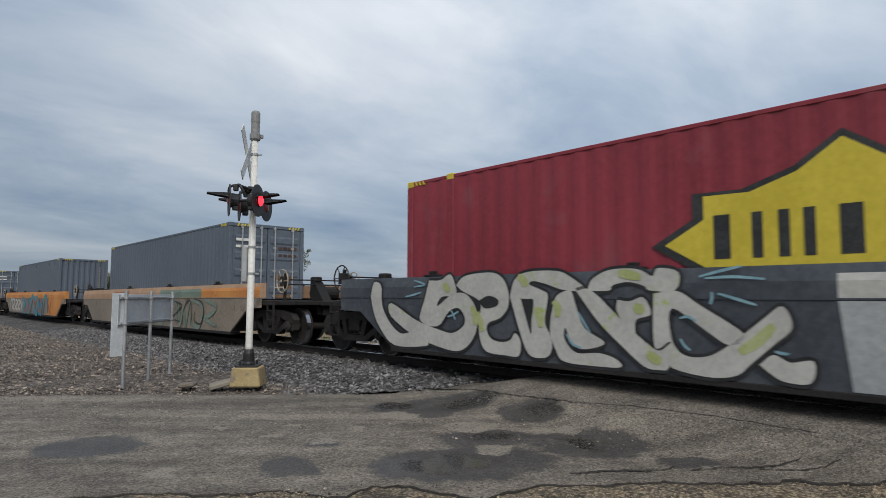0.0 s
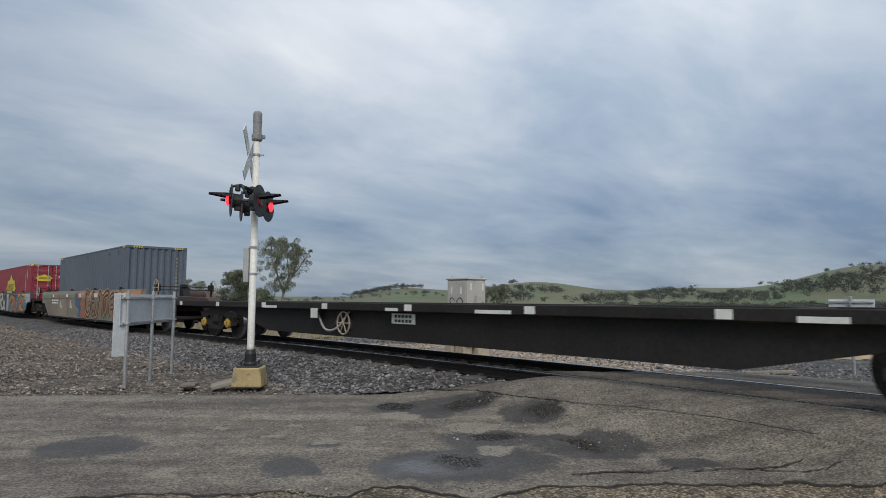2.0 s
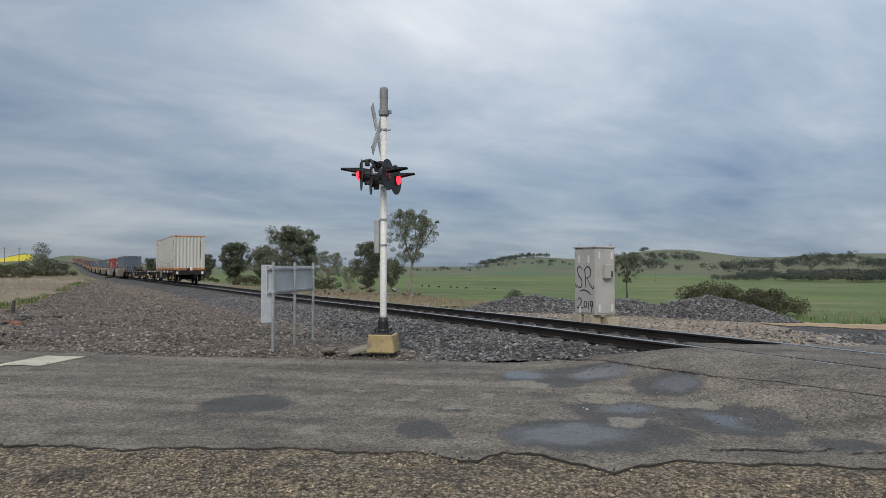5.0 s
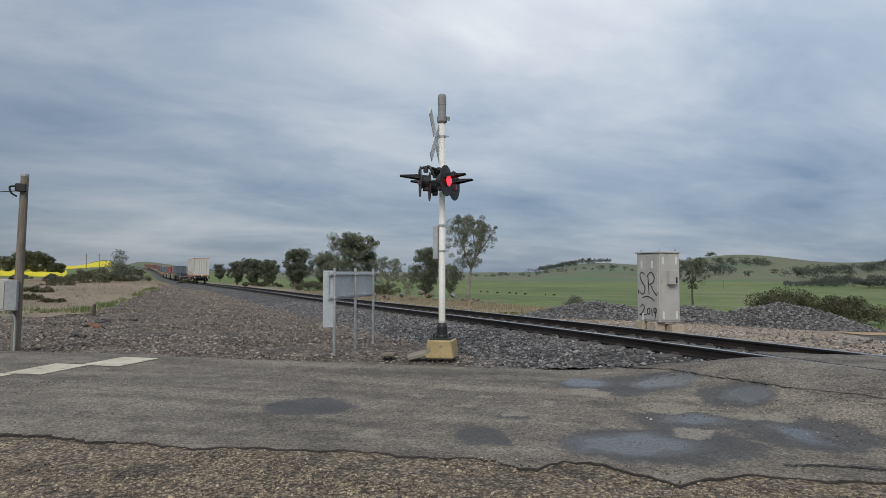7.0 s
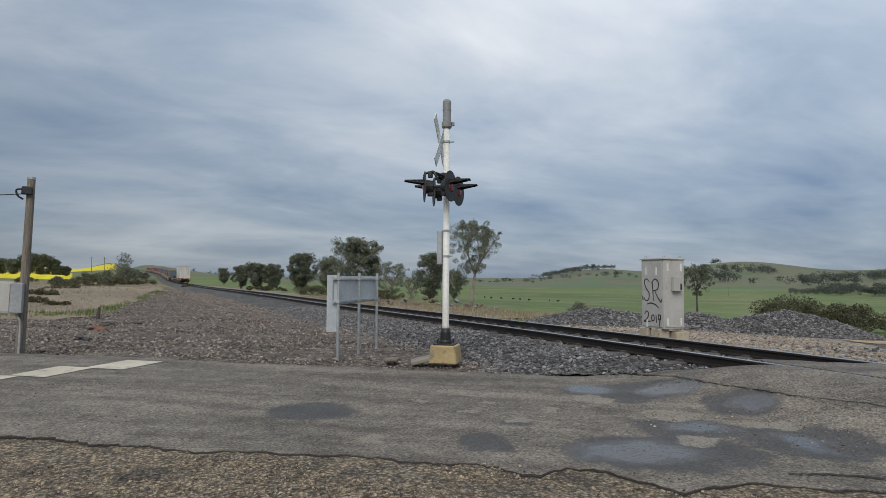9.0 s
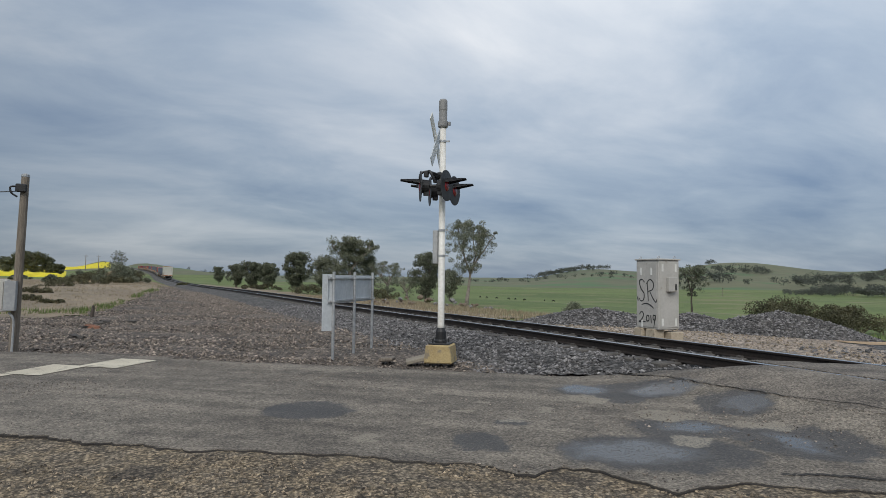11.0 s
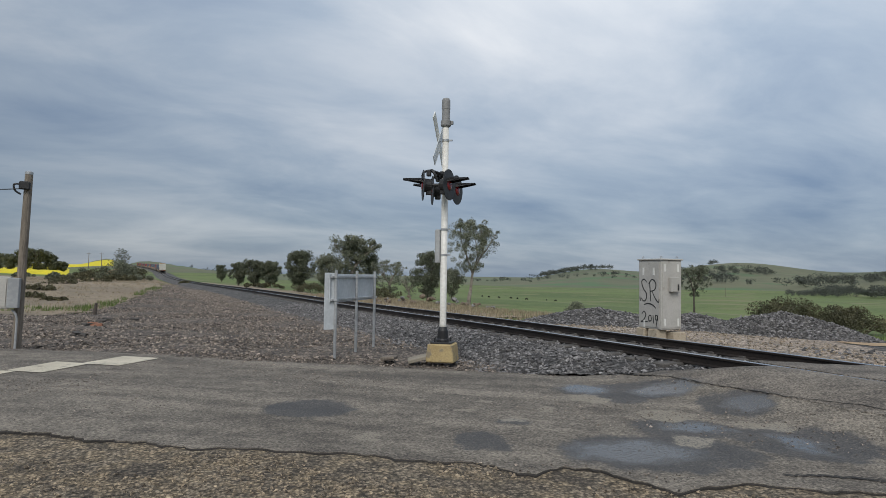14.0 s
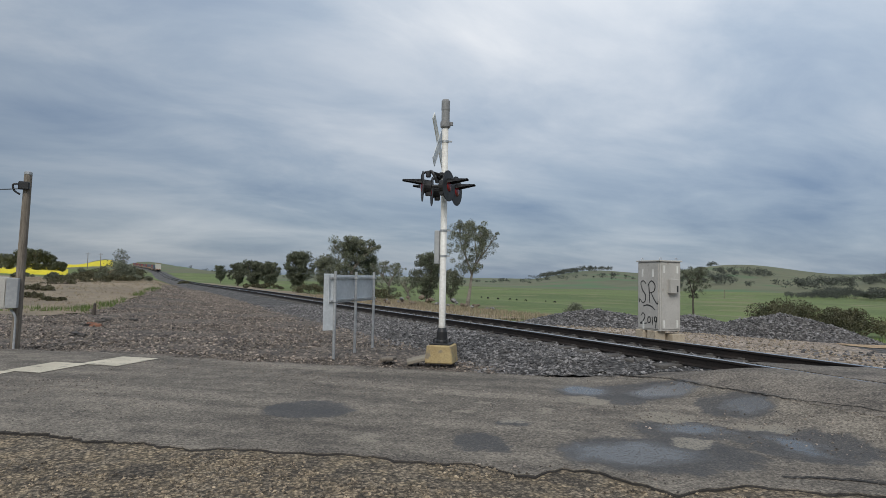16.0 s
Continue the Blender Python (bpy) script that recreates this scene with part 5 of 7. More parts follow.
# ---- flat wagons ----
def flat_wagon(label, half, pivot_lo, pivot_hi, fish, edge_mat, caps, wheel_y):
    """A skeletal container flat; half: half its length; pivots from its middle; fish: the deep girder's ends."""
    w = thing("flat_wagon", label, "railway wagon", "flat wagons of the train")
    for s in (-1, 1):
        bm = box(bmesh.new(), s * 1.30, s * 1.14, -half, half, 0.94, 1.10, 0.012)
        part("side_sill", bm, edge_mat, w)
        bm = prism(bmesh.new(), [(-half + 0.5, 0.96), (fish[0] - 2.2, 0.80), (fish[0], 0.36), (fish[1], 0.36), (fish[1] + 2.2, 0.80), (half - 0.5, 0.96)], s * 1.12, s * 1.08)
        part("deep_girder", bm, M["steel_black"], w)
        bm = bmesh.new()
        for k in range(9):
            y = -half + 1.0 + k * (2 * half - 2) / 8
            box(bm, s * 1.315, s * 1.295, y - 0.10, y + 0.10, 0.96, 1.08)
        part("tie_bracket", bm, M["white_mark"], w, "pale tie-down plates")
        for y in (-half + 0.25, half - 0.25):
            bm = bmesh.new()
            if y < 0:
                tube(bm, curve_points([(s * 1.26, y - 0.05, 0.96), (s * 1.27, y, 0.70), (s * 1.27, y + 0.08, 0.46), (s * 1.27, y + 0.26, 0.42)], 5), 0.022)
                part("step", bm, M["silver"], w, "pale bent foot step")
                continue
            for yy in (y - 0.18, y + 0.18):
                box(bm, s * 1.26, s * 1.30, yy - 0.018, yy + 0.018, 0.34, 0.98)
            for z in (0.36, 0.62, 0.84):
                box(bm, s * 1.25, s * 1.31, y - 0.18, y + 0.18, z - 0.014, z + 0.014)
            part("step", bm, M["steel_brown"], w, "dark painted foot step")
    bm = box(bmesh.new(), -0.28, 0.28, -half, half, 0.70, 1.08, 0.015)
    for k in range(9):
        y = -half + 0.3 + k * (2 * half - 0.6) / 8
        box(bm, -1.14, 1.14, y - 0.13, y + 0.13, 0.92, 1.09)
    part("spine", bm, M["steel_brown"], w)
    for s in (-1, 1):
        bm = box(bmesh.new(), -1.30, 1.30, s * half, s * (half - 0.14), 0.74, 1.10, 0.015)
        part("headstock", bm, M["steel_black"], w)
        for x in (-1.0, 1.0):
            part("end_marker", box(bmesh.new(), x - 0.09, x + 0.09, s * half, s * (half + 0.012), 0.80, 1.02, 0.005), M["white_mark"], w, "white end plate")
        coupler(w, s * half, s)
    bogie(w, pivot_lo, caps, 0.865)
    bogie(w, pivot_hi, caps, 0.865)
    bm = ring(bmesh.new(), (-1.20, wheel_y, 0.66), (1, 0, 0), 0.24, 0.016)
    for k in range(6):
        a = math.pi * k / 3
        rod(bm, (-1.20, wheel_y, 0.66), (-1.20, wheel_y + 0.24 * math.cos(a), 0.66 + 0.24 * math.sin(a)), 0.011, seg=5)
    part("hand_wheel", bm, M["concrete"], w, "pale cream spoked hand brake wheel")
    part("air_reservoir", lathe(bmesh.new(), [(0.08, 0), (0.17, 0.05), (0.17, 0.7), (0.08, 0.75)], pose(-1.0, half * 0.22, 0.62, 90, 0, 0), 12), M["bogie"], w)
    return w


# last wagon, u from -0.3 to 19.7
tail = flat_wagon("rusty black container flat wagon with yellow bearing caps", 9.95, -7.75, 7.65, (-3.6, 3.4), M["deck_rust"], M["cap_yellow"], 2.05)
RIDES.append((tail, 9.75, 7.7, 0.0))
for plate in [(8.3, 1.02, 0.55, 0.15), (6.5, 1.02, 0.7, 0.14), (2.8, 1.02, 0.6, 0.13), (-4.5, 1.02, 0.9, 0.16), (-6.4, 1.0, 0.45, 0.2)]:
    part("sign_plate", bars(bmesh.new(), [plate], x=-1.312), M["white_mark"], tail, "pale blank plate")
bm = bars(bmesh.new(), [(9.0, 0.86, 0.9, 0.18)], x=-1.305)
part("number_plate", bm, M["concrete"], tail, "cream plate under the deck edge")
bm = bars(bmesh.new(), [(8.75 + 0.12 * k, 0.86, 0.07, 0.11) for k in range(5)], x=-1.312)
part("number_bar", bm, M["dark_mark"], tail, "dark number marks as plain bars")
part("tail_lamp", box(bmesh.new(), -0.1, 0.1, -10.66, -10.54, 1.10, 1.38, 0.03), M["white_mark"], tail, "white end of train box")
part("tail_reflector", box(bmesh.new(), -0.1, 0.1, -10.66, -10.54, 1.015, 1.10, 0.01), M["lens"], tail, "red reflector")
part("buffer_stop_bracket", box(bmesh.new(), -0.20, 0.05, -9.98, -9.8, 1.08, 1.30, 0.03), M["steel_black"], tail)
box_ladder = bmesh.new()
for y0, y1, z0, z1 in ((-2.75, -2.05, 0.55, 0.59), (-2.75, -2.71, 0.55, 0.97), (-2.09, -2.05, 0.55, 0.97)):
    box(box_ladder, -1.325, -1.29, y0, y1, z0, z1)
part("door_frame", box_ladder, M["silver"], tail)

# skeletal flat ahead of it, u from 20.3 to 46.2
skel = flat_wagon("long black skeletal flat wagon with yellow bearing caps", 12.9, -8.6, 9.5, (-6.0, 6.0), M["steel_black"], M["cap_yellow"], 2.36)
RIDES.append((skel, 33.2, 9.3, 0.0))
for plate in [(5.6, 0.98, 0.75, 0.06), (3.4, 0.86, 0.30, 0.22), (-2.2, 0.98, 0.8, 0.06), (0.5, 0.98, 0.4, 0.06), (-7.0, 0.98, 0.5, 0.07)]:
    part("sign_plate", bars(bmesh.new(), [plate], x=-1.315), M["white_mark"], skel, "pale blank plate")
part("number_plate", box(bmesh.new(), -1.135, -1.12, 0.0, 0.72, 0.70, 0.90), M["white_mark"], skel, "white number plate")
bm = bars(bmesh.new(), [(0.36 + 0.11 * k, 0.845 - 0.09 * j, 0.07, 0.055) for k in range(-2, 3) for j in (0, 1)], x=-1.139)
part("number_bar", bm, M["dark_mark"], skel, "dark number marks as plain bars")
bm = prism(bmesh.new(), [(9.6, 1.10), (12.8, 1.10), (12.7, 1.24), (9.9, 1.20)], -1.28, -0.9)
part("deck_plate", bm, M["steel_brown"], skel)
pts = curve_points([(-1.16, 2.2, 0.9), (-1.2, 2.6, 0.55), (-1.2, 3.1, 0.5), (-1.16, 3.5, 0.85)], 5)
part("brake_pipe", tube(bmesh.new(), pts, 0.025), M["silver"], skel)

# well wagons ahead: the four painted ones, then their repeats
order = ["tan", "slate", "orange", "mural", "orange", "tan", "mural", "orange", "slate", "orange", "tan", "mural", "orange", "slate", "tan", "orange", "mural", "orange"]
seen = set()
for k, kind in enumerate(order):
    u = 58.0 + WELL_PITCH * k
    ob = wells[kind] if kind not in seen else copy_thing(wells[kind], Matrix())
    seen.add(kind)
    RIDES.append((ob, u, PIVOT, 0.0))

# ---- containers ----
c = container("dirty white high-cube container with orange rails and rust streaks", M["white_box"], M["orange"])
RIDES.append((c, 6.115, 7.7, 1.17))
white = c
hazard(c, 12.19, mat="cap_yellow")
rng = random.Random(3)
bm = bmesh.new()
for k in range(190):
    y = rng.uniform(-5.95, 5.9)
    z = 0.2 + 0.75 * rng.random() ** 2 if rng.random() < 0.88 else rng.uniform(0.8, 2.6)
    h, wd = rng.uniform(0.03, 0.30), rng.uniform(0.002, 0.007)
    if rng.random() < 0.25:
        h, wd = rng.uniform(0.012, 0.03), rng.uniform(0.02, 0.06)
    box(bm, -1.2165, -1.208, y - wd, y + wd, z - h / 2, z + h / 2)
part("rust_streak", bm, M["rust_mark"], c, "brown rust runs")
# solid dark blocks stand in for the shade inside the fork pockets
for y in (0.95, -1.10):
    part("fork_pocket_shade", box(bmesh.new(), -1.2215, -1.16, y - 0.17, y + 0.17, 0.02, 0.13), M["dark_mark"], c, "dark block painted as the shaded hollow of a fork pocket")
bm = bmesh.new()
for k in range(130):
    z, y = 0.13 + 1.5 * rng.random() ** 1.6, rng.uniform(-6.09, -5.94)
    box(bm, -1.2195, -1.19, y, y + rng.uniform(0.006, 0.028), z, z + rng.uniform(0.012, 0.07))
part("rust_patch", bm, M["rust_mark"], c, "rust flaking on the corner post")
bm = bars(bmesh.new(), [(-5.45, 2.48 - 0.12 * k, 0.055, 0.075) for k in range(11)] + [(-5.72, 2.58 - 0.10 * k, 0.06, 0.06) for k in range(5)], x=-1.222)
part("number_bar", bm, M["dark_mark"], c, "dark number marks as plain bars")
bm = bars(bmesh.new(), [(0.86, 2.45 - 0.12 * k, 0.045, 0.07) for k in range(13)], y=-6.085)
part("number_bar", bm, M["dark_mark"], c, "dark number marks as plain bars")
part("sign_plate", box(bmesh.new(), -1.225, -1.215, -5.77, -5.66, 1.86, 2.02), M["yellow"], c, "small yellow notice plate")
bm = bars(bmesh.new(), [(5.6 - 0.28 * k, 2.45, 0.16, 0.16) for k in range(5)] + [(5.0, 2.15, 0.9, 0.04), (5.5, 2.68, 0.12, 0.12)], x=-1.222)
part("painted_name", bm, M["orange"], c, "faded orange lettering as plain bars")

grey = container("grey-blue high-cube container with a plain ribbed end", M["grey_blue"], M["grey_blue"])
hazard(grey, 12.19)
part("number_bar", bars(bmesh.new(), [(0.8, 2.4 - 0.16 * k, 0.07, 0.1) for k in range(9)], y=-6.085), M["pale_patch"], grey, "faded marks as plain bars")
bm = bmesh.new()
for y in (0.2, 3.9, 5.1, 5.6, -3.5, -4.9):
    box(bm, -1.221, -1.19, y - 0.06, y + 0.06, 2.55, 2.72)
part("vent", bm, M["slate"], grey, "small dark wall vent")
greydoor = container("grey-blue high-cube container with rusted rear doors", M["grey_blue"], M["grey_blue"], doors=True)
hazard(greydoor, 12.19)
part("number_bar", bars(bmesh.new(), [(0.42 + 0.16 * k, 2.2 - 0.22 * j, 0.13, 0.09) for k in range(4) for j in range(2)], y=-6.085), M["deck_rust"], greydoor, "orange number marks as plain bars")
part("number_bar", bars(bmesh.new(), [(-0.75, 2.4 - 0.2 * k, 0.5, 0.08) for k in range(2)], y=-6.085), M["white_mark"], greydoor, "white marks as plain bars")
part("rust_patch", bars(bmesh.new(), [(0.55, 1.3 - 0.28 * k, 0.6, 0.1) for k in range(4)], y=-6.088), M["rust_mark"], greydoor, "rusty door panel")

red = container("faded red long container with a yellow shield emblem", M["red"], M["red"], length=14.63, doors=True, pitch=0.36, inset=1.22, bright_corners=True)
hazard(red, 14.63)
# emblem: a yellow shield with a black rim and plain dark bars
def emblem(parent, s, cy, cz, x=None, y=None, tall=1.0):
    half = [(2.1, -0.40), (1.57, -0.10), (1.57, 0.20), (1.0, 0.19), (0.46, 0.37)]
    shape = [*half, (0.0, 0.69), *[(-a, b) for a, b in half[::-1]], (-1.57, -0.70), (-1.57, -1.25), (1.57, -1.25), (1.57, -0.70)]
    for grow, mat, d, nm in ((1.06, "dark_mark", 0.003, "emblem_rim"), (0.97, "yellow", 0.006, "emblem")):
        poly = [(cy + a * s * grow, cz + ((b + 0.3) * s * grow - 0.3 * s) * tall) for a, b in shape]
        bm = prism(bmesh.new(), poly, (x if x is not None else y) - d, (x if x is not None else y), "x" if x is not None else "y")
        part(nm, bm, M[mat], parent)
    cells = [(cy + a * s, cz - 0.33 * s * tall, w * s, 0.53 * s * tall) for a, w in ((1.30, 0.20), (0.89, 0.12), (0.60, 0.12), (0.34, 0.12), (-0.06, 0.22), (-0.50, 0.24), (-0.95, 0.22))]
    for cell in cells:
        part("emblem_bar", bars(bmesh.new(), [cell], x=x - 0.009 if x is not None else None, y=y - 0.009 if y is not None else None, d=0.002), M["dark_mark"], parent, "black mark as a plain bar")


emblem(red, 1.0, -0.04, 1.76, x=-1.221)
emblem(red, 0.25, -0.45, 2.1, y=-7.33)
part("number_bar", bars(bmesh.new(), [(0.45 + 0.17 * k, 2.1, 0.13, 0.09) for k in range(4)] + [(0.75, 1.55 - 0.13 * k, 0.6, 0.05) for k in range(7)] + [(0.8, 1.9, 0.25, 0.08)], y=-7.325), M["white_mark"], red, "white marks as plain bars")
part("number_bar", bars(bmesh.new(), [(-5.75, 2.3 - 0.15 * k, 0.07, 0.10) for k in range(14)] + [(-6.3, 2.5 - 0.13 * k, 0.09, 0.1) for k in range(5)], x=-1.222), M["white_mark"], red, "white marks as plain bars")

loads = {0: (grey, -0.2), 1: (red, -0.2), 2: (greydoor, -0.5), 3: (grey, -0.3)}
repeat = {4: (greydoor, 0), 5: (grey, 0), 6: (red, 0), 7: (greydoor, 0), 8: (grey, 0), 9: (red, 0), 10: (red, 0), 11: (grey, 0), 12: (red, 0), 13: (greydoor, 0), 14: (red, 0), 15: (red, 0), 16: (grey, 0), 17: (red, 0)}
taken = set()
for k, (ob, off) in {**loads, **repeat}.items():
    if ob.name in taken:
        ob = copy_thing(ob, Matrix())
    else:
        taken.add(ob.name)
    RIDES.append((ob, 58.0 + WELL_PITCH * k + off, PIVOT, 0.50))


# ---- crossing signal ----
signal = thing("crossing_signal", "white crossing signal post with black lamp heads and cross board", "crossing signal", at=pose(4.69, 10.6, 0.03, 0, 0, -36.87))
bm = prism(bmesh.new(), [(-0.26, 0.0), (0.26, 0.0), (0.225, 0.33), (-0.225, 0.33)], -0.25, 0.25, "y")
bmesh.ops.bevel(bm, geom=bm.edges[:], offset=0.02, segments=1, affect="EDGES")
part("footing", bm, M["yellow_block"], signal, "yellow painted concrete footing")
bm = lathe(bmesh.new(), [(0.12, 0.33), (0.12, 0.39), (0.10, 0.42), (0.095, 0.56), (0.07, 0.63)], Matrix(), 16)
for k in range(4):
    a = math.pi / 4 + k * math.pi / 2
    rod(bm, (0.17 * math.cos(a), 0.17 * math.sin(a), 0.32), (0.17 * math.cos(a), 0.17 * math.sin(a), 0.43), 0.018, seg=6)
box(bm, -0.19, 0.19, -0.19, 0.19, 0.325, 0.36, 0.01)
part("boot", bm, M["black"], signal, "black cast base boot")
bm = lathe(bmesh.new(), [(0.070, 0.60), (0.062, 0.68), (0.058, 4.42)], Matrix(), 20)
part("post", bm, M["white_paint"], signal, smooth=True)
bm = lathe(bmesh.new(), [(0.082, 4.34), (0.095, 4.36), (0.095, 4.45), (0.076, 4.46), (0.076, 4.66), (0.080, 4.67), (0.078, 4.84), (0.06, 4.87)], Matrix(), 20)
box(bm, 0.10, 0.14, -0.03, 0.03, 4.38, 4.44)
part("bell", bm, M["grey_cap"], signal, "grey warning bell housing")
for z in (4.08, 3.30, 2.42, 1.95):
    bm = lathe(bmesh.new(), [(0.068, z - 0.02), (0.068, z + 0.02)], Matrix(), 14)
    box(bm, 0.07, 0.13, -0.02, 0.02, z - 0.012, z + 0.012)
    part("clamp", bm, M["galv"], signal)
bm = box(bmesh.new(), -0.16, -0.07, -0.06, 0.06, 1.80, 2.42, 0.012)
part("junction_box", bm, M["silver"], signal, "slim grey junction box")
for a, mt in ((45, "alu"), (-45, "white_mark")):
    bm = box(bmesh.new(), -0.008, 0.008, -0.60, 0.60, -0.10, 0.10, 0.004)
    ob = part("cross_board", bm, M[mt], signal)
    ob.matrix_basis = pose(-0.11 - (0.012 if a < 0 else 0), 0, 4.05, a, 0, 0)
bm = rod(bmesh.new(), (0, -0.42, 3.20), (0, 0.42, 3.20), 0.03, seg=8)
for y in (-0.35, 0.35):
    for x1, z1 in ((0.13, 3.20), (-0.30, 3.20)):
        rod(bm, (0, y, 3.20), (x1, y, z1), 0.028, seg=8)
pts = curve_points([(-0.05, -0.36, 3.26), (-0.14, -0.38, 3.45), (-0.22, -0.2, 3.48), (-0.1, 0.0, 3.46), (-0.04, 0.0, 3.35)], 6)
tube(bm, pts, 0.025)
tube(bm, curve_points([(-0.05, 0.36, 3.26), (-0.16, 0.36, 3.44), (-0.2, 0.15, 3.5), (-0.06, 0.02, 3.42)], 6), 0.025)
for y in (-0.35, 0.35):
    tube(bm, curve_points([(-0.30, y, 3.22), (-0.34, y, 3.40), (-0.22, y * 0.9, 3.47), (-0.05, y * 0.3, 3.44), (0.0, 0.0, 3.40)], 6), 0.022)
    box(bm, -0.26, -0.18, y - 0.04, y + 0.04, 3.36, 3.46, 0.012)
box(bm, -0.10, 0.06, -0.07, 0.07, 3.38, 3.50, 0.02)
part("crossarm", bm, M["black"], signal, "black lamp crossarm with bent conduit")
FLAPS = []
for name, x, y, yaw in (("a", 0.15, -0.35, -10), ("b", 0.15, 0.35, -10), ("c", -0.32, -0.35, 200), ("d", -0.32, 0.35, 200)):
    bm = lathe(bmesh.new(), [(0.28, 0.0), (0.28, 0.012), (0.11, 0.02), (0.108, 0.012)], pose(0, 0, 0, 0, 90, 0), 30)
    head = part("lamp_head", bm, M["black"], signal)
    head.matrix_basis = pose(x, y, 3.20, 0, 0, yaw)
    bm = lathe(bmesh.new(), [(0.07, -0.16), (0.115, -0.14), (0.13, 0.0)], pose(0, 0, 0, 0, 90, 0), 16)
    box(bm, -0.15, -0.05, -0.06, 0.06, -0.17, -0.06, 0.01)
    part("housing", bm, M["black"], head)
    bm = bmesh.new()
    rows = []
    for k in range(13):
        a = math.radians(18 + 144 * k / 12)
        reach, tip = 0.37, math.radians(50 + 80 * k / 12)
        rows.append([bm.verts.new((0.012, 0.135 * math.cos(a), 0.135 * math.sin(a))), bm.verts.new((reach, 0.12 * math.cos(tip), 0.13 * math.sin(tip) - 0.01))])
    for p, q in zip(rows, rows[1:]):
        bm.faces.new((p[0], p[1], q[1], q[0]))
    bmesh.ops.solidify(bm, geom=bm.faces[:], thickness=0.006)
    part("hood", bm, M["black"], head)
    part("lens", lathe(bmesh.new(), [(0.105, 0.014), (0.09, 0.03), (0.05, 0.042), (0.01, 0.046)], pose(0, 0, 0, 0, 90, 0), 20), M["lens"], head, "dark red lamp lens")
    # the glowing disc draws back into its housing when the lamp is dark
    bm = lathe(bmesh.new(), [(0.10, 0.0), (0.10, 0.006), (0.085, 0.026), (0.05, 0.044), (0.01, 0.05)], pose(0, 0, 0, 0, 90, 0), 20)
    flap = part("lamp_disc", bm, M["black"], head, "glowing red lamp disc")
    flap.data.materials.append(M["lit"])
    for p in flap.data.polygons:
        p.material_index = int(p.center.x > 0.004)
    flap.matrix_basis = pose(0.05, 0, 0)
    FLAPS.append((name, flap))
    if name in "cd":
        part("side_light", lathe(bmesh.new(), [(0.022, 0.0), (0.022, 0.02), (0.01, 0.03)], pose(-0.15, -0.05 if name == "c" else 0.0, -0.02, 90, 0, 0), 10), M["pilot"], head, "small white side light")
slab = tagged(part("concrete_slab", box(bmesh.new(), -0.2, 0.2, -0.14, 0.14, 0, 0.07, 0.012), M["pale_patch"]), "loose weathered concrete slab beside the signal footing", "slab")
slab.matrix_basis = pose(4.30, 10.78, 0.04, 4, -14, -20)
pad = tagged(part("concrete_slab", box(bmesh.new(), -0.2, 0.2, -0.13, 0.13, 0, 0.07, 0.02), M["timber"]), "dark broken slab on the gravel", "slab")
pad.matrix_basis = pose(3.85, 11.15, 0.02, -4, 3, 60)

# ---- backs of road signs ----
def back_sign(label, at, width, z0, z1, posts, thick=0.03):
    s = thing("road_sign", label, "road sign", at=at)
    part("board", box(bmesh.new(), -0.006, 0.006, -width / 2, width / 2, z0, z1, 0.003), M["alu"], s)
    for z in (z0 + 0.05, z1 - 0.06):
        part("stiffener", box(bmesh.new(), -0.045, -0.006, -width / 2 + 0.02, width / 2 - 0.02, z - 0.02, z + 0.02, 0.004), M["galv"], s)
    for y in posts:
        bm = rod(bmesh.new(), (-0.075, y, -0.25), (-0.075, y, z1 + 0.07), thick, seg=12)
        p = part("post", bm, M["galv"], s)
        for z in (z0 + 0.05, z1 - 0.06):
            part("clamp", box(bmesh.new(), -0.12, -0.03, y - 0.05, y + 0.05, z - 0.015, z + 0.015), M["galv"], p)
    return s


SL, SR = 12.2, 14.7
mid = ((SL * 0.233 + SR * 0.302) / 2, (SL * 0.972 + SR * 0.953) / 2)
sign = back_sign("grey back of a road sign on three galvanised posts", pose(mid[0], mid[1], 0.02, 0, 0, 180 - 38.5), 2.36, 1.02, 1.58, (-1.05, 0.0, 1.05))
bm = box(bmesh.new(), -0.115, 0.115, -0.008, 0.008, 0.50, 1.60, 0.003)
wing = part("side_board", bm, M["alu"], sign, "tall narrow grey side board")
wing.matrix_basis = pose(0.02, 1.12, 0, 0, 0, 52)
back_sign("grey back of a road sign on a leaning post", pose(16.6, 4.85, -0.18, 0, -3, 10), 0.9, 1.25, 1.80, (0.0,), 0.035)

# ---- signal cabinet ----
cab = thing("signal_cabinet", "beige grey signal cabinet with black spray tags on concrete blocks", "cabinet", at=pose(11.82, 12.70, -0.16))
for x, y, w, d, h in ((-0.05, 0.10, 0.34, 0.34, 0.43), (0.36, -0.08, 0.42, 0.40, 0.36), (-0.05, 0.58, 0.30, 0.30, 0.43), (0.42, 0.56, 0.28, 0.28, 0.43)):
    part("plinth_block", box(bmesh.new(), x, x + w, y, y + d, 0, h, 0.015), M["concrete"], cab)
part("body", box(bmesh.new(), 0, 0.70, 0, 0.84, 0.43, 2.25, 0.012), M["cabinet"], cab)
part("roof", box(bmesh.new(), -0.035, 0.735, -0.035, 0.875, 2.25, 2.29, 0.008), M["cabinet"], cab)
part("door", box(bmesh.new(), -0.016, 0.0, 0.05, 0.79, 0.48, 2.20, 0.004), M["cabinet"], cab)
part("door", box(bmesh.new(), 0.04, 0.66, -0.016, 0.0, 0.48, 2.20, 0.004), M["cabinet"], cab)
hb = part("meter_box", box(bmesh.new(), 0.24, 0.52, -0.13, -0.016, 1.42, 1.80, 0.012), M["cabinet"], cab)
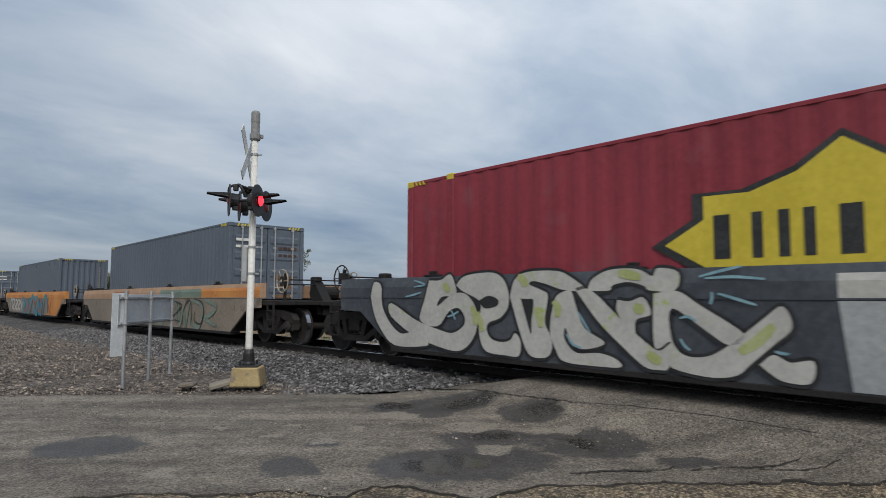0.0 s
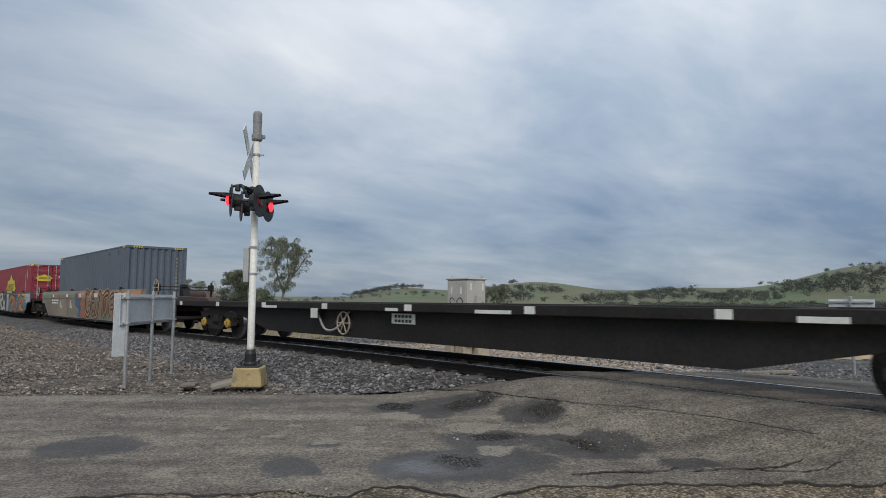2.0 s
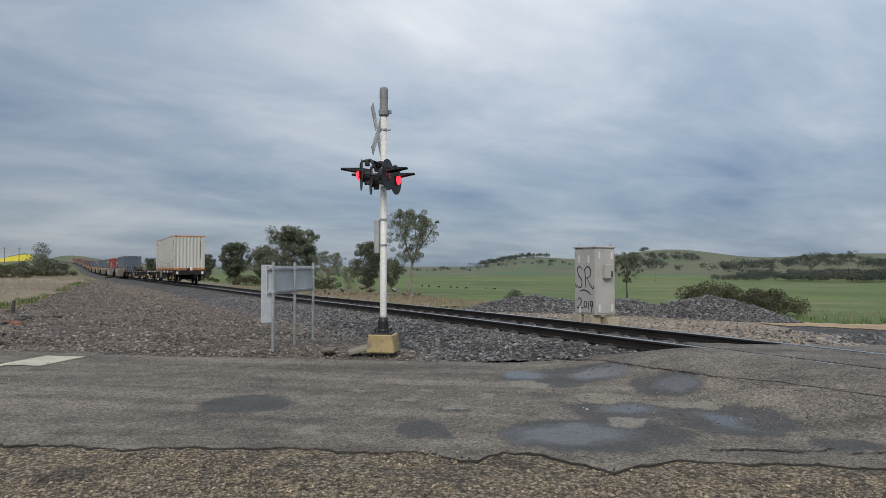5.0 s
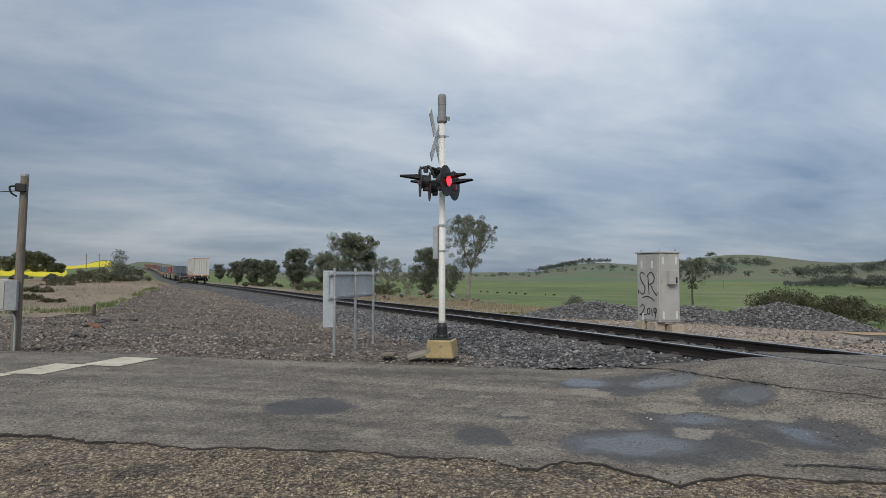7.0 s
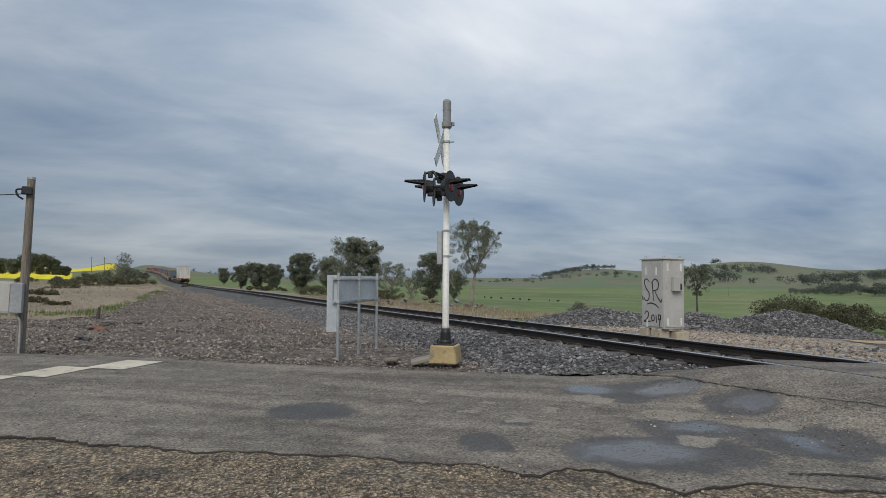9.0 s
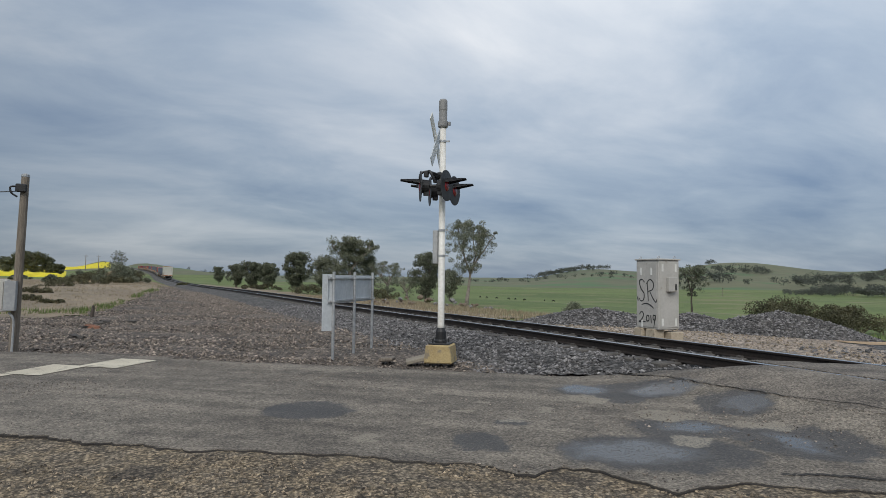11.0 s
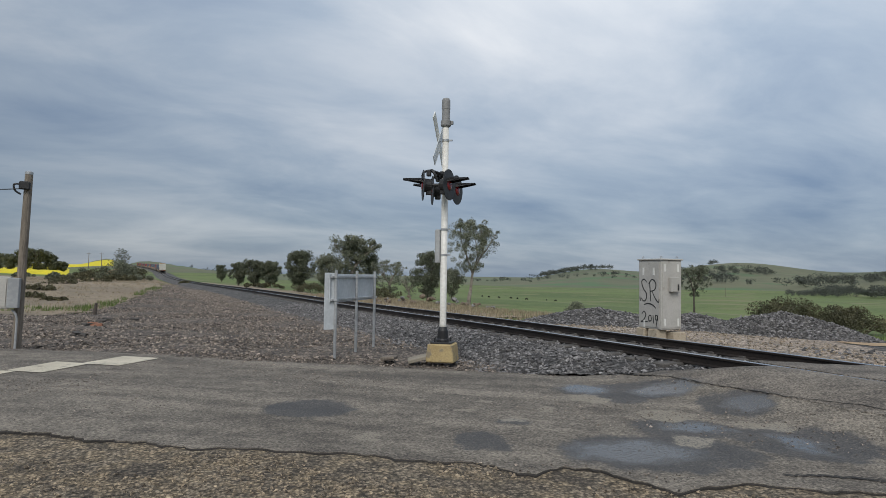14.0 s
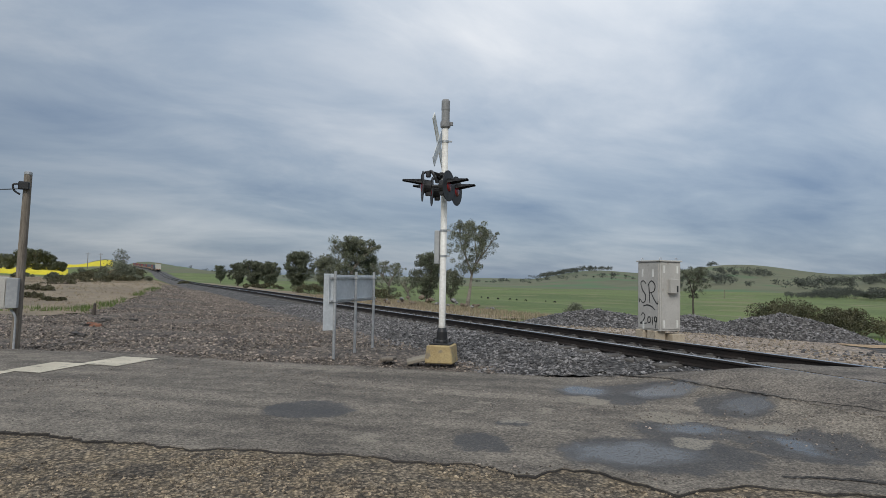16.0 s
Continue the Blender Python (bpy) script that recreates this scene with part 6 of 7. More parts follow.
part("latch", box(bmesh.new(), 0.44, 0.49, -0.145, -0.13, 1.46, 1.62, 0.004), M["dark_mark"], hb)
for x, y in ((0.08, 0.08), (0.62, 0.08), (0.08, 0.76)):
    part("lifting_eye", ring(bmesh.new(), (x, y, 2.32), (0, 1, 0), 0.035, 0.01, 12, 5), M["galv"], cab)
for y, z in ((0.64, 1.95), (0.25, 1.95), (0.6, 0.55)):
    part("vent", box(bmesh.new(), -0.022, -0.016, y - 0.03, y + 0.03, z - 0.10, z + 0.10), M["white_mark"], cab)
for x, z in ((0.12, 2.05), (0.57, 2.05), (0.12, 0.62), (0.57, 0.62)):
    part("vent", box(bmesh.new(), x - 0.03, x + 0.03, -0.022, -0.016, z - 0.10, z + 0.10), M["white_mark"], cab)


def spray(strokes, width=0.034):
    for pts in strokes:
        part("spray_stroke", ribbon(bmesh.new(), pts, width, -0.021, steps=6), M["dark_mark"], cab, "black spray paint line")


# S R, an arc and 2019 on the door that faces the rails (along runs leftwards as y grows)
spray([[(0.50, 1.66), (0.60, 1.74), (0.70, 1.68), (0.64, 1.50), (0.52, 1.36), (0.54, 1.20), (0.64, 1.16), (0.72, 1.24)],
       [(0.40, 1.68), (0.38, 1.45), (0.36, 1.16)], [(0.44, 1.62), (0.30, 1.74), (0.17, 1.64), (0.20, 1.48), (0.36, 1.42)], [(0.30, 1.42), (0.20, 1.26), (0.08, 1.14), (0.05, 1.22)],
       [(0.62, 1.06), (0.45, 1.10), (0.28, 1.06), (0.16, 0.98)], [(0.77, 1.28), (0.76, 1.2), (0.74, 1.16)],
       [(0.70, 0.80), (0.62, 0.88), (0.54, 0.80), (0.62, 0.66), (0.72, 0.60), (0.60, 0.60), (0.46, 0.62)], [(0.42, 0.78), (0.35, 0.78), (0.34, 0.66), (0.42, 0.64), (0.43, 0.74), (0.40, 0.79)],
       [(0.27, 0.80), (0.26, 0.70), (0.25, 0.58)], [(0.10, 0.78), (0.17, 0.80), (0.18, 0.70), (0.11, 0.68), (0.10, 0.80), (0.13, 0.62), (0.16, 0.48)]])

# ---- power pole with meter box ----
pole = thing("power_pole", "weathered timber service pole with a grey meter box", "power pole", at=pose(-2.75, 15.3, -0.02, 0.3, 1.6, 0))
part("shaft", lathe(bmesh.new(), [(0.088, -0.1), (0.082, 1.8), (0.074, 3.55), (0.072, 3.60)], Matrix(), 14), M["timber"], pole)
part("cap", lathe(bmesh.new(), [(0.078, 3.58), (0.078, 3.63), (0.02, 3.66)], Matrix(), 14), M["galv"], pole)
bm = box(bmesh.new(), -0.52, -0.14, -0.22, 0.04, 0.82, 1.46, 0.01)
mb = part("meter_box", bm, M["cabinet"], pole)
part("box_door", box(bmesh.new(), -0.50, -0.20, -0.235, -0.22, 0.86, 1.42, 0.004), M["cabinet"], mb)
part("side_cover", box(bmesh.new(), -0.18, 0.02, -0.27, -0.05, 0.84, 1.44, 0.008), M["silver"], mb)
part("conduit", tube(bmesh.new(), curve_points([(-0.1, -0.12, 0.80), (-0.02, -0.17, 0.70), (0.0, -0.15, 0.55), (0.0, -0.14, 0.0)], 6), 0.022), M["silver"], pole)
bm = box(bmesh.new(), -0.14, 0.06, -0.16, -0.08, 3.25, 3.42, 0.02)
tube(bm, curve_points([(-0.10, -0.12, 3.36), (-0.22, -0.14, 3.34), (-0.20, -0.12, 3.22), (-0.10, -0.1, 3.15)], 6), 0.02)
part("insulator_bracket", bm, M["black"], pole)
part("service_wire", tube(bmesh.new(), curve_points([(-0.12, -0.12, 3.26), (-4.0, -1.0, 2.65), (-9, -2, 2.5)], 8), 0.010, 5), M["dark_mark"], pole)

# ---- loose stones ----
ICO_V = np.array([(0, 0, 1), (1, 0, 0), (0, 1, 0), (-1, 0, 0), (0, -1, 0), (0, 0, -1)], float)
ICO_F = np.array([(0, 1, 2), (0, 2, 3), (0, 3, 4), (0, 4, 1), (5, 2, 1), (5, 3, 2), (5, 4, 3), (5, 1, 4)])


def stones(name, xy, height, size, mat, label, seed, sink=0.25, parent=None):
    """Many angular stones lying on a surface."""
    g = np.random.default_rng(seed)
    n = len(xy)
    s = size[0] + (size[1] - size[0]) * g.random((n, 1)) ** 2
    v = ICO_V[None] * (0.65 + 0.7 * g.random((n, 6, 1))) * s[:, None] * np.stack([0.8 + 0.5 * g.random(n), 0.8 + 0.5 * g.random(n), 0.55 + 0.3 * g.random(n)], -1)[:, None]
    a, b = g.random(n) * 6.283, g.normal(0, 0.5, n)
    ca, sa, cb, sb = np.cos(a), np.sin(a), np.cos(b), np.sin(b)
    v = np.stack([v[..., 0], cb[:, None] * v[..., 1] - sb[:, None] * v[..., 2], sb[:, None] * v[..., 1] + cb[:, None] * v[..., 2]], -1)
    v = np.stack([ca[:, None] * v[..., 0] - sa[:, None] * v[..., 1], sa[:, None] * v[..., 0] + ca[:, None] * v[..., 1], v[..., 2]], -1)
    base = np.stack([xy[:, 0], xy[:, 1], height(xy[:, 0], xy[:, 1]) + s[:, 0] * sink], -1)
    v = (v + base[:, None]).reshape(-1, 3)
    f = (ICO_F[None] + 6 * np.arange(n)[:, None, None]).reshape(-1, 3)
    return tagged(cloud(name, v, f, mat, parent), label, "" if parent else "stones", kind="stuff")


def scatter(n, x0, x1, y0, y1, keep, seed):
    g = np.random.default_rng(seed)
    p = np.stack([g.uniform(x0, x1, n), g.uniform(y0, y1, n)], -1)
    return p[keep(p[:, 0], p[:, 1])]


yard_z = lambda x, y: land(x, y) + 0.015
in_view = lambda x, y: (y > -0.75 * x) & (x > -0.75 * y) | (y > 0.1 * x)
stones("shoulder_stones", scatter(95000, -4.5, 9.5, -0.5, 9, lambda x, y: (on_normal(x, y) < road_edge(x, y) + 0.03) & (on_normal(x, y) > 2.6) & (y > 0.22 * x) & ((on_normal(x, y) < 4.55 + 0.25 * wave(x, y, 1.1, 4)) | (wave(x, y, 2.1, 7) > 0.2)), 1), shoulder_z, (0.005, 0.018), M["sandy_stone"], "loose brown pebbles on the road shoulder", 1)
stones("road_grit", scatter(30000, -6, 9, 1, 15, lambda x, y: (on_normal(x, y) < ROAD_FAR) & (on_normal(x, y) > road_edge(x, y)) & (wave(x, y, 0.8, 3) > -0.1) & (track_x(y) - x > 1.2), 2), road_height, (0.004, 0.014), M["brown_stone"], "scattered grit on the asphalt", 2)
stones("road_edge_stones", scatter(26000, -7, 8, 7.5, 19, lambda x, y: (on_normal(x, y) > ROAD_FAR - 0.08) & (on_normal(x, y) < ROAD_FAR + 1.3) & (track_x(y) - x > 1.2), 3), yard_z, (0.008, 0.032), M["brown_stone"], "brown gravel along the far edge of the road", 3)
stones("yard_stones", scatter(42000, -7, 8.5, 9, 40, lambda x, y: (on_normal(x, y) > ROAD_FAR + 0.9) & (track_x(y) - x > 2.0) & gravel_edge(x, y), 4), yard_z, (0.012, 0.05), M["brown_stone"], "brown stones on the gravel yard", 4)
stones("far_yard_stones", scatter(42000, -12, 5, 40, 75, lambda x, y: (track_x(y) - x > 2.0) & gravel_edge(x, y), 14), yard_z, (0.02, 0.06), M["brown_stone"], "brown stones on the far gravel yard", 14)
stones("ballast_stones", scatter(46000, 3.2, 12.5, 6, 34, lambda x, y: outside_road(x, y) & (np.abs(track_x(y) - x) < 3.6) & (np.abs(np.abs(track_x(y) - x) - 0.75) > 0.09), 5), ballast_height, (0.02, 0.055), M["stone"], "blue-grey ballast stones", 5)

# ---- far side of the crossing ----
sheet("pale_gravel_ground", np.arange(9, 24, 0.25), np.arange(2, 26, 0.25),
      lambda x, y: (x - track_x(y) > 2.2) & (on_normal(x, y) > 11.2 + 0.5 * wave(x, y, 1.0, 2)) & (on_normal(x, y) < 23.5 + wave(x, y, 0.7, 4)) & (x * 0.8 - y * 0.6 < 7.5 + 0.8 * wave(x, y, 0.8, 1)),
      lambda x, y: land(x, y) + 0.01, M["pale_gravel"], label="pale trodden gravel beyond the rails", category="gravel")
stones("pale_stones", scatter(9000, 9.5, 20, 5, 22, lambda x, y: (x - track_x(y) > 2.2) & (on_normal(x, y) > 11.5) & (x * 0.8 - y * 0.6 < 6.5), 6), lambda x, y: land(x, y) + 0.01, (0.01, 0.04), M["sandy_stone"], "loose stones on the pale gravel", 6)
sheet("dark_gravel_apron", np.arange(9.5, 40, 0.3), np.arange(-14, 22, 0.3),
      lambda x, y: (x - track_x(y) > 1.2) & (on_normal(x, y) > 9.6) & (on_normal(x, y) < 20.8 + 0.3 * wave(x, y, 0.8, 2)) & (x * 0.8 - y * 0.6 > 5.2 + 0.8 * wave(x, y, 0.8, 1)),
      lambda x, y: land(x, y) + 0.004, M["ballast"], label="dark gravel apron beside the road", category="gravel")
stones("apron_stones", scatter(7000, 11, 26, 0, 14, lambda x, y: (x - track_x(y) > 2) & (on_normal(x, y) > 10.5) & (on_normal(x, y) < 17.5) & (x * 0.8 - y * 0.6 > 5.0), 7), lambda x, y: land(x, y), (0.015, 0.07), M["stone"], "rubble on the dark gravel apron", 7)
sheet("dirt_road", np.arange(9, 80, 0.5), np.arange(-46, 34, 0.5),
      lambda x, y: (on_normal(x, y) > 20.6 + 0.15 * wave(x, y, 0.9, 1)) & (on_normal(x, y) < 23.4 + 0.15 * wave(x, y, 0.7, 3)) & (x - track_x(y) > 6) & (x * 0.8 - y * 0.6 > 7.6),
      lambda x, y: land(x, y) + 0.02, M["dirt_road"], label="orange dirt road beside the paddock", category="dirt road")


def gravel_pile(x, y, yaw, rx, ry, h, seed):
    m = pose(x, y, float(land(x, y)) - 0.05, 0, 0, yaw)
    p = thing("gravel_pile", "heap of blue-grey crushed stone on the verge", "gravel pile", "stone heaps", at=m)
    n = 40
    g = np.linspace(-1.15, 1.15, n)
    ax, ay = np.meshgrid(g, g, indexing="ij")
    hump = lambda a, b: h * (np.clip(1 - np.sqrt(a * a + b * b), -0.15, 1) + 0.10 * wave(a, b, 5.0, seed) * np.clip(1.1 - a * a - b * b, 0, 1) + 0.16 * np.exp(-((a - 0.45) ** 2 + b * b) * 9) + 0.12 * np.exp(-((a + 0.5) ** 2 + (b - 0.1) ** 2) * 8))
    ix = np.arange(n * n).reshape(n, n)
    f = np.stack([ix[:-1, :-1], ix[1:, :-1], ix[1:, 1:], ix[:-1, 1:]], -1).reshape(-1, 4)
    heap = cloud("mound", np.stack([ax * rx, ay * ry, hump(ax, ay)], -1).reshape(-1, 3), f, M["ballast"], p)
    for q in heap.data.polygons:
        q.use_smooth = True
    gen = np.random.default_rng(seed)
    xy = gen.uniform(-1, 1, (5200, 2))
    xy = xy[(xy ** 2).sum(1) < 1.05] * (rx, ry)
    stones("loose_stone", xy, lambda a, b: hump(a / rx, b / ry), (0.025, 0.07), M["stone"], "", seed, 0.2, p)


gravel_pile(15.4, 19.9, -38, 3.3, 1.8, 0.62, 1)
gravel_pile(17.4, 17.2, -40, 2.4, 1.6, 0.62, 4)
gravel_pile(19.2, 15.0, -42, 3.0, 1.7, 0.86, 2)

# rubble heap beside the track farther along
rng = random.Random(4)
for k in range(44):
    a = rng.uniform(-1, 1)
    x, y = 15.8 + 3.6 * a + rng.uniform(-.5, .5), 38.5 - 2.4 * a + rng.uniform(-.8, .8)
    s = rng.uniform(0.07, 0.24)
    bm = bmesh.new()
    bmesh.ops.create_icosphere(bm, subdivisions=1, radius=s)
    for v in bm.verts:
        v.co *= rng.uniform(0.75, 1.2)
        v.co.z *= 0.7
    ob = part("boulder", bm, M["verge"] if k % 3 else M["stone"])
    ob.matrix_basis = pose(x, y, float(land(x, y)) + s * 0.35 + 0.5 * max(0, 1 - a * a) * rng.random(), 0, 0, rng.uniform(0, 360))
    tagged(ob, "broken grey boulder in a rubble heap", "boulder", "rubble heap stones")

# ---- road markings, patches, puddles and cracks ----
def road_top(x, y):
    return float(road_height(np.array(x), np.array(y))) + 0.012 * float(wave(x, y, 0.9, 3)) * float(smooth01(1.0, 2.5, abs(float(track_x(y)) - x)))


def crack(pts, width, seed):
    g = random.Random(seed)
    p = [(a + g.uniform(-0.02, 0.02), b + g.uniform(-0.02, 0.02)) for a, b in curve_points(pts, 10)]
    bm = bmesh.new()
    rows = []
    for i, q in enumerate(p):
        a, b = p[max(i - 1, 0)], p[min(i + 1, len(p) - 1)]
        d = np.array(b) - np.array(a)
        d = d / (np.hypot(*d) + 1e-9)
        w = width * g.uniform(0.35, 1.0) / 2
        rows.append([bm.verts.new((q[0] + s * d[1] * w, q[1] - s * d[0] * w, road_top(*q) + 0.011)) for s in (1, -1)])
    for a, b in zip(rows, rows[1:]):
        bm.faces.new((a[0], a[1], b[1], b[0]))
    tagged(part("crack", bm, M["crack"]), "dark jagged crack in the asphalt", "crack", "road cracks", "structure")


for k, pts in enumerate([[(6.45, 9.2), (6.56, 8.79), (6.64, 8.1), (6.71, 7.42)], [(6.71, 7.42), (6.75, 6.73), (6.80, 5.9), (6.88, 5.13)], [(6.88, 5.13), (7.02, 4.29), (7.06, 3.24), (7.04, 2.38)],
                         [(4.62, 3.57), (4.94, 3.41), (5.22, 3.16)], [(5.55, 2.95), (5.9, 2.75), (6.2, 2.5), (6.5, 2.35)], [(5.1, 3.35), (5.35, 3.12), (5.55, 3.08)], [(6.05, 2.55), (6.3, 2.2), (6.6, 2.05)]]):
    crack(pts, (0.09, 0.03, 0.022, 0.045, 0.035, 0.03, 0.03)[k], k)

# stop line in two worn runs
for s, a, b, w in ((0.0, 0.0, 0.97, 0.68), (0.55, 0.93, 1.95, 0.74), (-0.45, -2.0, -0.02, 0.66)):
    bm = bmesh.new()
    rows = []
    for k in range(15):
        q = a + (b - a) * k / 14
        row = []
        for o in (-w / 2, w / 2):
            x, y = STOP[0] + (q * ROAD_NRM[0]) + (o + s) * ROAD_DIR[0], STOP[1] + (q * ROAD_NRM[1]) + (o + s) * ROAD_DIR[1]
            row.append(bm.verts.new((x, y, road_top(x, y) + 0.009)))
        rows.append(row)
    for p, q in zip(rows, rows[1:]):
        bm.faces.new((p[0], p[1], q[1], q[0]))
    tagged(part("stop_line", bm, M["line"]), "worn white painted stop line", "road marking", "stop line runs", "structure")


# ---- trees and shrubs ----
def leaf_cloud(centres, radii, count, size, g, droop=0.0):
    """Small leaf sprays round the given centres; returns arrays of quads."""
    n = len(centres)
    pick = g.integers(0, n, count)
    d = g.normal(0, 1, (count, 3))
    d /= np.linalg.norm(d, axis=1, keepdims=True)
    r = radii[pick] * (0.35 + 0.65 * g.random(count) ** 0.6)
    c = centres[pick] + d * r[:, None] * (1, 1, 0.72)
    c[:, 2] -= droop * g.random(count) * radii[pick]
    u = g.normal(0, 1, (count, 3))
    u /= np.linalg.norm(u, axis=1, keepdims=True)
    w = np.cross(u, g.normal(0, 1, (count, 3)))
    w /= np.linalg.norm(w, axis=1, keepdims=True) + 1e-9
    s = size * (0.6 + 0.8 * g.random((count, 1)))
    u, w = u * s, w * s * 0.55
    v = np.stack([c - u, c + w, c + u, c - w], 1).reshape(-1, 3)
    f = np.arange(4 * count).reshape(-1, 4)
    return v, f


def grow(bm, p, d, length, r, level, g, tips, spread):
    pts = [p]
    q, dd = p, d
    for k in range(4):
        dd = (dd + Vector((g.gauss(0, 0.13), g.gauss(0, 0.13), 0.05))).normalized()
        q = q + dd * length / 4
        pts.append(q)
    tube(bm, pts, r, 6 if level < 2 else 4, 0.5)
    if level >= 3:
        tips.append(q)
        return
    n = g.choice((2, 3, 3)) if level else g.choice((3, 4))
    for k in range(n):
        a = 2 * math.pi * (k + g.random()) / n
        side = Vector((math.cos(a), math.sin(a), 0))
        grow(bm, pts[-1] if k else pts[-2], (dd * (0.75 if level else 0.55) + side * spread * g.uniform(0.6, 1.1) + Vector((0, 0, 0.18))).normalized(), length * g.uniform(0.62, 0.82), r * 0.55, level + 1, g, tips, spread)
    if level >= 1:
        tips.append(pts[-1])


def tree(x, y, height, width, leaf, bark, seed, label, count=5200, clump=0.30, size=0.10, trunk=0.30, spread=0.75, low=0.18):
    g = random.Random(seed)
    n = np.random.default_rng(seed)
    t = thing("tree", label, "tree", "trees beside the railway", at=pose(x, y, float(land(x, y)) - 0.1))
    bm = bmesh.new()
    tips = []
    grow(bm, Vector((0, 0, 0)), Vector((g.uniform(-.08, .08), g.uniform(-.08, .08), 1)), height * trunk, height * 0.024, 0, g, tips, spread)
    P = np.array([tuple(p) for p in tips])
    # fit the limbs to the tree's true height and width
    top, wide = P[:, 2].max(), np.abs(P[:, :2]).max()
    sc = Matrix.Diagonal((width / 2 / wide * 0.86, width / 2 / wide * 0.86, height / top * 0.94, 1))
    bmesh.ops.transform(bm, matrix=sc, verts=bm.verts)
    P = P * (sc[0][0], sc[1][1], sc[2][2])
    part("trunk", bm, bark, t)
    # clumps at the limbs' tips and through the whole crown, thinner towards its foot
    k = 110
    a, q = n.random(k) * 6.283, n.random(k) ** 0.5
    hz = 0.20 + 0.74 * n.random(k)
    reach = width / 2 * np.sin(np.clip((hz - low) / (1.0 - low), 0.05, 1) ** 0.8 * math.pi * 0.86) * (0.82 + 0.2 * np.sin(3 * a + seed))
    E = np.stack([q * reach * np.cos(a), q * reach * np.sin(a), height * hz], -1)[hz > low]
    P = np.vstack([P, E])
    rad = height * clump * (0.28 + 0.5 * n.random(len(P))) * 0.40
    v, f = leaf_cloud(P, rad, int(count * 4.2), size * 0.46, n, 0.5)
    cloud("crown", v, f, leaf, t)
    return t


def shrub(x, y, width, height, leaf, seed, label, count=2600, size=0.07, deep=None, name="shrub"):
    n = np.random.default_rng(seed)
    t = thing(name, label, "shrub", "shrubs", at=pose(x, y, float(land(x, y)) - 0.05))
    k = 26
    c = np.stack([n.uniform(-0.5, 0.5, k) * width * 0.82, n.uniform(-0.5, 0.5, k) * (deep or width) * 0.8, n.uniform(0.18, 0.72, k) * height], -1)
    c[:, 2] *= 1 - 0.55 * (np.abs(c[:, 0]) / (width / 2)) ** 2
    v, f = leaf_cloud(c, np.full(k, height * 0.30), int(count * 2.2), size * 0.66, n)
    v[:, 2] = np.maximum(v[:, 2], 0.0)
    cloud("foliage", v, f, leaf, t)
    g = random.Random(seed)
    bm = bmesh.new()
    for q in c[:14]:
        tube(bm, [(q[0] * 0.3, q[1] * 0.3, 0), (q[0] * 0.7, q[1] * 0.7, q[2] * 0.6), tuple(q)], 0.022, 4, 0.5)
    part("stem_base", bm, M["dark_bark"], t)
    return t


def polar(bearing, dist):
    return -dist * math.sin(math.radians(bearing)), dist * math.cos(math.radians(bearing))


G1, G2 = "gum tree with an open grey-green crown", "dense dark gum tree beside the line"
tree(*polar(-26.15, 44), 6.5, 4.1, M["leaf"], M["bark"], 27, "slender pale gum with a thin see-through crown", 5600, 0.22, 0.075, 0.28, 0.6, 0.38)
tree(*polar(-22.4, 50), 4.3, 2.6, M["leaf_dark"], M["dark_bark"], 5, G2, 5200, 0.40, 0.10, 0.15)
tree(*polar(-24.6, 60), 3.2, 2.4, M["leaf"], M["bark"], 15, "small low gum tree", 2600, 0.40, 0.10, 0.2)
tree(*polar(-19.0, 58), 3.8, 3.6, M["leaf"], M["bark"], 6, "small bare-limbed grey gum tree", 2100, 0.26, 0.09, 0.25, 0.85)
tree(*polar(-20.9, 54), 2.4, 2.2, M["leaf"], M["bark"], 16, "low twiggy half-bare tree", 500, 0.25, 0.08, 0.15, 0.9)
tree(*polar(-15.6, 72), 7.0, 5.6, M["leaf"], M["bark"], 7, G1, 9500, 0.33, 0.13, 0.25)
tree(*polar(-13.3, 76), 4.9, 3.6, M["leaf"], M["bark"], 8, G1, 4800, 0.36, 0.12, 0.25)
tree(*polar(-17.2, 74), 5.0, 3.0, M["leaf"], M["bark"], 18, G1, 3600, 0.33, 0.12, 0.25)
tree(*polar(-10.9, 84), 5.4, 4.4, M["leaf_dark"], M["bark"], 9, G2, 7800, 0.40, 0.15, 0.2)
tree(*polar(-8.5, 104), 4.4, 3.8, M["leaf_dark"], M["bark"], 10, G2, 5600, 0.42, 0.16, 0.2)
tree(*polar(-7.1, 108), 4.6, 4.2, M["leaf_dark"], M["bark"], 11, G2, 5600, 0.42, 0.16, 0.2)
tree(*polar(-5.8, 112), 4.2, 3.6, M["leaf_dark"], M["bark"], 12, G2, 5200, 0.42, 0.16, 0.2)
tree(*polar(-4.4, 190), 5.2, 3.4, M["leaf_dark"], M["bark"], 13, "lone dark tree far along the line", 2600, 0.42, 0.22, 0.3)
tree(*polar(-45.6, 62), 4.6, 4.4, M["leaf_dark"], M["dark_bark"], 14, "leaning dark tree in the paddock behind the cabinet", 1100, 0.22, 0.12, 0.3, 0.95, 0.35)
for k, (b, d, w, h) in enumerate(((8.8, 46, 2.2, 0.6), (7.6, 54, 2.6, 0.7), (6.6, 62, 3.0, 0.8), (5.0, 66, 2.6, 0.6), (9.6, 40, 1.8, 0.5), (7.9, 38, 1.6, 0.35))):
    shrub(*polar(b, d), w, h, M["leaf_brown"], 90 + k, "low brown scrub on the dry bank", 700, 0.07)
shrub(*polar(-12.2, 70), 4.5, 1.4, M["leaf_brown"], 31, "low dry scrub under the trees", 1500, 0.10)
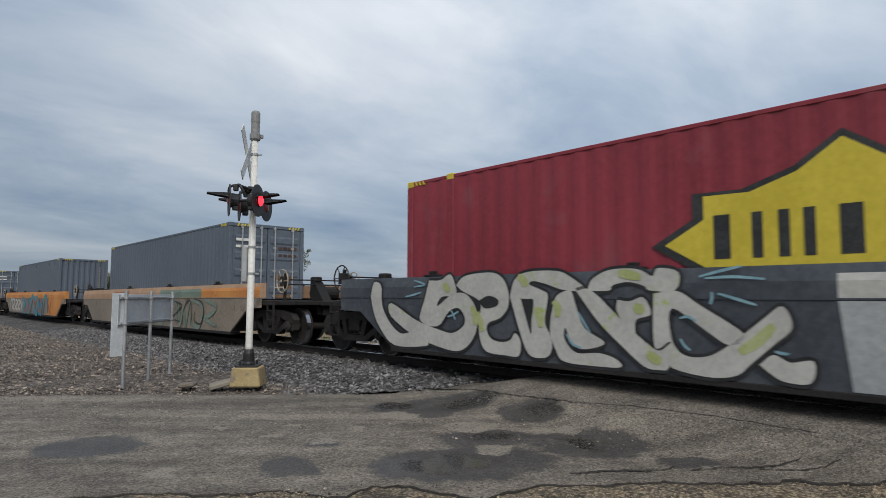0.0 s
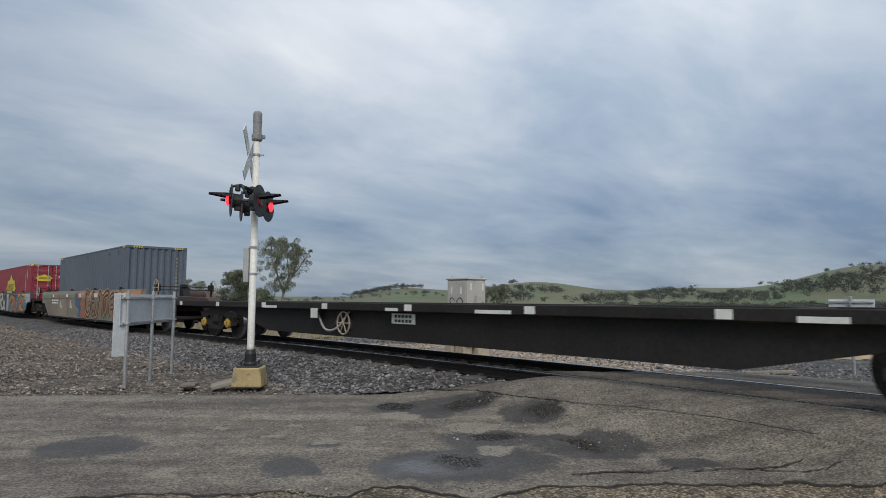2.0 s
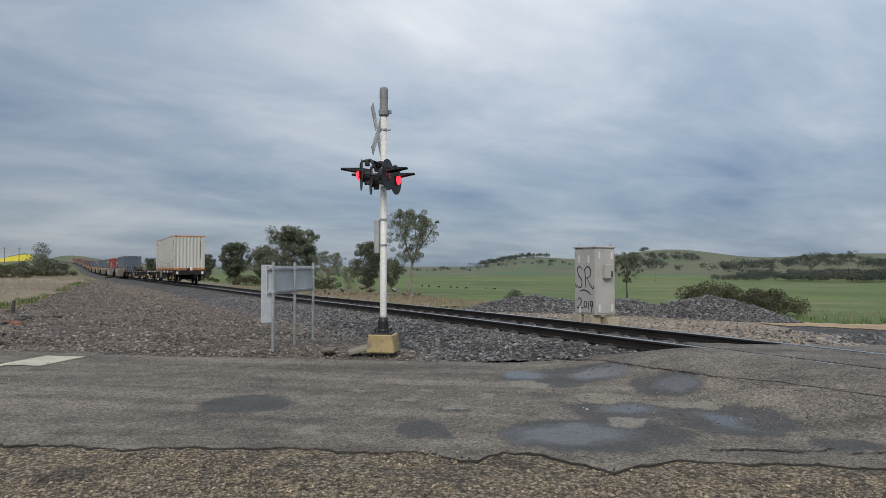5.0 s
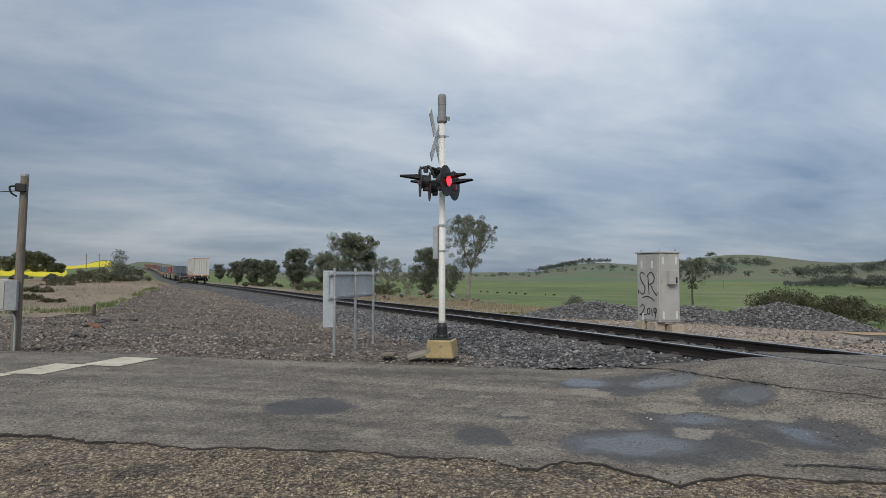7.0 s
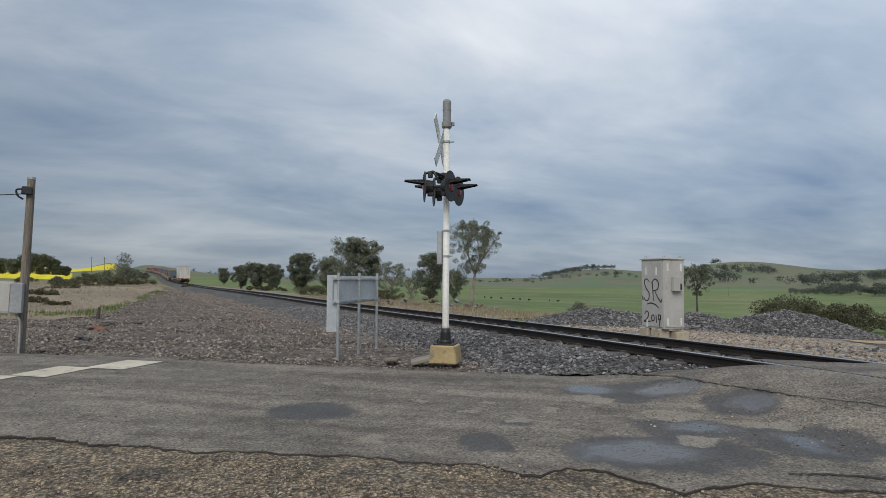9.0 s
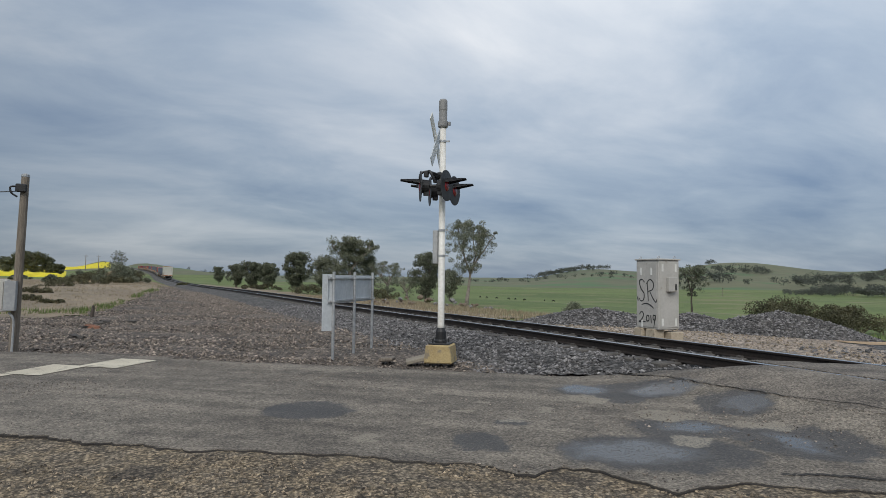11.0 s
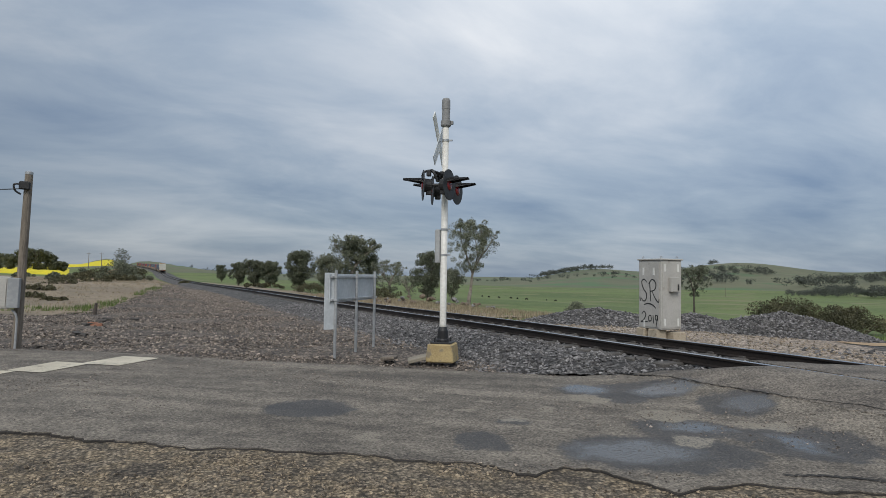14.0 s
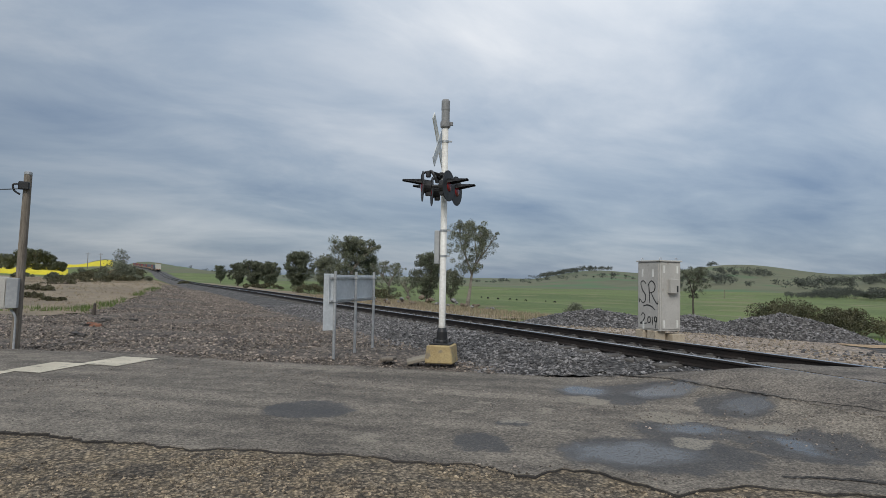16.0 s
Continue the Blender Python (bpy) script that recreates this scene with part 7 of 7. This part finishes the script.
shrub(*polar(-17.8, 55), 4.0, 1.2, M["leaf_brown"], 32, "low dry scrub under the trees", 1500, 0.09)
shrub(*polar(-8.0, 92), 6.0, 1.0, M["leaf_brown"], 33, "low dry scrub under the trees", 1500, 0.12)
shrub(*polar(-52.6, 29.5), 3.3, 1.75, M["leaf_brown"], 21, "broad brown-green shrub on the verge", 6500, 0.055, 2.4)
shrub(*polar(-57.0, 29.5), 2.7, 1.35, M["leaf_brown"], 22, "broad brown-green shrub on the verge", 4800, 0.055, 2.0)
shrub(*polar(-70.5, 35.0), 3.0, 1.15, M["leaf_brown"], 23, "low brown shrub beside the dirt road", 4000, 0.06, 1.8)
shrub(*polar(-76.5, 33.0), 2.4, 1.1, M["leaf_brown"], 24, "low brown shrub beside the dirt road", 2600, 0.06, 1.8)
shrub(*polar(-35.7, 36.0), 1.3, 1.0, M["leaf"], 25, "small round grey-green shrub", 1400, 0.05, 1.2)

# dry bank, scrub and stump by the line on the camera's side
sheet("dry_bank_near", np.arange(-14, 8, 0.2), np.arange(16, 60, 0.2),
      lambda x, y: ~gravel_edge(x, y) & (track_x(y) - x > 3.2),
      lambda x, y: land(x, y) + 0.03 + 0.04 * wave(x, y, 0.8, 2), M["dry_ground"], label="dry grassy bank beside the railway", category="grass bank")
sheet("dry_bank", np.arange(-60, 8, 0.6), np.arange(22, 150, 0.6),
      lambda x, y: ((y > 59.5) | (x < -13.5)) & ~gravel_edge(x, y) & (track_x(y) - x > 3.2 + 0.4 * wave(x, y, 0.8, 2)),
      lambda x, y: land(x, y) + 0.03 + 0.05 * wave(x, y, 0.8, 2), M["dry_ground"], label="dry grassy bank beside the railway", category="grass bank")
sheet("far_dry_verge", np.arange(4, 22, 0.5), np.arange(24, 170, 0.8),
      lambda x, y: (x - track_x(y) > 2.8) & (x - track_x(y) < 6.5 + 1.2 * wave(x, y, 0.5, 2)),
      lambda x, y: land(x, y) + 0.03, M["dry_ground"], label="dry grass verge beyond the rails", category="grass bank")


def tufts(name, xy, height, length, mat, label, seed, blades=5, lean=0.45):
    g = np.random.default_rng(seed)
    n = len(xy) * blades
    p = np.repeat(xy, blades, 0) + g.normal(0, length * 0.35, (n, 2))
    z = height(p[:, 0], p[:, 1])
    a = g.random(n) * 6.283
    l = length * (0.5 + 0.8 * g.random(n))
    wdt = length * 0.06 + 0.004
    base = np.stack([p[:, 0], p[:, 1], z], -1)
    side = np.stack([np.cos(a), np.sin(a), 0 * a], -1) * wdt
    tip = base + np.stack([-np.sin(a) * l * lean * g.random(n), np.cos(a) * l * lean * g.random(n), l], -1)
    v = np.stack([base - side, base + side, tip], 1).reshape(-1, 3)
    return tagged(cloud(name, v, np.arange(3 * n).reshape(-1, 3), mat), label, "grass", kind="stuff")


lz = lambda x, y: land(x, y)
tufts("dry_grass", scatter(16000, -40, 6, 23, 110, lambda x, y: ~gravel_edge(x, y) & (track_x(y) - x > 3.3), 8), lz, 0.13, M["dry_grass"], "blonde dry grass on the bank", 8, 6)
tufts("bank_green_grass", scatter(17000, -14, 5, 20, 64, lambda x, y: ~gravel_edge(x, y) & gravel_edge(x, y - 4.0) & (wave(x, y, 0.4, 6) > -0.55), 9), lz, 0.20, M["green_grass"], "green grass fringe along the gravel", 9)
tufts("verge_grass", scatter(15000, 14, 60, -26, 34, lambda x, y: (on_normal(x, y) > 23.3) & (on_normal(x, y) < 25.6) & (x * 0.8 - y * 0.6 > 4.6), 10), lz, 0.20, M["green_grass"], "rank green grass along the dirt road", 10)
tufts("paddock_seed_grass", scatter(9000, 16, 70, -20, 40, lambda x, y: (on_normal(x, y) > 25.4) & (on_normal(x, y) < 31) & (x * 0.8 - y * 0.6 > 2), 11), lz, 0.16, M["dry_grass"], "pale seeding grass at the paddock edge", 11, 4)
tufts("far_side_grass", scatter(7000, 8, 24, 22, 60, lambda x, y: (x - track_x(y) > 4.0) & (x - track_x(y) < 11), 12), lz, 0.20, M["dry_grass"], "dry grass beyond the rails", 12)

stump = tagged(part("fence_post", lathe(bmesh.new(), [(0.075, 0), (0.065, 0.35), (0.05, 0.52), (0.02, 0.55)], Matrix(), 9), M["dark_bark"]), "short charred fence post stump on the bank", "fence post")
stump.matrix_basis = pose(*polar(5.1, 28.5), float(land(*polar(5.1, 28.5))) - 0.03, 4, 5, 0)
rng = random.Random(9)
for k, (b, d) in enumerate(((5.2, 23.0), (4.6, 24.5), (4.2, 25.3), (5.6, 22.6), (4.9, 22.2), (6.3, 19.0), (5.8, 18.6), (2.2, 25.0))):
    bm = box(bmesh.new(), -0.15, 0.15, -0.08, 0.08, 0, 0.09, 0.02)
    for v in bm.verts:
        v.co += Vector((rng.uniform(-.03, .03), rng.uniform(-.03, .03), rng.uniform(-.02, .02)))
    ob = tagged(part("concrete_rubble", bm, M["brick_red" if k % 4 == 0 else "sleeper"]), "broken lump of rubble on the gravel yard", "rubble", "yard rubble")
    s = polar(b, d)
    ob.matrix_basis = pose(s[0], s[1], float(land(*s)) + 0.01, rng.uniform(-9, 9), rng.uniform(-9, 9), rng.uniform(0, 180))
plank = tagged(part("timber_offcut", box(bmesh.new(), -0.55, 0.55, -0.06, 0.06, 0, 0.07, 0.01), M["pale_patch"]), "pale broken timber offcut on the dark gravel", "timber")
plank.matrix_basis = pose(15.0, 6.1, float(land(15.0, 6.1)) + 0.0, 0, -4, -62)

for k, (b, d, w, h, m) in enumerate(((4.7, 92, 4.2, 2.0, "leaf_brown"), (3.7, 90, 4.6, 3.0, "leaf_dark"), (2.7, 94, 4.6, 2.2, "leaf_brown"), (2.6, 100, 3.6, 1.6, "leaf_brown"), (5.6, 96, 3.6, 1.3, "leaf_brown"), (2.2, 82, 4.0, 1.0, "leaf"), (3.4, 78, 4.0, 0.9, "leaf_brown"),
                                     (7.6, 84, 3.2, 1.1, "leaf_dark"), (6.9, 80, 3.0, 0.8, "leaf_brown"), (6.1, 150, 3.0, 2.4, "leaf_dark"), (9.9, 110, 3.0, 1.0, "leaf_dark"), (2.3, 118, 3.0, 1.6, "leaf"), (-1.6, 130, 3.0, 0.9, "leaf_brown"))):
    shrub(*polar(b, d), w, h, M[m], 60 + k, "dark scrub on the bank beside the railway", 1500, 0.13)
tree(*polar(3.3, 93), 4.4, 2.4, M["leaf_dark"], M["bark"], 41, "half-dead tree with bare top limbs on the bank", 500, 0.16, 0.10, 0.3, 0.8, 0.4)
bank = tagged(part("earth_bank", lathe(bmesh.new(), [(6, 0), (5, 1.4), (3, 2.4), (1, 2.8)], Matrix(), 20), M["bank_earth"]), "bare orange earth bank of a cutting", "earth bank", kind="structure")
bank.matrix_basis = pose(*polar(3.2, 240), float(land(*polar(3.2, 240))) - 0.4)
for k, (b, d, h, w) in enumerate(((10.8, 240, 6.0, 5.0), (9.9, 240, 8.2, 8.0), (9.0, 240, 8.0, 8.5), (8.2, 240, 6.5, 6.5), (7.5, 240, 4.2, 5.0), (11.6, 260, 6.5, 6.0), (12.8, 250, 8, 7))):
    tree(*polar(b, d), h, w, M["leaf_dark"], M["dark_bark"], 70 + k, "dense dark cypress by the canola field", 3000, 0.42, 0.30, 0.15)
pale_path = sheet("farm_track", np.arange(-40, 0, 0.3), np.arange(40, 240, 0.5),
                  lambda x, y: (np.abs(x + 7.0 + 0.105 * (y - 60) + 1.2 * wave(x, y, 0.04, 1)) < 1.3) & (y > 80),
                  lambda x, y: land(x, y) + 0.07, M["dirt_road"], label="pale farm track along the bank", category="farm track")


# canola fields, laid over the rising ground
def crop(name, b0, b1, d0, d1):
    bs, ds = np.radians(np.linspace(b0, b1, 50)), np.linspace(d0, d1, 30)
    gb, gd = np.meshgrid(bs, ds, indexing="ij")
    x, y = -gd * np.sin(gb), gd * np.cos(gb)
    z = land(x, y) + 0.9
    z[0], z[-1] = z[0] - 1.0, z[-1] - 1.0
    z[:, 0], z[:, -1] = z[:, 0] - 1.0, z[:, -1] - 1.0
    ix = np.arange(x.size).reshape(x.shape)
    f = np.stack([ix[:-1, :-1], ix[1:, :-1], ix[1:, 1:], ix[:-1, 1:]], -1).reshape(-1, 4)
    ob = cloud(name, np.stack([x, y, z], -1).reshape(-1, 3), f, M["canola"])
    for p in ob.data.polygons:
        p.use_smooth = True
    return tagged(ob, "bright yellow canola field in flower", "crop field", kind="structure")


crop("canola_field", 6.9, 40, 185, 330)
crop("canola_slope", 3.9, 9.5, 430, 800)

for b, d in ((4.75, 330), (5.65, 330)):
    p = thing("far_power_pole", "thin distant power pole", "power pole", "far power poles", at=pose(*polar(b, d), float(land(*polar(b, d))), 0, 0, 0))
    part("shaft", rod(bmesh.new(), (0, 0, 0), (0, 0, 7.5), 0.16, 0.11, 8), M["timber"], p)
    part("crossarm", box(bmesh.new(), -0.9, 0.9, -0.07, 0.07, 6.8, 6.95), M["timber"], p)
p = thing("far_power_pole", "thin distant timber pole in the paddock", "power pole", "far power poles", at=pose(*polar(-48.0, 190), float(land(*polar(-48.0, 190)))))
part("shaft", rod(bmesh.new(), (0, 0, 0), (0, 0, 2.4), 0.07, 0.05, 8), M["timber"], p)
part("crossarm", box(bmesh.new(), -0.3, 0.3, -0.04, 0.04, 2.1, 2.18), M["timber"], p)

# ---- far woodland: clumps of foliage along the paddock's edge and over the hills ----
def woodland(name, spots, label, seed, leaves=190):
    g = np.random.default_rng(seed)
    V, F, n = [], [], 0
    for b, d, h in spots:
        x, y = polar(b, d)
        z = float(land(x, y))
        k = 5
        c = np.stack([x + g.normal(0, h * 0.30, k), y + g.normal(0, h * 0.3, k), z + h * g.uniform(0.30, 0.72, k)], -1)
        v, f = leaf_cloud(c, np.full(k, h * 0.34), leaves, h * 0.062, g)
        V.append(v)
        F.append(f + n)
        n += len(v)
    return tagged(cloud(name, np.vstack(V), np.vstack(F), M["far_leaf"]), label, "woodland", kind="stuff")


g = np.random.default_rng(77)
spots = []
for b in np.arange(-80, -52.3, 0.10):                      # belt at the foot of the hills
    for k in range(2):
        if wave(b, 3.0 * k, 1.3, 4) < -0.15:
            continue
        spots.append((b + g.normal(0, 0.15), 285 + 40 * k + g.normal(0, 10), g.uniform(3.2, 5.6) * min(1.0, 0.45 + (-52.3 - b) / 12)))
for b in np.arange(-51, -28.5, 0.35):
    if g.random() < 0.72:
        spots.append((b + g.normal(0, 0.2), 540 + g.normal(0, 20), g.uniform(3.0, 6.5)))
for b in np.arange(-38.8, -32.7, 0.16):                    # wooded brow
    spots.append((b, 820 + g.normal(0, 30), g.uniform(5, 8)))
for cb, cd, n, sb, sd in ((-45.5, 560, 16, 0.8, 25), (-48.0, 600, 7, 0.5, 12), (-50.3, 560, 9, 0.6, 12), (-47.0, 930, 6, 0.4, 10), (-46.0, 420, 20, 2.0, 25), (-35.0, 760, 40, 1.4, 40), (-57.5, 520, 30, 1.6, 45), (-61.0, 600, 34, 1.8, 50), (-66.0, 470, 34, 2.0, 40), (-71.5, 520, 50, 1.8, 45), (-75.0, 560, 50, 1.6, 50), (-69.5, 640, 8, 0.5, 20), (-73.0, 905, 4, 0.8, 8), (-75.2, 900, 5, 0.6, 8), (-54.5, 420, 18, 1.2, 30), (-63.5, 450, 22, 1.8, 30), (-78.0, 560, 40, 2.0, 60), (-67.9, 900, 2, 0.3, 5)):
    for _ in range(n):
        spots.append((cb + g.normal(0, sb), cd + g.normal(0, sd), g.uniform(4.5, 8)))
for b in np.arange(-28.5, -2, 0.22):                       # thin line on the horizon
    if g.random() < 0.6:
        spots.append((b + g.normal(0, 0.1), 620 + g.normal(0, 30), g.uniform(2.0, 4.5)))
for b in np.arange(12, 50, 0.5):
    spots.append((b, 420 + g.normal(0, 30), g.uniform(4, 8)))
woodland("far_woodland", spots, "dark green woodland along the hills", 5)

# ---- sheep ----
def sheep(x, y, yaw, seed):
    c = thing("sheep", "small dark sheep grazing in the green paddock", "sheep", "grazing sheep", at=pose(x, y, float(land(x, y)) - 0.02, 0, 0, yaw))
    bm = bmesh.new()
    bmesh.ops.create_icosphere(bm, subdivisions=2, radius=1, matrix=Matrix.Translation((0, 0, 0.66)) @ Matrix.Diagonal((0.62, 0.24, 0.27, 1)))
    part("body", bm, M["cattle"], c)
    bm = bmesh.new()
    bmesh.ops.create_icosphere(bm, subdivisions=1, radius=1, matrix=Matrix.Translation((0.78, 0, 0.42)) @ pose(0, 0, 0, 0, 40, 0) @ Matrix.Diagonal((0.22, 0.09, 0.11, 1)))
    rod(bm, (0.5, 0, 0.72), (0.74, 0, 0.48), 0.11, 0.08, 8)
    part("head", bm, M["cattle"], c)
    for lx in (-0.42, 0.42):
        for ly in (-0.13, 0.13):
            part("leg", rod(bmesh.new(), (lx, ly, 0), (lx, ly, 0.55), 0.05, 0.075, 7), M["cattle"], c)
    c.scale = (0.29, 0.29, 0.29)
    return c


rng = random.Random(6)
for b, d in ((-28.0, 88), (-28.9, 86), (-30.0, 90), (-30.6, 88), (-31.4, 84), (-33.2, 92), (-34.0, 90), (-27.4, 95)):
    x, y = polar(b, d)
    sheep(x, y, rng.uniform(0, 360), 1)


def motions():
    """Everything that moves: the train and the flashing lamp discs."""
    times = [0.5 * k for k in range(33)]
    for ob, u, half, lift in RIDES:
        walk(ob, [(t, train_pose(u, half, t, lift)) for t in times])
    # lamps a and d flash in turn with b and c, and stay dark once the train has cleared
    def rest(on):
        return pose(0.05, 0, 0) if on else pose(-0.075, 0, 0)

    swaps = [0.45, 1.15, 1.8, 2.46, 3.1, 3.9, 4.45, 5.2, 5.9, 6.55, 7.2, 7.7]
    for name, disc in FLAPS:
        first = name in "ad"

        def lit(t):
            n = sum(t > s for s in swaps)
            return n < len(swaps) and (n % 2 == 0) == first
        rows = [(0.0, rest(lit(0)))]
        for s in swaps:
            for t in (s - 0.04, s + 0.04):
                rows.append((t, rest(lit(t))))
        rows.append((16.0, rest(lit(16.0))))
        walk(disc, rows)


motions()
